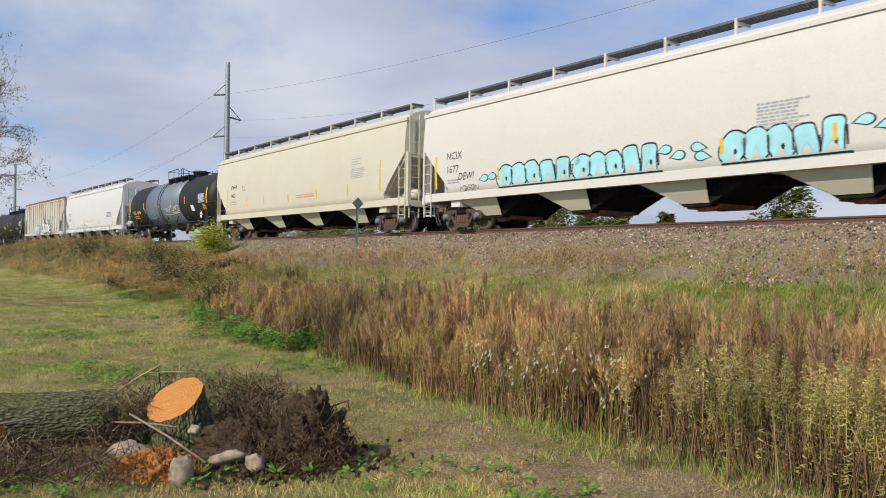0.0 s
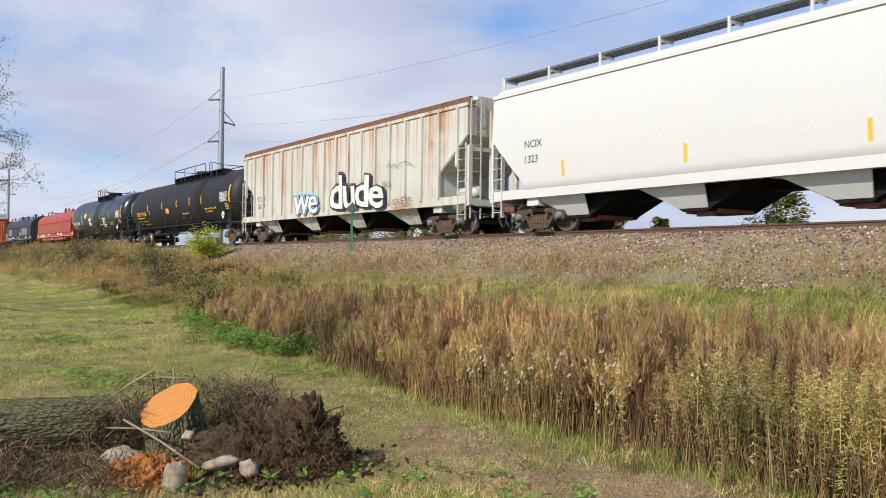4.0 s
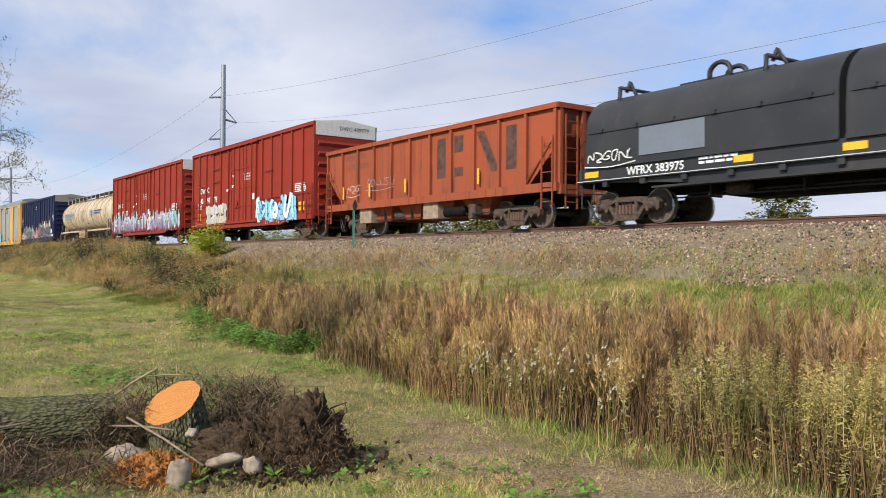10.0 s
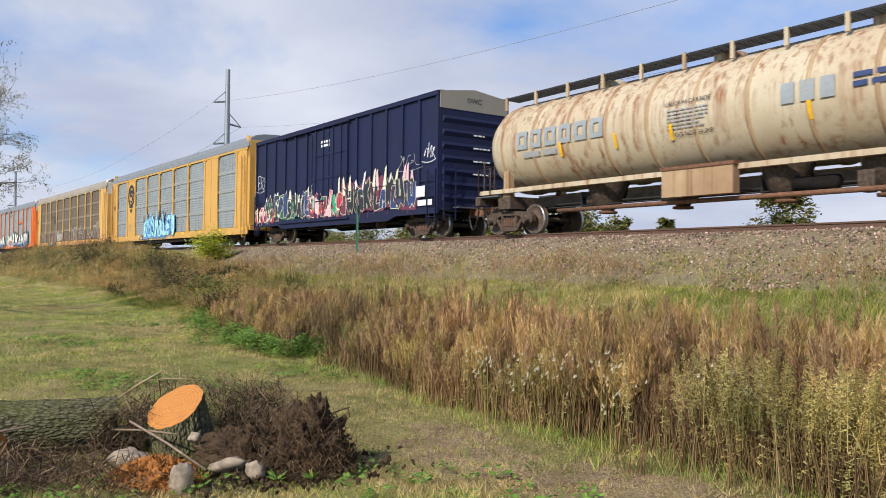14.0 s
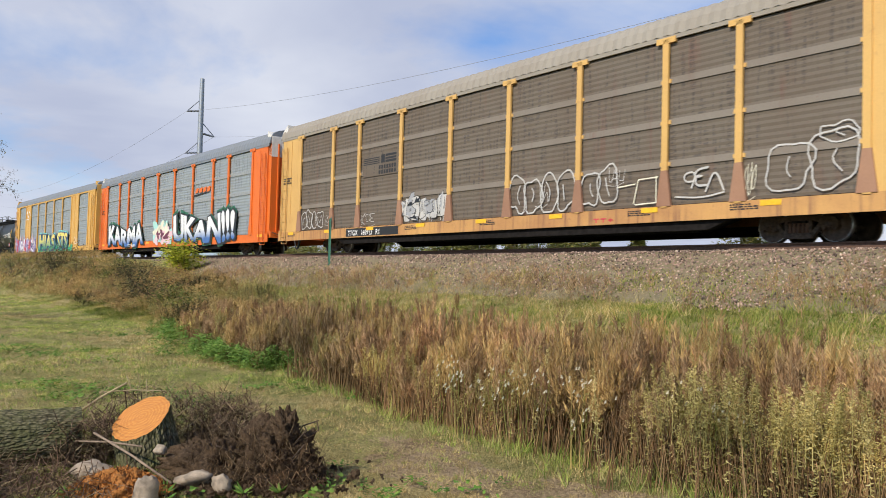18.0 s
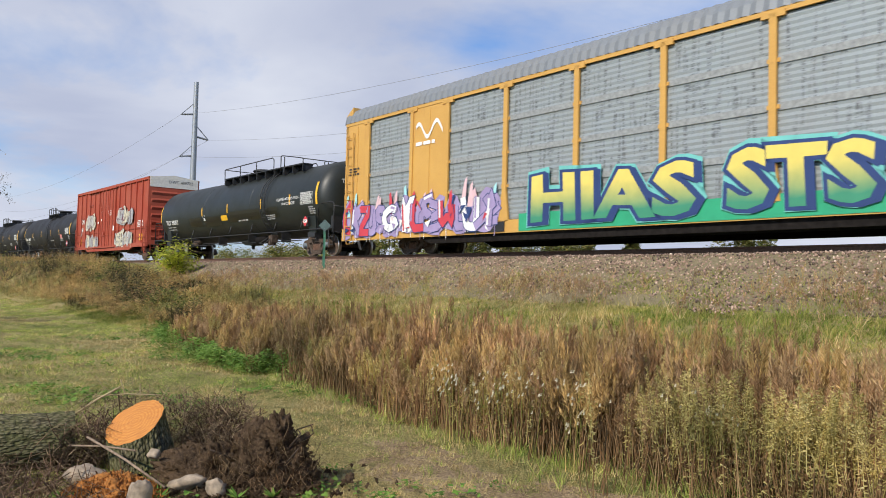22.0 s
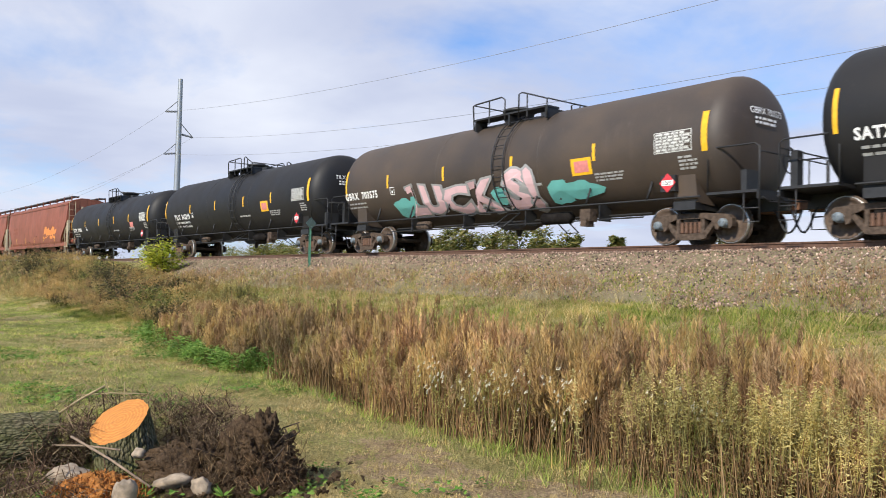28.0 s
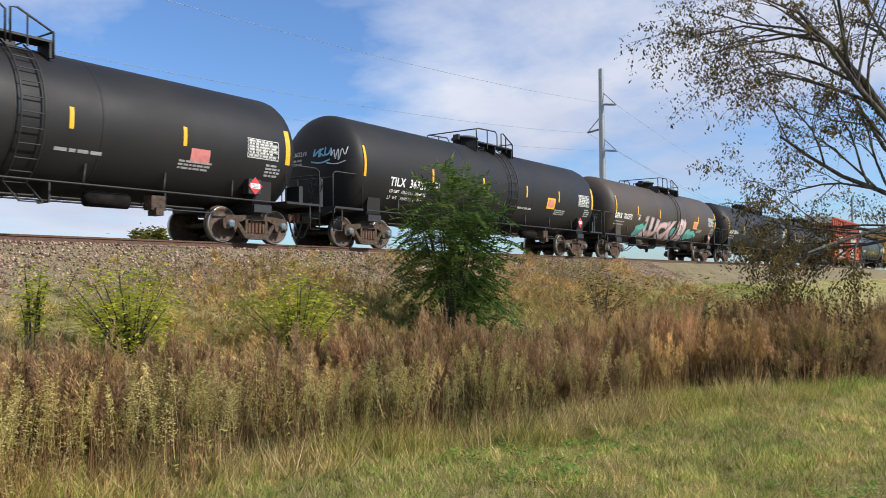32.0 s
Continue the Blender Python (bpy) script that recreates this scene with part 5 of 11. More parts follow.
        part("bolster", Shape().box(k * (h - 1.65) - 0.25, k * (h - 1.65) + 0.25, -1.3, 1.3, 0.74, 0.93), M_UNDER, car)
    part("brake_wheel", brake_wheel(h + 0.22, 0.6, 1.9, 1), end_skin, car)
    part("centre_sill", Shape().box(-h, h, -0.35, 0.35, 0.66, 0.93), M_UNDER, car)
    brake_gear(car, -h + 3.2, h - 3.2, 0.62, -0.95)
    side = flat_side(w + 0.012)
    if panel_text:
        endf = lambda u, v, o: (h + 0.035 + o, u, v)
        letters(panel_text, -0.35, top - 0.36, 0.26, endf, 0.004, M_BLACK_INK, car, "end_code")
    endr = lambda u, v, o: (h + 0.085 + o, u, v)
    for i, z in enumerate((2.2, 2.66, 3.12, 3.58)):
        bar(fine_print(-0.1, z, 0.75, 1, 0.055, i), endr, 0.004, M_WHITE_INK, car, "fine_print")
    return car, side, h


# ---------------------------------------------------------------- auto racks
def auto_rack(middle, label, post_skin, panel_skin, roof_skin, length, frame_skin=None, solid=(), end_tip=M_WHITE_STEEL, rail_skin=None):
    car = new_car("auto_rack_car", label, middle, "auto rack")
    h, w = length / 2, 1.56
    eave = 5.03
    frame_skin = frame_skin or post_skin
    s = Shape().box(-h + 0.2, h - 0.2, -w + 0.12, w - 0.12, 0.8, eave - 0.05)
    part("rack_core", s, panel_skin, car)
    # arched corrugated roof
    prof = [(w + 0.03, eave - 0.02), (w - 0.03, eave + 0.26), (w - 0.16, eave + 0.46), (w - 0.42, eave + 0.61), (0.7, eave + 0.70), (0, eave + 0.73)]
    prof = prof + [(-y, z) for y, z in prof[-2::-1]]
    v, f = [], []
    n = int(length / 0.16)
    for i in range(n + 1):
        x = -h + length * i / n
        b = 0.022 if i % 2 else 0.0
        v += [(x, -y * (1 + b / w), z + b * 0.8) for y, z in prof]
    m = len(prof)
    f = [(i * m + j, (i + 1) * m + j, (i + 1) * m + j + 1, i * m + j + 1) for i in range(n) for j in range(m - 1)]
    f += [tuple(range(m)), tuple(range(n * m, n * m + m))]
    part("roof", Shape().add(v, f), roof_skin, car)
    xs = [-11.9, -9.1, -7.1, -4.27, -1.42, 1.42, 4.27, 7.1, 9.1, 11.9]
    for k in (-1, 1):
        lo, hi = sorted((k * (w - 0.02), k * (w + 0.03)))
        part("top_rail", Shape().box(-h + 0.1, h - 0.1, lo, hi, eave - 0.12, eave), rail_skin or frame_skin, car)
        part("side_sill", Shape().box(-h, h, lo, hi, 0.52, 0.90), frame_skin, car)
        for i, x in enumerate(xs):
            a, b = sorted((k * (w - 0.01), k * (w + 0.055)))
            s = Shape().box(x - 0.085, x + 0.085, a, b, 0.86, eave - 0.1)
            s.box(x - 0.28, x + 0.28, a, b, eave - 0.2, eave - 0.06)
            p = part("rack_post", s, post_skin, car)
            a, b = sorted((k * (w - 0.01), k * (w + 0.059)))
            part("post_foot", Shape().slab([(x - 0.09, 1.75), (x + 0.09, 1.75), (x + 0.21, 0.89), (x - 0.21, 0.89)], a, b), M_POST_FOOT if panel_skin is M_RACK_BROWN else post_skin, p, "flared foot of the post")
            a, b = sorted((k * (w - 0.03), k * (w + 0.02)))
            for z in ((1.92, 2.92, 3.92) if k < 0 else ()):
                part("post_clip", Shape().box(x - 0.15, x + 0.15, a, b, z - 0.06, z + 0.03), post_skin, p)
        spans = [(-h + 0.2, xs[0])] + list(zip(xs, xs[1:])) + [(xs[-1], h - 0.2)]
        for i, (x0, x1) in enumerate(spans):
            if i in (0, len(spans) - 1) or i in solid:
                a, b = sorted((k * (w - 0.06), k * (w + 0.012)))
                p = part("rack_panel", Shape().box(x0 + 0.05, x1 - 0.05, a, b, 0.90, eave - 0.12), post_skin, car, "solid painted side panel")
                part("panel_rib", Shape().box((x0 + x1) / 2 - 0.03, (x0 + x1) / 2 + 0.03, min(k * w, k * (w + 0.03)), max(k * w, k * (w + 0.03)), 1.3, eave - 0.2), post_skin, p)
                continue
            # four perforated sheets, each with shallow horizontal corrugations
            for j in range(4):
                z0, z1 = 0.92 + j * 1.0, 0.92 + (j + 1) * 1.0 - 0.03
                prof = []
                steps = 14
                for q in range(steps + 1):
                    prof.append((0.011 if q % 2 else 0.0, z0 + (z1 - z0) * q / steps))
                vv = [(x, k * (w - 0.05 + d), z) for x in (x0 + 0.08, x1 - 0.08) for d, z in prof]
                ff = [(q, q + 1, steps + 2 + q, steps + 1 + q) for q in range(steps)]
                part("rack_sheet", Shape().add(vv, ff), panel_skin, car)
                if j:
                    a, b = sorted((k * (w - 0.05), k * (w - 0.012)))
                    part("sheet_joint", Shape().box(x0 + 0.08, x1 - 0.08, a, b, z0 - 0.09, z0 + 0.07), M_RACK_JOINT if panel_skin is M_RACK_GREY else M_BROWN_JOINT, car)
    for k in (-1, 1):
        # folding end doors with a rounded top
        x0, x1 = sorted((k * (h - 0.3), k * (h + 0.02)))
        for y in (-0.76, 0.76):
            part("end_door", Shape().box(x0, x1, y - 0.74, y + 0.74, 0.75, eave + 0.1), post_skin, car)
            for q in (-0.4, 0, 0.4):
                part("door_rib", Shape().box(k * h - 0.02, k * (h + 0.08) if k > 0 else k * h + 0.02, y + q - 0.03, y + q + 0.03, 1.0, eave) if k > 0 else Shape().box(-h - 0.08, -h + 0.02, y + q - 0.03, y + q + 0.03, 1.0, eave), post_skin, car)
        part("end_cap", Shape().slab([(k * (h - 0.45), eave - 0.4), (k * (h + 0.03), eave - 0.6), (k * (h + 0.03), eave + 0.32), (k * (h - 0.45), eave + 0.62)], -1.5, 1.5), end_tip, car)
        part("ladder", rungs(k * (h - 0.55), -w - 0.09, 0.55, 4.6, 12, 0.45, "x", 0.015), post_skin, car)
        part("end_sill", Shape().box(min(k * (h - 0.3), k * (h + 0.15)), max(k * (h - 0.3), k * (h + 0.15)), -1.5, 1.5, 0.72, 1.0), frame_skin, car)
        part("sill_step", Shape().pipe([(k * (h - 0.3), -w, 0.9), (k * (h - 0.3), -w, 0.4), (k * (h - 0.8), -w, 0.4), (k * (h - 0.8), -w, 0.9)], 0.022, 5), frame_skin, car)
        add_truck(car, k * (h - 3.75), 0.80, blue=False)
        add_coupler(car, k * (h + 0.15), k)
    part("deck", Shape().box(-h, h, -w + 0.1, w - 0.1, 0.78, 1.05), M_UNDER, car)
    for y in (-1, 1):
        lo, hi = sorted((y * 1.32, y * 1.48))
        part("underframe_girder", Shape().slab([(-h + 4.9, 0.56), (h - 4.9, 0.56), (h - 5.6, 0.30), (-h + 5.6, 0.30)], lo, hi), M_UNDER, car)
    part("well_sill", Shape().slab([(-h + 6.0, 0.8), (h - 6.0, 0.8), (h - 7.2, 0.42), (-h + 7.2, 0.42)], -0.9, 0.9), M_UNDER, car)
    return car, flat_side(w + 0.03), h, xs


M_RACK_JOINT = plain("rack_joint", (0.30, 0.31, 0.30), 0.55, 0.2)


# ---------------------------------------------------------------- coil cars
def coil_car(middle, label, skin, length, hood_top=3.55, dark=False, hoods=()):
    car = new_car("coil_car", label, middle, "coil car")
    h = length / 2
    frame_mat = M_COIL_BLACK if dark else M_RED_COIL
    for k in (-1, 1):
        a, b = sorted((k * 1.30, k * 1.46))
        part("side_girder", Shape().slab([(-h, 1.16), (-h, 1.52), (h, 1.52), (h, 1.16), (h - 2.6, 1.0), (h - 4.2, 0.86), (-h + 4.2, 0.86), (-h + 2.6, 1.0)], a, b), frame_mat, car)
        part("girder_flange", Shape().box(-h, h, min(k * 1.28, k * 1.58), max(k * 1.28, k * 1.58), 1.13, 1.17), frame_mat, car)
        part("girder_flange", Shape().box(-h + 2.6, h - 2.6, min(k * 1.28, k * 1.56), max(k * 1.28, k * 1.56), 0.84, 0.89), frame_mat, car)
        for i in range(11):
            x = -h + 1.0 + (length - 2) * i / 10
            part("stake_pocket", Shape().box(x - 0.08, x + 0.08, min(k * 1.45, k * 1.55), max(k * 1.45, k * 1.55), 0.98, 1.13), frame_mat, car)
    bar([(-h, h, 1.152, 1.17)], flat_side(1.58), 0.003, M_STENCIL, car, "edge_line", "worn pale edge of the flange", 1)
    part("deck", Shape().box(-h, h, -1.3, 1.3, 1.20, 1.44), frame_mat, car)
    part("centre_sill", Shape().slab([(-h, 0.85), (-h, 1.2), (h, 1.2), (h, 0.85), (h - 3, 0.78), (h - 4.5, 0.55), (-h + 4.5, 0.55), (-h + 3, 0.78)], -0.4, 0.4), M_UNDER, car)
    # arched hoods
    lo = 1.52
    arch = [(1.49, lo), (1.50, lo + 0.55), (1.48, lo + 1.05)]
    for i in range(1, 11):
        t = math.pi / 2 * i / 10
        arch.append((1.48 * math.cos(t) ** 0.8 if i < 10 else 0.0, lo + 1.05 + (hood_top - lo - 1.05) * math.sin(t)))
    sec = [(-y, z) for y, z in arch] + [(y, z) for y, z in arch[-2::-1]]
    iron = M_BLACK_STEEL if dark else M_RED_BOX_DARK
    for x0, x1, frames, xh in hoods:
        m = len(sec)
        v = [(x, y, z) for x in (x0, x1) for y, z in sec]
        s = Shape().add(v, [(j, j + 1, m + j + 1, m + j) for j in range(m - 1)], True)
        s.add([v[j] for j in range(m)], [tuple(range(m))])
        s.add([v[m + j] for j in range(m)], [tuple(range(m))])
        hood = part("hood", s, skin, car, "arched steel weather hood")
        for y in (1.0, -1.0):
            a, b = sorted((y * 1.47, y * 1.515))
            part("hood_seam", Shape().box(x0 + 0.1, x1 - 0.1, a, b, lo + 0.92, lo + 0.965), skin, hood)
            n = int((x1 - x0) / 1.05)
            for i in range(n):
                x = x0 + (x1 - x0) * (i + 0.5) / n
                part("hood_stud", Shape().box(x - 0.05, x + 0.05, min(y * 1.48, y * 1.55), max(y * 1.48, y * 1.55), lo + 0.92, lo + 1.02), skin, hood)
            part("hood_skirt", Shape().box(x0, x1, min(y * 1.48, y * 1.53), max(y * 1.48, y * 1.53), lo - 0.02, lo + 0.07), skin, hood)
            part("hood_edge", Shape().box(x1 - 0.06, x1 + 0.02, a, b, lo, lo + 1.0), skin, hood)
        part("ridge_bar", Shape().box(x0 + 2.2, x1 - 2.2, -0.30, -0.12, hood_top - 0.06, hood_top + 0.07), skin, hood)
        for x in frames:
            zb = hood_top - 0.36
            s = Shape().pipe([(x - 0.16, -1.0, zb - 0.12), (x - 0.16, -0.95, hood_top + 0.16)], 0.055, 4)
            s.pipe([(x - 0.16, -0.95, hood_top + 0.14), (x - 0.02, 0.75, hood_top + 0.10)], 0.055, 4)
            s.pipe([(x - 0.10, -0.62, hood_top + 0.30), (x + 0.22, -0.72, hood_top - 0.12)], 0.05, 4)
            s.pipe([(x - 0.10, -0.62, hood_top + 0.34), (x - 0.20, -0.66, hood_top + 0.05)], 0.05, 4)
            part("lifting_frame", s, iron, hood)
        for y in (-0.34, 0.34):
            pts = [(xh - 0.30, y, hood_top - 0.10)] + [(xh - 0.30 * math.cos(math.pi * i / 10), y, hood_top + 0.14 + 0.26 * math.sin(math.pi * i / 10)) for i in range(11)] + [(xh + 0.30, y, hood_top - 0.10)]
            part("lifting_hoop", Shape().pipe(pts, 0.065, 6), iron, hood)
    for k in (-1, 1):
        part("end_bulkhead", Shape().box(min(k * (h - 0.7), k * (h - 0.6)), max(k * (h - 0.7), k * (h - 0.6)), -1.35, 1.35, 1.45, 1.9), frame_mat, car)
        part("end_sill", Shape().box(min(k * (h - 0.12), k * h), max(k * (h - 0.12), k * h), -1.5, 1.5, 1.0, 1.5), frame_mat, car)
        part("end_handrail", Shape().pipe([(k * (h - 0.05), -1.4, 1.45), (k * (h - 0.05), -1.4, 2.3), (k * (h - 0.05), -0.7, 2.3), (k * (h - 0.05), -0.7, 1.45)], 0.022, 5), frame_mat, car)
        part("sill_step", Shape().pipe([(k * (h - 0.1), -1.48, 1.2), (k * (h - 0.1), -1.48, 0.45), (k * (h - 0.55), -1.48, 0.45), (k * (h - 0.55), -1.48, 1.2)], 0.022, 5), frame_mat, car)
        add_truck(car, k * (h - 1.35), blue=False)
        add_coupler(car, k * (h + 0.05), k)
    part("brake_wheel", brake_wheel(h - 0.35, -0.3, 2.2, 1), M_YEL_TAPE if not dark else M_BLACK_STEEL, car)
    brake_gear(car, -h + 2.6, h - 2.6, 0.62, -0.8)
    return car, flat_side(1.56), h, round_side


# ---------------------------------------------------------------- open ore hopper
def ore_hopper(middle, label, skin, length=14.1, top=3.5):
    car = new_car("open_hopper_car", label, middle, "hopper car")
    h, w, lo = length / 2, 1.46, 1.22
    v = [(-h + 1.3, -w, lo), (h - 1.3, -w, lo), (h - 0.1, -w, 2.35), (h - 0.1, -w, top), (-h + 0.1, -w, top), (-h + 0.1, -w, 2.35)]
    for k in (-1, 1):
        a, b = sorted((k * w, k * (w - 0.05)))
        part("side_sheet", Shape().slab([(x, z) for x, _, z in v], a, b), skin, car)
        a, b = sorted((k * (w - 0.02), k * (w + 0.12)))
        part("top_chord", Shape().box(-h, h, a, b, top - 0.12, top + 0.03), skin, car)
        part("side_sill", Shape().box(-h, h, a, b, 1.0, 1.26), skin, car)
        n = 12
        for i in range(n):
            x = -h + 0.1 + (length - 0.2) * i / (n - 1)
            c, d = sorted((k * w, k * (w + 0.10)))
            part("side_post", Shape().box(x - 0.05, x + 0.05, c, d, 1.2, top - 0.1), skin, car)
    # sloped end sheets and the floor of the bays
    for k in (-1, 1):
        s = Shape().add([(k * (h - 0.1), -w, top), (k * (h - 0.1), w, top), (k * (h - 0.1), w, 2.6), (k * (h - 0.1), -w, 2.6), (k * (h - 3.0), w, 1.1), (k * (h - 3.0), -w, 1.1)],
                        [(0, 1, 2, 3), (3, 2, 4, 5)])
        part("end_sheet", s, skin, car)
        for y in (-1.4, -0.5, 0.5, 1.4):
            part("end_post", Shape().box(k * h - 0.06, k * h + 0.04, y - 0.06, y + 0.06, 1.1, top - 0.05), skin, car)
        part("end_chord", Shape().box(min(k * (h - 0.1), k * (h + 0.06)), max(k * (h - 0.1), k * (h + 0.06)), -w - 0.1, w + 0.1, top - 0.12, top + 0.03), skin, car)
        part("end_sill", Shape().box(min(k * (h - 0.1), k * (h + 0.08)), max(k * (h - 0.1), k * (h + 0.08)), -w, w, 0.92, 1.2), skin, car)
        part("end_brace", Shape().pipe([(k * (h - 1.4), -w - 0.02, 1.25), (k * (h - 0.12), -w - 0.02, 2.7)], 0.05, 4), skin, car)
        part("ladder", rungs(k * (h + 0.08), -1.05, 0.5, 3.2, 7, 0.45, "y", 0.015), skin, car)
        part("ladder", rungs(k * (h - 0.35), -w - 0.15, 0.5, 2.6, 5, 0.45, "x", 0.015), skin, car)
        add_truck(car, k * (h - 2.3), blue=False)
        add_coupler(car, k * (h + 0.05), k)
        part("platform", Shape().box(min(k * (h - 1.6), k * h), max(k * (h - 1.6), k * h), -1.3, 1.3, 1.16, 1.2), M_GRATE, car)
    part("centre_sill", Shape().box(-h, h, -0.3, 0.3, 0.7, 1.15), M_UNDER, car)
    part("brake_wheel", brake_wheel(h + 0.12, -0.2, 2.5, 1), skin, car)
    for x in (-3.0, -1.0, 1.0, 3.0):
        d = 0.9
        v = []
        for z, dx, dy in ((1.25, d, 1.35), (0.5, 0.45, 1.1)):
            v += [(x - dx, -dy, z), (x + dx, -dy, z), (x + dx, dy, z), (x - dx, dy, z)]
        part("hopper_bay", Shape().add(v, [(0, 1, 5, 4), (1, 2, 6, 5), (2, 3, 7, 6), (3, 0, 4, 7), (4, 5, 6, 7)]), skin, car)
    for x in (-3.9, 0.6):
        part("air_tank_box", Shape().box(x - 0.45, x + 0.45, -1.45, -0.9, 0.45, 1.05), M_BOX_TAN, car)
    brake_gear(car, -h + 3.3, h - 3.3, 0.55, -1.2)
    return car, flat_side(w), h


# ---------------------------------------------------------------- banded carbide tank hopper
def carbide_car(middle, label, skin, spacing=14.6):
    car = new_car("cylindrical_hopper_car", label, middle, "hopper car")
    a, r, zc = spacing / 2, 1.42, 2.75
    e = a + 1.0
    prof = [(-e, 0.001), (-e + 0.03, 0.5), (-e + 0.12, 0.95), (-e + 0.3, 1.25), (-e + 0.65, r)]
    prof = prof + [(x, r) for x in np.linspace(-e + 0.65, e - 0.65, 9)[1:-1]] + [(-x, q) for x, q in prof[::-1]]
    part("tank", Shape().spin(prof, "x", (0, 0, zc), 48), skin, car)
    n = 11
    for i in range(n):
        x = -e + 1.0 + (2 * e - 2.0) * i / (n - 1)
        part("stiffening_band", Shape().spin([(x - 0.05, r - 0.01), (x - 0.045, r + 0.035), (x + 0.045, r + 0.035), (x + 0.05, r - 0.01)], "x", (0, 0, zc), 48), M_PROCOR_BAND, car)
    for k in (-1, 1):
        lo, hi = sorted((k * 1.2, k * 1.34))
        part("side_sill", Shape().box(-e - 0.2, e + 0.2, lo, hi, 1.27, 1.40), skin, car)
        for x in (-a, a):
            part("cradle", Shape().slab([(x - 0.16, 1.1), (x + 0.16, 1.1), (x + 0.10, zc - 0.75), (x - 0.10, zc - 0.75)], min(k * 1.0, k * 1.22), max(k * 1.0, k * 1.22)), M_PROCOR_BAND, car)
        part("end_sill", Shape().box(min(k * (e + 0.1), k * (e + 0.35)), max(k * (e + 0.1), k * (e + 0.35)), -1.4, 1.4, 0.95, 1.2), M_GRIME, car)
        part("end_platform", Shape().box(min(k * (e - 0.8), k * (e + 0.3)), max(k * (e - 0.8), k * (e + 0.3)), -1.4, 1.4, 1.18, 1.22), M_GRATE, car)
        part("end_handrail", Shape().pipe([(k * (e + 0.25), -1.35, 0.5), (k * (e + 0.25), -1.35, 2.1), (k * (e - 0.35), -1.35, 2.1), (k * (e - 0.35), -1.35, 1.2)], 0.024, 6), M_GRIME, car)
        part("ladder", rungs(k * (e + 0.2), -0.95, 0.5, 2.4, 6, 0.42, "y"), M_GRIME, car)
        add_truck(car, k * a, blue=False)
        add_coupler(car, k * (e + 0.36), k)
        part("bolster", Shape().box(k * a - 0.3, k * a + 0.3, -1.3, 1.3, 0.78, 1.15), M_GRIME, car)
    part("centre_sill", Shape().box(-e, e, -0.3, 0.3, 0.85, 1.15), M_UNDER, car)
    for x in (-3.6, -1.0, 1.9, 4.2):
        part("discharge_cone", Shape().spin([(0.55, 0.16), (0.62, 0.2), (0.8, 0.42), (1.4, 0.62)], "z", (x, -0.55, 0), 18), M_GRIME, car)
        part("discharge_flange", Shape().spin([(0.50, 0.12), (0.5, 0.26), (0.56, 0.26), (0.57, 0.16)], "z", (x, -0.55, 0), 18), M_RUSTY, car)
    part("sill_cabinet", Shape().box(-0.9, 1.15, -1.5, -1.25, 0.72, 1.42), M_PROCOR_BAND, car, "rust-streaked cabinet on the sill")
    part("cabinet_lip", Shape().box(-0.95, 1.2, -1.53, -1.22, 1.38, 1.46), M_RUSTY, car)
    part("discharge_pipe", Shape().pipe([(-5.0, -1.15, 0.62), (5.5, -1.15, 0.62)], 0.06, 8), M_RUSTY, car)
    brake_gear(car, -a + 1.5, a - 1.5, 0.75, -0.8)
    top = zc + r
    for y in (-0.6, 0.6):
        s = Shape()
        for q in np.linspace(y - 0.3, y + 0.3, 7):
            s.box(-e + 0.5, e - 0.5, q - 0.015, q + 0.015, top + 0.14, top + 0.19)
        for x in np.linspace(-e + 0.5, e - 0.5, 50):
            s.box(x - 0.012, x + 0.012, y - 0.32, y + 0.32, top + 0.145, top + 0.185)
        part("running_board", s, M_BLACK_STEEL, car)
        for i in range(12):
            x = -e + 0.6 + (2 * e - 1.2) * i / 11
            part("board_bracket", Shape().box(x - 0.05, x + 0.05, y * 1.5 - 0.03, y * 1.5 + 0.03, top - 0.2, top + 0.22), skin, car)
    for x in (-4, 0, 4):
        part("hatch", Shape().spin([(top - 0.1, 0.4), (top + 0.16, 0.4), (top + 0.2, 0.001)], "z", (x, 0, 0), 18), skin, car)
    part("brake_wheel", brake_wheel(e + 0.4, -0.5, 2.0, 1), M_GRIME, car)
    return car, round_side(zc, r + 0.03), e

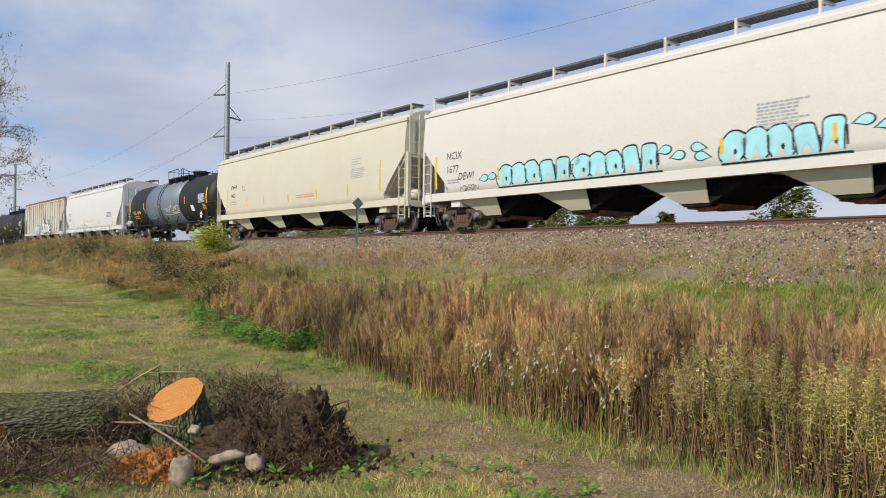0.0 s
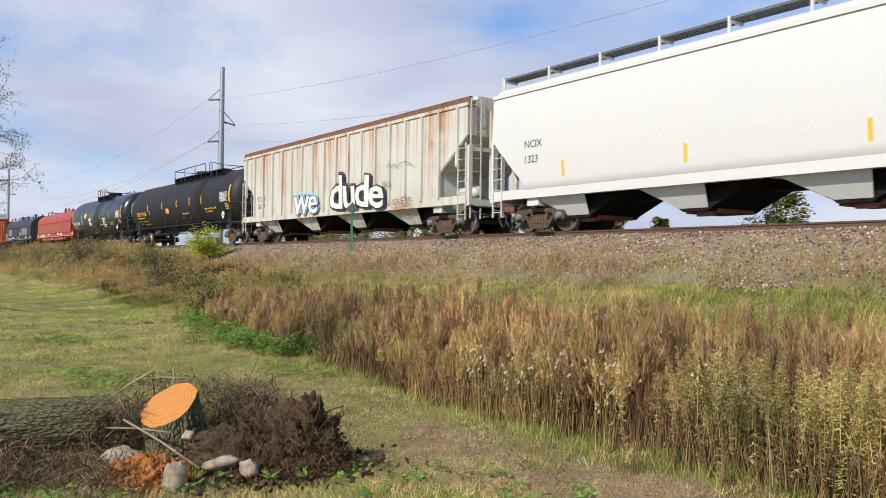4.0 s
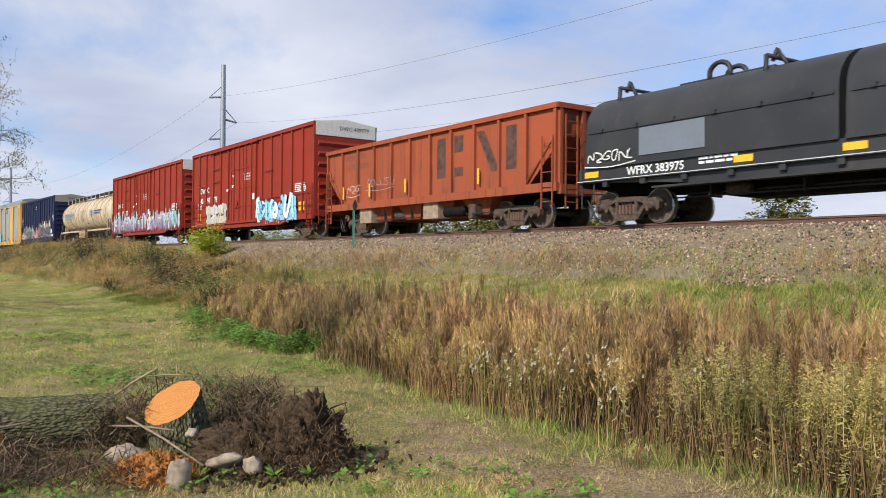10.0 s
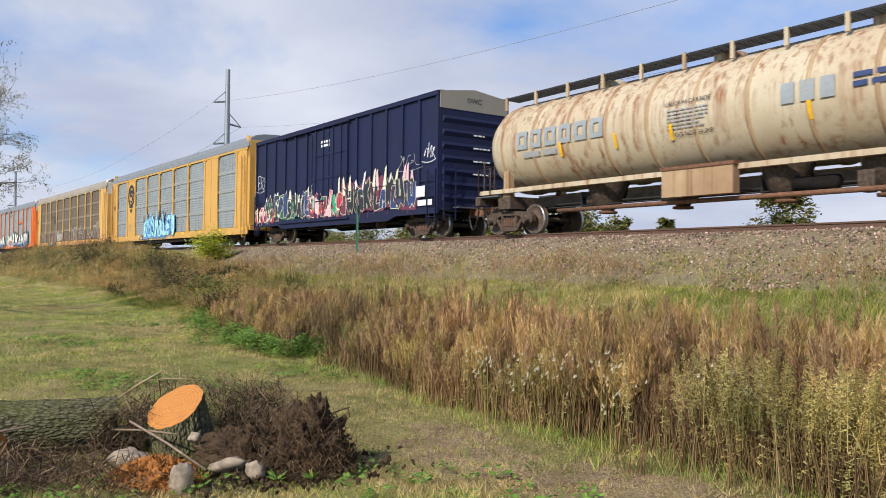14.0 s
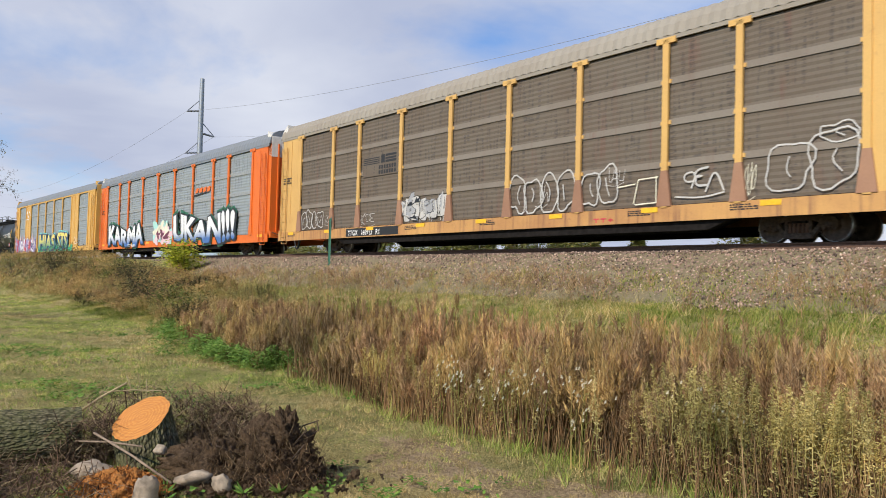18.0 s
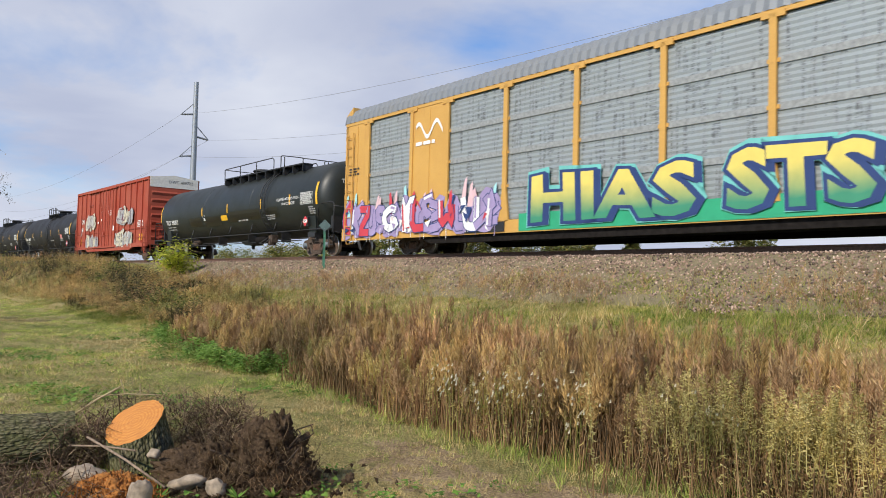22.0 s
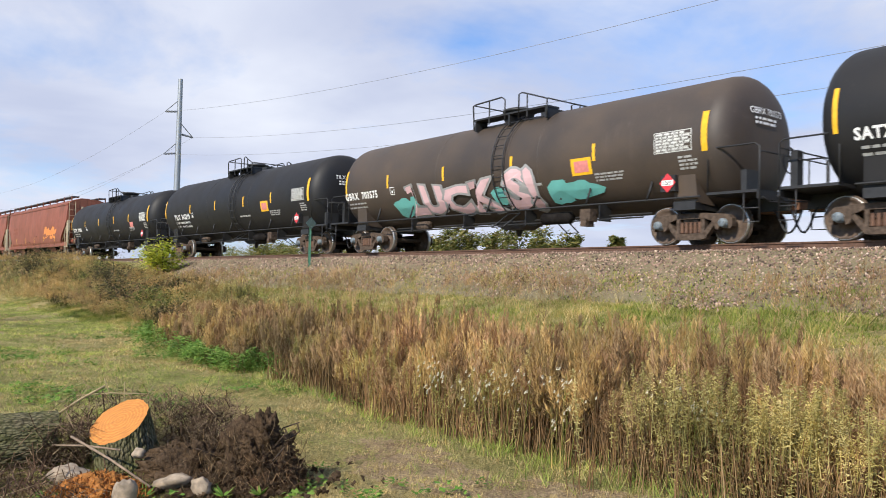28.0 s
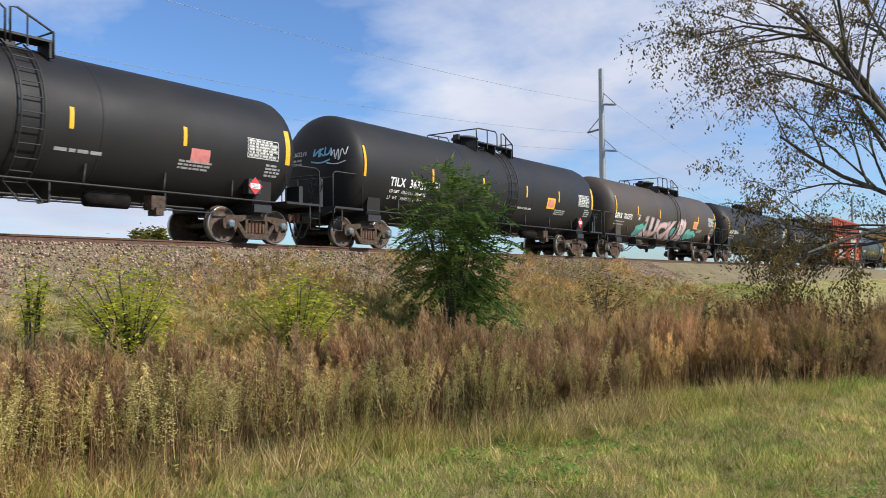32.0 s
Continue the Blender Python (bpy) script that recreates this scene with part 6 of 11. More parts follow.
# ---------------------------------------------------------------- the train, from its forward end back
def build_train():
    # white hopper with pale blue bubble letters
    c, sd, h = covered_hopper(462.3, "white covered hopper with pale blue bubble graffiti", M_WHITE, 18.9, 4.22, bay_skin=M_CREAM, bays=4)
    letters("NCIX", -7.95, 2.33, 0.36, sd, 0.006, M_BLACK_INK, c, "car_code")
    letters("1677", -7.95, 1.88, 0.36, sd, 0.006, M_BLACK_INK, c, "car_number")
    bar(fine_print(3.9, 2.45, 1.25, 8, 0.045, 4) + fine_print(-7.9, 1.62, 0.9, 2, 0.05, 3), sd, 0.006, SPRAY["grey"], c, "fine_print")
    lab = "pale blue bubble letters edged in black"
    bubble_word(-5.15, -1.95, 1.02, 1.95, 5, sd, c, 3, label=lab)
    bubble_word(-1.8, 1.15, 1.02, 1.95, 5, sd, c, 4, label=lab)
    bubble_word(3.0, 5.95, 1.02, 1.98, 5, sd, c, 5, label=lab)
    for x, z, q in ((-5.5, 1.62, 1), (-1.75, 1.75, 1), (1.35, 1.75, 1), (1.75, 1.58, 1), (2.35, 1.72, -1), (2.45, 1.5, -1), (6.3, 1.85, 1), (6.75, 1.72, 1), (-5.9, 1.6, 1)):
        drop(x, z, 0.19, sd, c, q)
    for x in (-5.2, 2.95, 5.65):
        bar([(x, x + 0.09, 1.5, 1.85)], sd, 0.018, M_YEL_TAPE, c)
    bar([(-8.62, -8.52, 1.4, 2.5)], sd, 0.006, M_YEL_TAPE, c, steps=6)
    letters("DEW!", -7.3, 1.62, 0.34, sd, 0.008, SPRAY["black"], c, "graffiti", "black scrawled tag", 0.0, 0.3)
    scrawl(-7.2, -6.2, 1.22, 1.45, "black", sd, c, 3, 0.03)
    # cream hopper
    c, sd, h = covered_hopper(442.0, "cream covered hopper with yellow reflective strips", M_CREAM, 19.4, 4.32, bays=4)
    letters("SNHX", -7.5, 2.55, 0.34, sd, 0.006, M_BLACK_INK, c, "car_code")
    letters("1403", -7.48, 2.10, 0.34, sd, 0.006, M_BLACK_INK, c, "car_number")
    bar(fine_print(-7.5, 1.85, 0.9, 2, 0.045, 4, 2.6), sd, 0.006, SPRAY["grey"], c, "fine_print")
    bar(fine_print(5.7, 2.95, 0.8, 3, 0.035, 5, 3.0) + fine_print(5.7, 2.55, 1.2, 6, 0.032, 6, 2.2), sd, 0.006, SPRAY["grey"], c, "fine_print")
    bar([(-5.85, -5.55, 2.4, 2.42), (-5.85, -5.55, 2.64, 2.66), (-5.85, -5.83, 2.4, 2.66), (-5.57, -5.55, 2.4, 2.66)], sd, 0.006, M_BLACK_INK, c, "plate_mark")
    for x, z0, z1 in ((-8.0, 1.6, 2.6), (-5.3, 1.55, 1.95), (-3.15, 1.55, 1.95), (-0.35, 1.55, 1.95), (2.55, 1.55, 1.98), (5.35, 1.55, 2.0), (7.9, 1.55, 2.75)):
        bar([(x, x + 0.1, z0, z1)], sd, 0.006, M_YEL_TAPE, c, steps=6)
    bar([(0.6, 2.4, 1.68, 1.72), (0.6, 2.4, 1.78, 1.81)], sd, 0.006, SPRAY["orange"], c, "sill_stripe")
    # black tank with a grey band
    c, sd, e = tank_car(422.9, "black tank car with a broad grey band and scrawled graffiti", M_BLACK, 14.2, ladder=-0.78, dome=2.4, rail_a=(-0.5, 1.5), rail_b=(2.0, 3.4))
    part("grey_band", Shape().spin([(-4.0, 1.583), (-4.0, 1.588), (2.95, 1.588), (2.95, 1.583)], "x", (0, 0, 2.43), 48), M_BAND_GREY, c, "grey painted band round the tank")
    tank_marks(c, sd, e, "UTLX 646465", M_YEL_INK, placard="white", sheet=None, size=0.30, code_x=-7.25, marks=(-4.55, -1.95, 1.35, 4.0))
    scrawl(0.0, 2.9, 1.75, 2.2, "white", round_side(2.43, 1.595), c, 5, 0.05, "white scrawled tag")
    scrawl(-3.6, -2.3, 1.6, 2.1, "sky", sd, c, 6, 0.07, "blue scrawled tag")
    bar([(5.0, 5.5, 1.7, 2.05)], sd, 0.006, M_WHITE_INK, c, "notice")
    # clean white hopper
    c, sd, h = covered_hopper(403.2, "clean white covered hopper car", M_WHITE_CLEAN, 18.8, 4.4, bays=4)
    letters("NCIX", -h + 1.6, 2.45, 0.32, sd, 0.006, M_BLACK_INK, c, "car_code")
    letters("1323", -h + 1.6, 2.0, 0.32, sd, 0.006, M_BLACK_INK, c, "car_number")
    bar(fine_print(5.2, 2.3, 1.6, 4, 0.06, 3), sd, 0.006, M_BAND_GREY, c, "fine_print")
    for x in (-h + 3.2, -2.0, 2.4, 6.8):
        bar([(x, x + 0.1, 1.5, 1.95)], sd, 0.006, M_YEL_TAPE, c)
    # pale ribbed hopper with rust streaks
    c, sd, h = covered_hopper(383.0, "pale grey ribbed hopper streaked with rust and graffiti", M_PALE, 19.0, 4.45, ribbed=True, bays=4, bay_skin=M_PALE, boards=False)
    out = flat_side(1.575)
    letters("IC RX", -7.6, 1.95, 0.36, sd, 0.008, M_BLACK_INK, c, "car_code")
    letters("122759", -7.6, 1.62, 0.30, sd, 0.008, M_BLACK_INK, c, "car_number")
    tag_letters("we", -3.4, 1.12, 1.60, out, c, "chalk_white", "black", "sky", 0.030, 0.1, 1.34, 0.88, "white letters edged in black with a blue halo", warp=0.05, grow=3.0)
    tag_letters("dude", 0.05, 1.18, 1.80, out, c, "chalk_white", "black", "maroon", 0.042, 0.0, 1.36, 0.88, "large white letters edged in black and dark red", warp=0.05, shadow="black", grow=2.4)
    letters("2013", 4.3, 1.85, 0.3, out, 0.012, SPRAY["black"], c, "graffiti")
    stroke_mark("graffiti_line", [(rounded([(4.6, 2.55), (4.8, 2.75), (4.95, 2.5), (5.1, 2.72), (5.3, 2.52), (5.6, 2.7), (6.1, 2.66), (6.4, 2.5)], 2), 0.02, 0.01)], out, SPRAY["black"], c, "thin black scrawled line")
    scrawl(5.0, 6.3, 1.15, 1.42, "black", out, c, 9, 0.035, "small black scrawled tag")
    scrawl(5.05, 6.35, 1.10, 1.36, "orange", out, c, 8, 0.04)
    # long ammonia tank
    c, sd, e = tank_car(362.9, "long black ammonia tank car with yellow lettering", M_BLACK, 16.6, 1.62, 2.53, 1.36, (-1.3, 4.1), (4.75, 6.7), 4.3, 0.9)
    tank_marks(c, sd, e, "UTLX 971254", M_YEL_INK, zc=2.53, r=1.62, placard="white", sheet="plain", size=0.34, marks=(-5.3, -2.3, 0.5, 2.8, 4.8), code_x=-7.88, lines=("", "LD LMT  154600 LB  70 100 KG", "LT  WT   131400 LB  59 600 KG"))
    bar(fine_print(-7.8, 1.84, 1.5, 1, 0.07, 3), sd, 0.006, M_YEL_INK, c, "fine_print")
    letters("AMMONIA, ANHYDROUS, LIQUEFIED", 5.15, 1.92, 0.118, sd, 0.006, M_YEL_INK, c, "contents_line", "", 0.003, 0, 0.92)
    letters("INHALATION HAZARD", 5.15, 1.76, 0.118, sd, 0.006, M_YEL_INK, c, "contents_line", "", 0.003, 0, 0.92)
    scrawl(0.9, 1.5, 1.45, 1.75, "grey", sd, c, 4, 0.03)
    # glossy tank
    c, sd, e = tank_car(343.5, "glossy black tank car with a yellow notice", M_BLACK_GLOSS, 13.6, 1.64, 2.47)
    tank_marks(c, sd, e, "TCLX 290137", zc=2.47, r=1.64, placard="pink", sheet=None, size=0.36, code_x=-7.1, marks=(-4.2, -1.35, 1.6, 4.2))
    bar([(-3.2, -2.5, 2.45, 2.82)], sd, 0.006, M_YEL_TAPE, c, "warning_sheet", "yellow warning sheet")
    bar(fine_print(-1.9, 2.3, 0.95, 5, 0.07, 8) + fine_print(2.4, 2.2, 0.8, 6, 0.07, 2), sd, 0.006, M_WHITE_INK, c, "fine_print")
    # red coil car
    c, sd, h, _ = coil_car(328.1, "red coil car with arched hoods", M_RED_COIL, 15.3, hoods=((-7.45, 6.75, (-5.0, 2.2), -0.6),))
    low = flat_side(1.465)
    bar([(-6.1, -5.12, 1.20, 1.52)], low, 0.004, M_STENCIL, c, "code_panel", "white painted panel behind the code")
    letters("ITFX", -6.03, 1.25, 0.33, low, 0.008, M_BLACK_INK, c, "car_code", "", 0.004, 0, 1.1)
    letters("805008", -5.08, 1.25, 0.33, low, 0.008, M_WHITE_INK, c, "car_number", "", 0.007, 0, 1.1)
    letters("LD LMT", -3.3, 1.40, 0.11, low, 0.006, M_WHITE_INK, c, "load_limit", "", 0.003)
    letters("LT  WT", -3.3, 1.24, 0.11, low, 0.006, M_WHITE_INK, c, "load_limit", "", 0.003)
    bar(fine_print(-2.65, 1.41, 0.7, 1, 0.07, 2) + fine_print(-2.65, 1.25, 0.6, 1, 0.07, 4) + fine_print(1.2, 1.4, 1.0, 2, 0.05, 3) + fine_print(2.6, 1.44, 0.8, 4, 0.04, 5), low, 0.006, M_WHITE_INK, c, "fine_print")
    for x in (-h + 0.1, -h + 2.9, -1.2, 2.2, h - 0.7):
        bar([(x, x + 0.55, 0.93, 1.07) if -h + 1 < x < h - 1 else (x, x + 0.55, 1.22, 1.46)], flat_side(1.468), 0.006, M_YEL_TAPE, c)
    # black coil car
    c, sd, h, _ = coil_car(310.2, "black coil car with grey paint patches and tags", M_COIL_BLACK, 14.9, 3.55, True, ((-7.2, -0.08, (-6.3, -1.9), -3.75), (0.08, 6.95, (0.9, 5.4), 3.4)))
    bar([(-5.3, -3.3, 1.7, 2.4), (2.2, 5.0, 1.62, 2.4)], flat_side(1.51), 0.008, M_BAND_GREY, c, "paint_patch", "grey touched-up paint")
    letters("WFRX 383975", -5.75, 1.24, 0.30, low, 0.008, M_WHITE_INK, c, "car_code", "", 0.005)
    bar(fine_print(-3.5, 1.42, 1.2, 2, 0.06, 2) + fine_print(3.8, 1.44, 0.8, 4, 0.04, 3), low, 0.006, M_WHITE_INK, c, "fine_print")
    scrawl(-7.1, -5.4, 1.60, 1.95, "chalk_white", flat_side(1.53), c, 3, 0.06, "white scrawled tag")
    scrawl(1.05, 2.1, 1.66, 1.98, "chalk_white", flat_side(1.53), c, 19, 0.045, "white scrawled tag")
    for x in (-h + 0.2, -h + 4.9, 0.0, h - 1.2):
        bar([(x, x + 0.5, 1.26, 1.42)], low, 0.008, M_YEL_TAPE, c)
    # ore hopper
    c, sd, h = ore_hopper(294.85, "rusty red open-top ore hopper with faded lettering", M_CN_RED)
    out = flat_side(1.575)
    bar([(1.0, 1.5, 1.8, 3.15), (2.0, 2.5, 2.6, 3.15), (2.0, 2.5, 1.8, 2.1), (4.7, 5.2, 1.8, 3.15)], sd, 0.006, M_CN_DARK, c, "faded_emblem", "faded dark company emblem")
    mark("faded_emblem", [(3.2, 3.15), (3.6, 3.15), (4.4, 1.8), (4.0, 1.8)], [(0, 1, 2, 3)], sd, 0.008, M_CN_DARK, c)
    bar(fine_print(-h + 1.6, 3.0, 1.8, 2, 0.22, 3), sd, 0.006, M_CN_FADED, c, "faded_name", "faded lettering")
    for x in (-h + 1.5, -h + 3.6, -0.9, 3.4):
        bar([(x, x + 0.1, 1.45, 1.95)], out, 0.006, M_YEL_TAPE, c)
    scrawl(-h + 1.9, -h + 2.9, 1.6, 2.0, "cream", out, c, 3, 0.03)
    scrawl(-3.6, -1.6, 1.75, 2.15, "grey", out, c, 12, 0.025)
    # red boxcars
    c, sd, h = boxcar(278.8, "red boxcar with a blue graffiti piece", M_RED_BOX, 15.7, panel_text="DWC 409779")
    box_marks(c, sd, h, "DW C", "40  97   79")
    pr = flat_side(1.585)
    wild_tag(-5.4, -2.3, 1.42, 2.0, ("old_cream", "pale", "old_cream"), pr, c, 5, label="faded cream sprayed letters", edge="chalk", dense=1.0)
    wild_tag(-5.3, -2.4, 0.84, 1.5, ("old_cream", "chalk", "old_cream"), pr, c, 6, label="faded cream sprayed letters", edge="grey", dense=1.0)
    wild_tag(1.65, 6.1, 0.82, 2.05, ("sky", "navy", "cyan", "white", "sky"), pr, c, 9, label="light and dark blue sprayed lettering", dense=1.2)
    c, sd, h = boxcar(261.15, "red boxcar with a long lilac and teal graffiti piece", M_RED_BOX, 15.75, panel_text="DWC 40")
    box_marks(c, sd, h, "DW C", "40  37   55")
    bar([(-h + 0.1, h - 0.15, 0.80, 1.22)], flat_side(1.58), 0.002, SPRAY["maroon_fade"], c, "graffiti_base", "violet sprayed band")
    wild_tag(-h + 0.1, -0.6, 0.84, 2.1, ("lilac_fade", "pale", "lilac_fade", "teal_fade", "lilac_fade", "teal_fade", "lilac", "black", "lilac_fade"), pr, c, 21, label="lilac, teal and white sprayed lettering", peaks=("teal", "mint"), dense=1.25)
    wild_tag(-0.4, h - 0.2, 0.84, 2.05, ("pale", "lilac_fade", "teal_fade", "pale", "lilac", "lilac_fade", "black", "lilac_fade"), pr, c, 23, label="white and lilac sprayed lettering", peaks=("teal", "mint", "lilac"), dense=1.25)
    for x, z in ((-6.7, 1.35), (-5.0, 1.30), (-3.9, 1.45), (0.9, 1.5), (2.2, 1.62), (3.6, 1.55), (5.2, 1.4)):
        mark("graffiti_shine", [(x, z), (x + 0.5, z + 0.05), (x + 0.46, z + 0.17), (x + 0.02, z + 0.13)], [(0, 1, 2, 3)], pr, 0.05, SPRAY["yellow"], c)
    # carbide tank hopper
    c, sd, e = carbide_car(243.2, "cream banded carbide tank car stained with rust", M_PROCOR)
    for i in range(6):      # block shapes in the maker's faded blue
        x = -e + 1.75 + 0.62 * i
        bar([(x, x + 0.14, 2.52, 3.06), (x + 0.14, x + 0.48, 2.92, 3.06), (x + 0.34, x + 0.48, 2.66, 2.92), (x + 0.14, x + 0.48, 2.52, 2.66)], sd, 0.006, SPRAY["faded_blue"], c, "faded_name", "faded blue maker's lettering")
    bar(fine_print(-e + 2.0, 2.26, 1.9, 1, 0.17, 8), sd, 0.006, SPRAY["grey"], c, "fine_print")
    letters("CALCIUM CARBIDE", -0.9, 2.98, 0.16, sd, 0.006, M_BLACK_INK, c, "contents_line")
    letters("DO NOT HUMP", -0.6, 2.2, 0.16, sd, 0.006, M_BLACK_INK, c, "notice")
    bar(fine_print(-0.8, 2.84, 1.2, 6, 0.04, 3, 2.2), sd, 0.006, SPRAY["grey"], c, "fine_print")
    bar([(2.3 + i * 0.45, 2.62 + i * 0.45, 2.55, 3.0) for i in range(3)], sd, 0.006, SPRAY["faded_blue"], c, "faded_emblem", "pale blue company emblem")
    bar(fine_print(3.9, 2.85, 2.4, 2, 0.11, 5), sd, 0.006, M_NAVY_INK, c, "company_name", "dark blue company lettering")
    for x in (-e + 3.6, -2.6, -0.75, 2.9, e - 1.6):
        bar([(x, x + 0.1, 2.15, 2.55)], sd, 0.008, M_YEL_TAPE, c)
    # blue boxcar
    c, sd, h = boxcar(224.6, "dark blue boxcar with white and green graffiti", M_BLUE_BOX, 16.0, panel=M_ROOF_DUST, panel_text="DWC")
    bar(fine_print(-0.8, 4.2, 0.8, 2, 0.1, 5), sd, 0.08, M_WHITE_INK, c, "fine_print")
    wild_tag(-h + 0.1, -h + 2.4, 0.95, 1.75, ("red", "pink", "cream"), pr, c, 34, edge="maroon", label="pink and red sprayed letters", dense=1.3)
    wild_tag(-h + 1.2, -1.5, 1.0, 2.25, ("black", "navy", "black", "dark_green", "cream"), pr, c, 33, edge="cream", label="black sprayed lettering edged in cream and green", peaks=("cream", "white"), dense=1.5)
    wild_tag(-2.2, 1.5, 0.98, 2.2, ("green", "red", "pink", "green", "maroon"), flat_side(1.60), c, 35, label="green and red sprayed lettering", edge="cream", dense=1.3)
    wild_tag(0.9, h - 1.35, 1.0, 2.45, ("black", "navy", "black", "maroon", "cream"), pr, c, 36, edge="cream", label="black sprayed lettering edged in cream", peaks=("cream", "pink", "white"), dense=1.5)
    scrawl(-h + 0.3, -h + 1.2, 2.6, 3.4, "white", pr, c, 37, 0.04, "white scrawled tag")
    scrawl(h - 2.6, h - 0.9, 2.5, 3.1, "grey", pr, c, 38, 0.035, "grey scrawled tag")
    scrawl(h - 0.85, h - 0.1, 2.7, 3.3, "white", pr, c, 39, 0.05, "white scrawled tag")
    bar([(h - 1.2, h - 0.3, 1.1, 1.3), (h - 1.3, h - 0.75, 1.4, 1.8)], pr, 0.01, M_WHITE_INK, c, "stencil")
    # four auto racks
    c, sd, h, xs = auto_rack(202.1, "yellow auto rack with grey perforated panels and a round emblem", M_YELLOW, M_RACK_GREY, M_ROOF_GREY, 26.9, solid=(2, 8), end_tip=M_YELLOW)
    x = (xs[1] + xs[2]) / 2
    ring = [(x + r * math.cos(2 * math.pi * i / 36), 3.8 + 1.05 * r * math.sin(2 * math.pi * i / 36)) for r in (0.56, 0.78) for i in range(36)]
    mark("round_emblem", ring, [(i, (i + 1) % 36, 36 + (i + 1) % 36, 36 + i) for i in range(36)], sd, 0.005, M_BLACK_INK, c, "round black company emblem")
    mark("emblem_shield", [(x - 0.36, 3.86), (x + 0.36, 3.86), (x + 0.34, 3.5), (x, 3.25), (x - 0.34, 3.5)], [(0, 1, 2, 3, 4)], sd, 0.006, M_BLACK_INK, c)
    patches(x - 0.36, x + 0.36, 3.86, 4.3, ("black",), sd, c, 3, "emblem_figure", "", 2, 0.3)
    bar([(x - 0.2, x + 0.2, 3.45, 3.72)], sd, 0.009, M_YELLOW, c, "emblem_detail")
    bar([(x - 0.45, x + 0.45, 2.96, 3.1)], sd, 0.009, M_BLACK_INK, c, "emblem_ribbon")
    bar([(x - 0.26, x - 0.04, 2.62, 2.84), (x + 0.04, x + 0.26, 2.62, 2.84)], sd, 0.005, M_BLACK_INK, c, "company_initials", "black company initials")
    wild_tag(-4.7, 1.9, 0.6, 2.15, ("cyan", "sky", "cyan", "navy", "blue"), flat_side(1.62), c, 41, label="blue and pale cyan sprayed lettering", edge="navy", peaks=("navy", "black", "sky"), dense=1.1)
    scrawl(xs[1] + 0.3, xs[2] - 0.4, 1.35, 1.95, "grey", sd, c, 4, 0.04)
    bar([(-5.95, -3.6, 0.56, 0.86)], sd, 0.005, M_BLACK_INK, c, "code_panel")
    letters("TTGX  697939", -5.85, 0.60, 0.27, sd, 0.009, M_WHITE_INK, c, "car_code", "", 0.004)
    rack_marks(c, sd, h)
    c, sd, h, xs = auto_rack(173.0, "brown-panelled auto rack with yellow posts and white tags", M_YELLOW_PALE, M_RACK_BROWN, M_ROOF_DUST, 27.7, frame_skin=M_SILL_RUSTY, rail_skin=M_ROOF_DUST)
    o = flat_side(1.545)
    bar([(-6.85, -4.4, 2.75, 3.6)], o, 0.004, M_RACK_BROWN, c, "emblem_panel")
    bar([(-6.8, -5.7, 3.20 + 0.07 * i, 3.235 + 0.07 * i) for i in range(4)] + [(-5.6, -5.35, 3.2, 3.5), (-5.3, -4.6, 3.2, 3.28), (-5.3, -4.6, 3.31, 3.38), (-5.3, -4.6, 3.42, 3.5)], o, 0.008, M_BLACK_INK, c, "company_emblem", "black company emblem")
    bar([(-5.75 + 0.17 * i, -5.63 + 0.17 * i, z, z + 0.14) for z in (2.98, 2.80) for i in range(7)], o, 0.008, M_BLACK_INK, c, "company_name", "black company lettering")
    bar([(-7.9, -4.3, 0.56, 0.86)], sd, 0.005, M_BLACK_INK, c, "code_panel")
    letters("TTGX   160913   R1", -7.75, 0.60, 0.27, sd, 0.009, M_WHITE_INK, c, "car_code", "", 0.004)
    o2 = flat_side(1.56)
    lab = "white sprayed outlines of rounded letters"
    outline_bubbles(-11.7, -9.8, 0.98, 1.75, 4, o2, c, 50, 0.035, lab)
    scrawl(-9.6, -9.15, 1.15, 1.5, "chalk", o2, c, 51, 0.03, "small white scrawled tag")
    scrawl(-6.9, -5.9, 0.98, 1.45, "chalk", o2, c, 52, 0.035, "small white scrawled tag")
    outline_bubbles(1.55, 4.1, 0.96, 2.15, 4, o2, c, 53, 0.042, lab)
    scrawl(2.7, 3.1, 1.2, 1.75, "chalk", o2, c, 54, 0.028, "small white scrawled tag")
    outline_bubbles(4.4, 5.6, 0.98, 2.1, 2, o2, c, 55, 0.042, lab)
    scrawl(5.3, 5.85, 1.6, 2.0, "chalk", o2, c, 56, 0.028, "small white scrawled tag")
    stroke_mark("graffiti_line", [([(5.6, 1.45), (6.2, 1.5)], 0.03, 0.008), ([(6.15, 1.0), (6.3, 1.6), (6.9, 1.62)], 0.03, 0.010), ([(6.85, 1.65), (6.85, 1.0), (6.2, 0.98)], 0.03, 0.013)], o2, SPRAY["cream"], c)
    scrawl(7.5, 8.75, 1.15, 1.75, "chalk", o2, c, 57, 0.075, "thick white sprayed tag")
    scrawl(9.2, 9.5, 1.0, 1.8, "cream", o2, c, 58, 0.025)
    outline_bubbles(9.8, 11.75, 1.0, 2.2, 2, o2, c, 59, 0.038, lab)
    outline_bubbles(11.0, 11.7, 1.95, 2.45, 1, o2, c, 60, 0.03)
    bar([(4.85, 5.05, 0.66, 0.69), (4.93, 4.97, 0.58, 0.67), (5.1, 5.3, 0.66, 0.69), (5.18, 5.22, 0.58, 0.67), (5.36, 5.52, 0.62, 0.65), (5.42, 5.46, 0.58, 0.69)], sd, 0.008, SPRAY["red"], c, "company_initials", "red company initials")
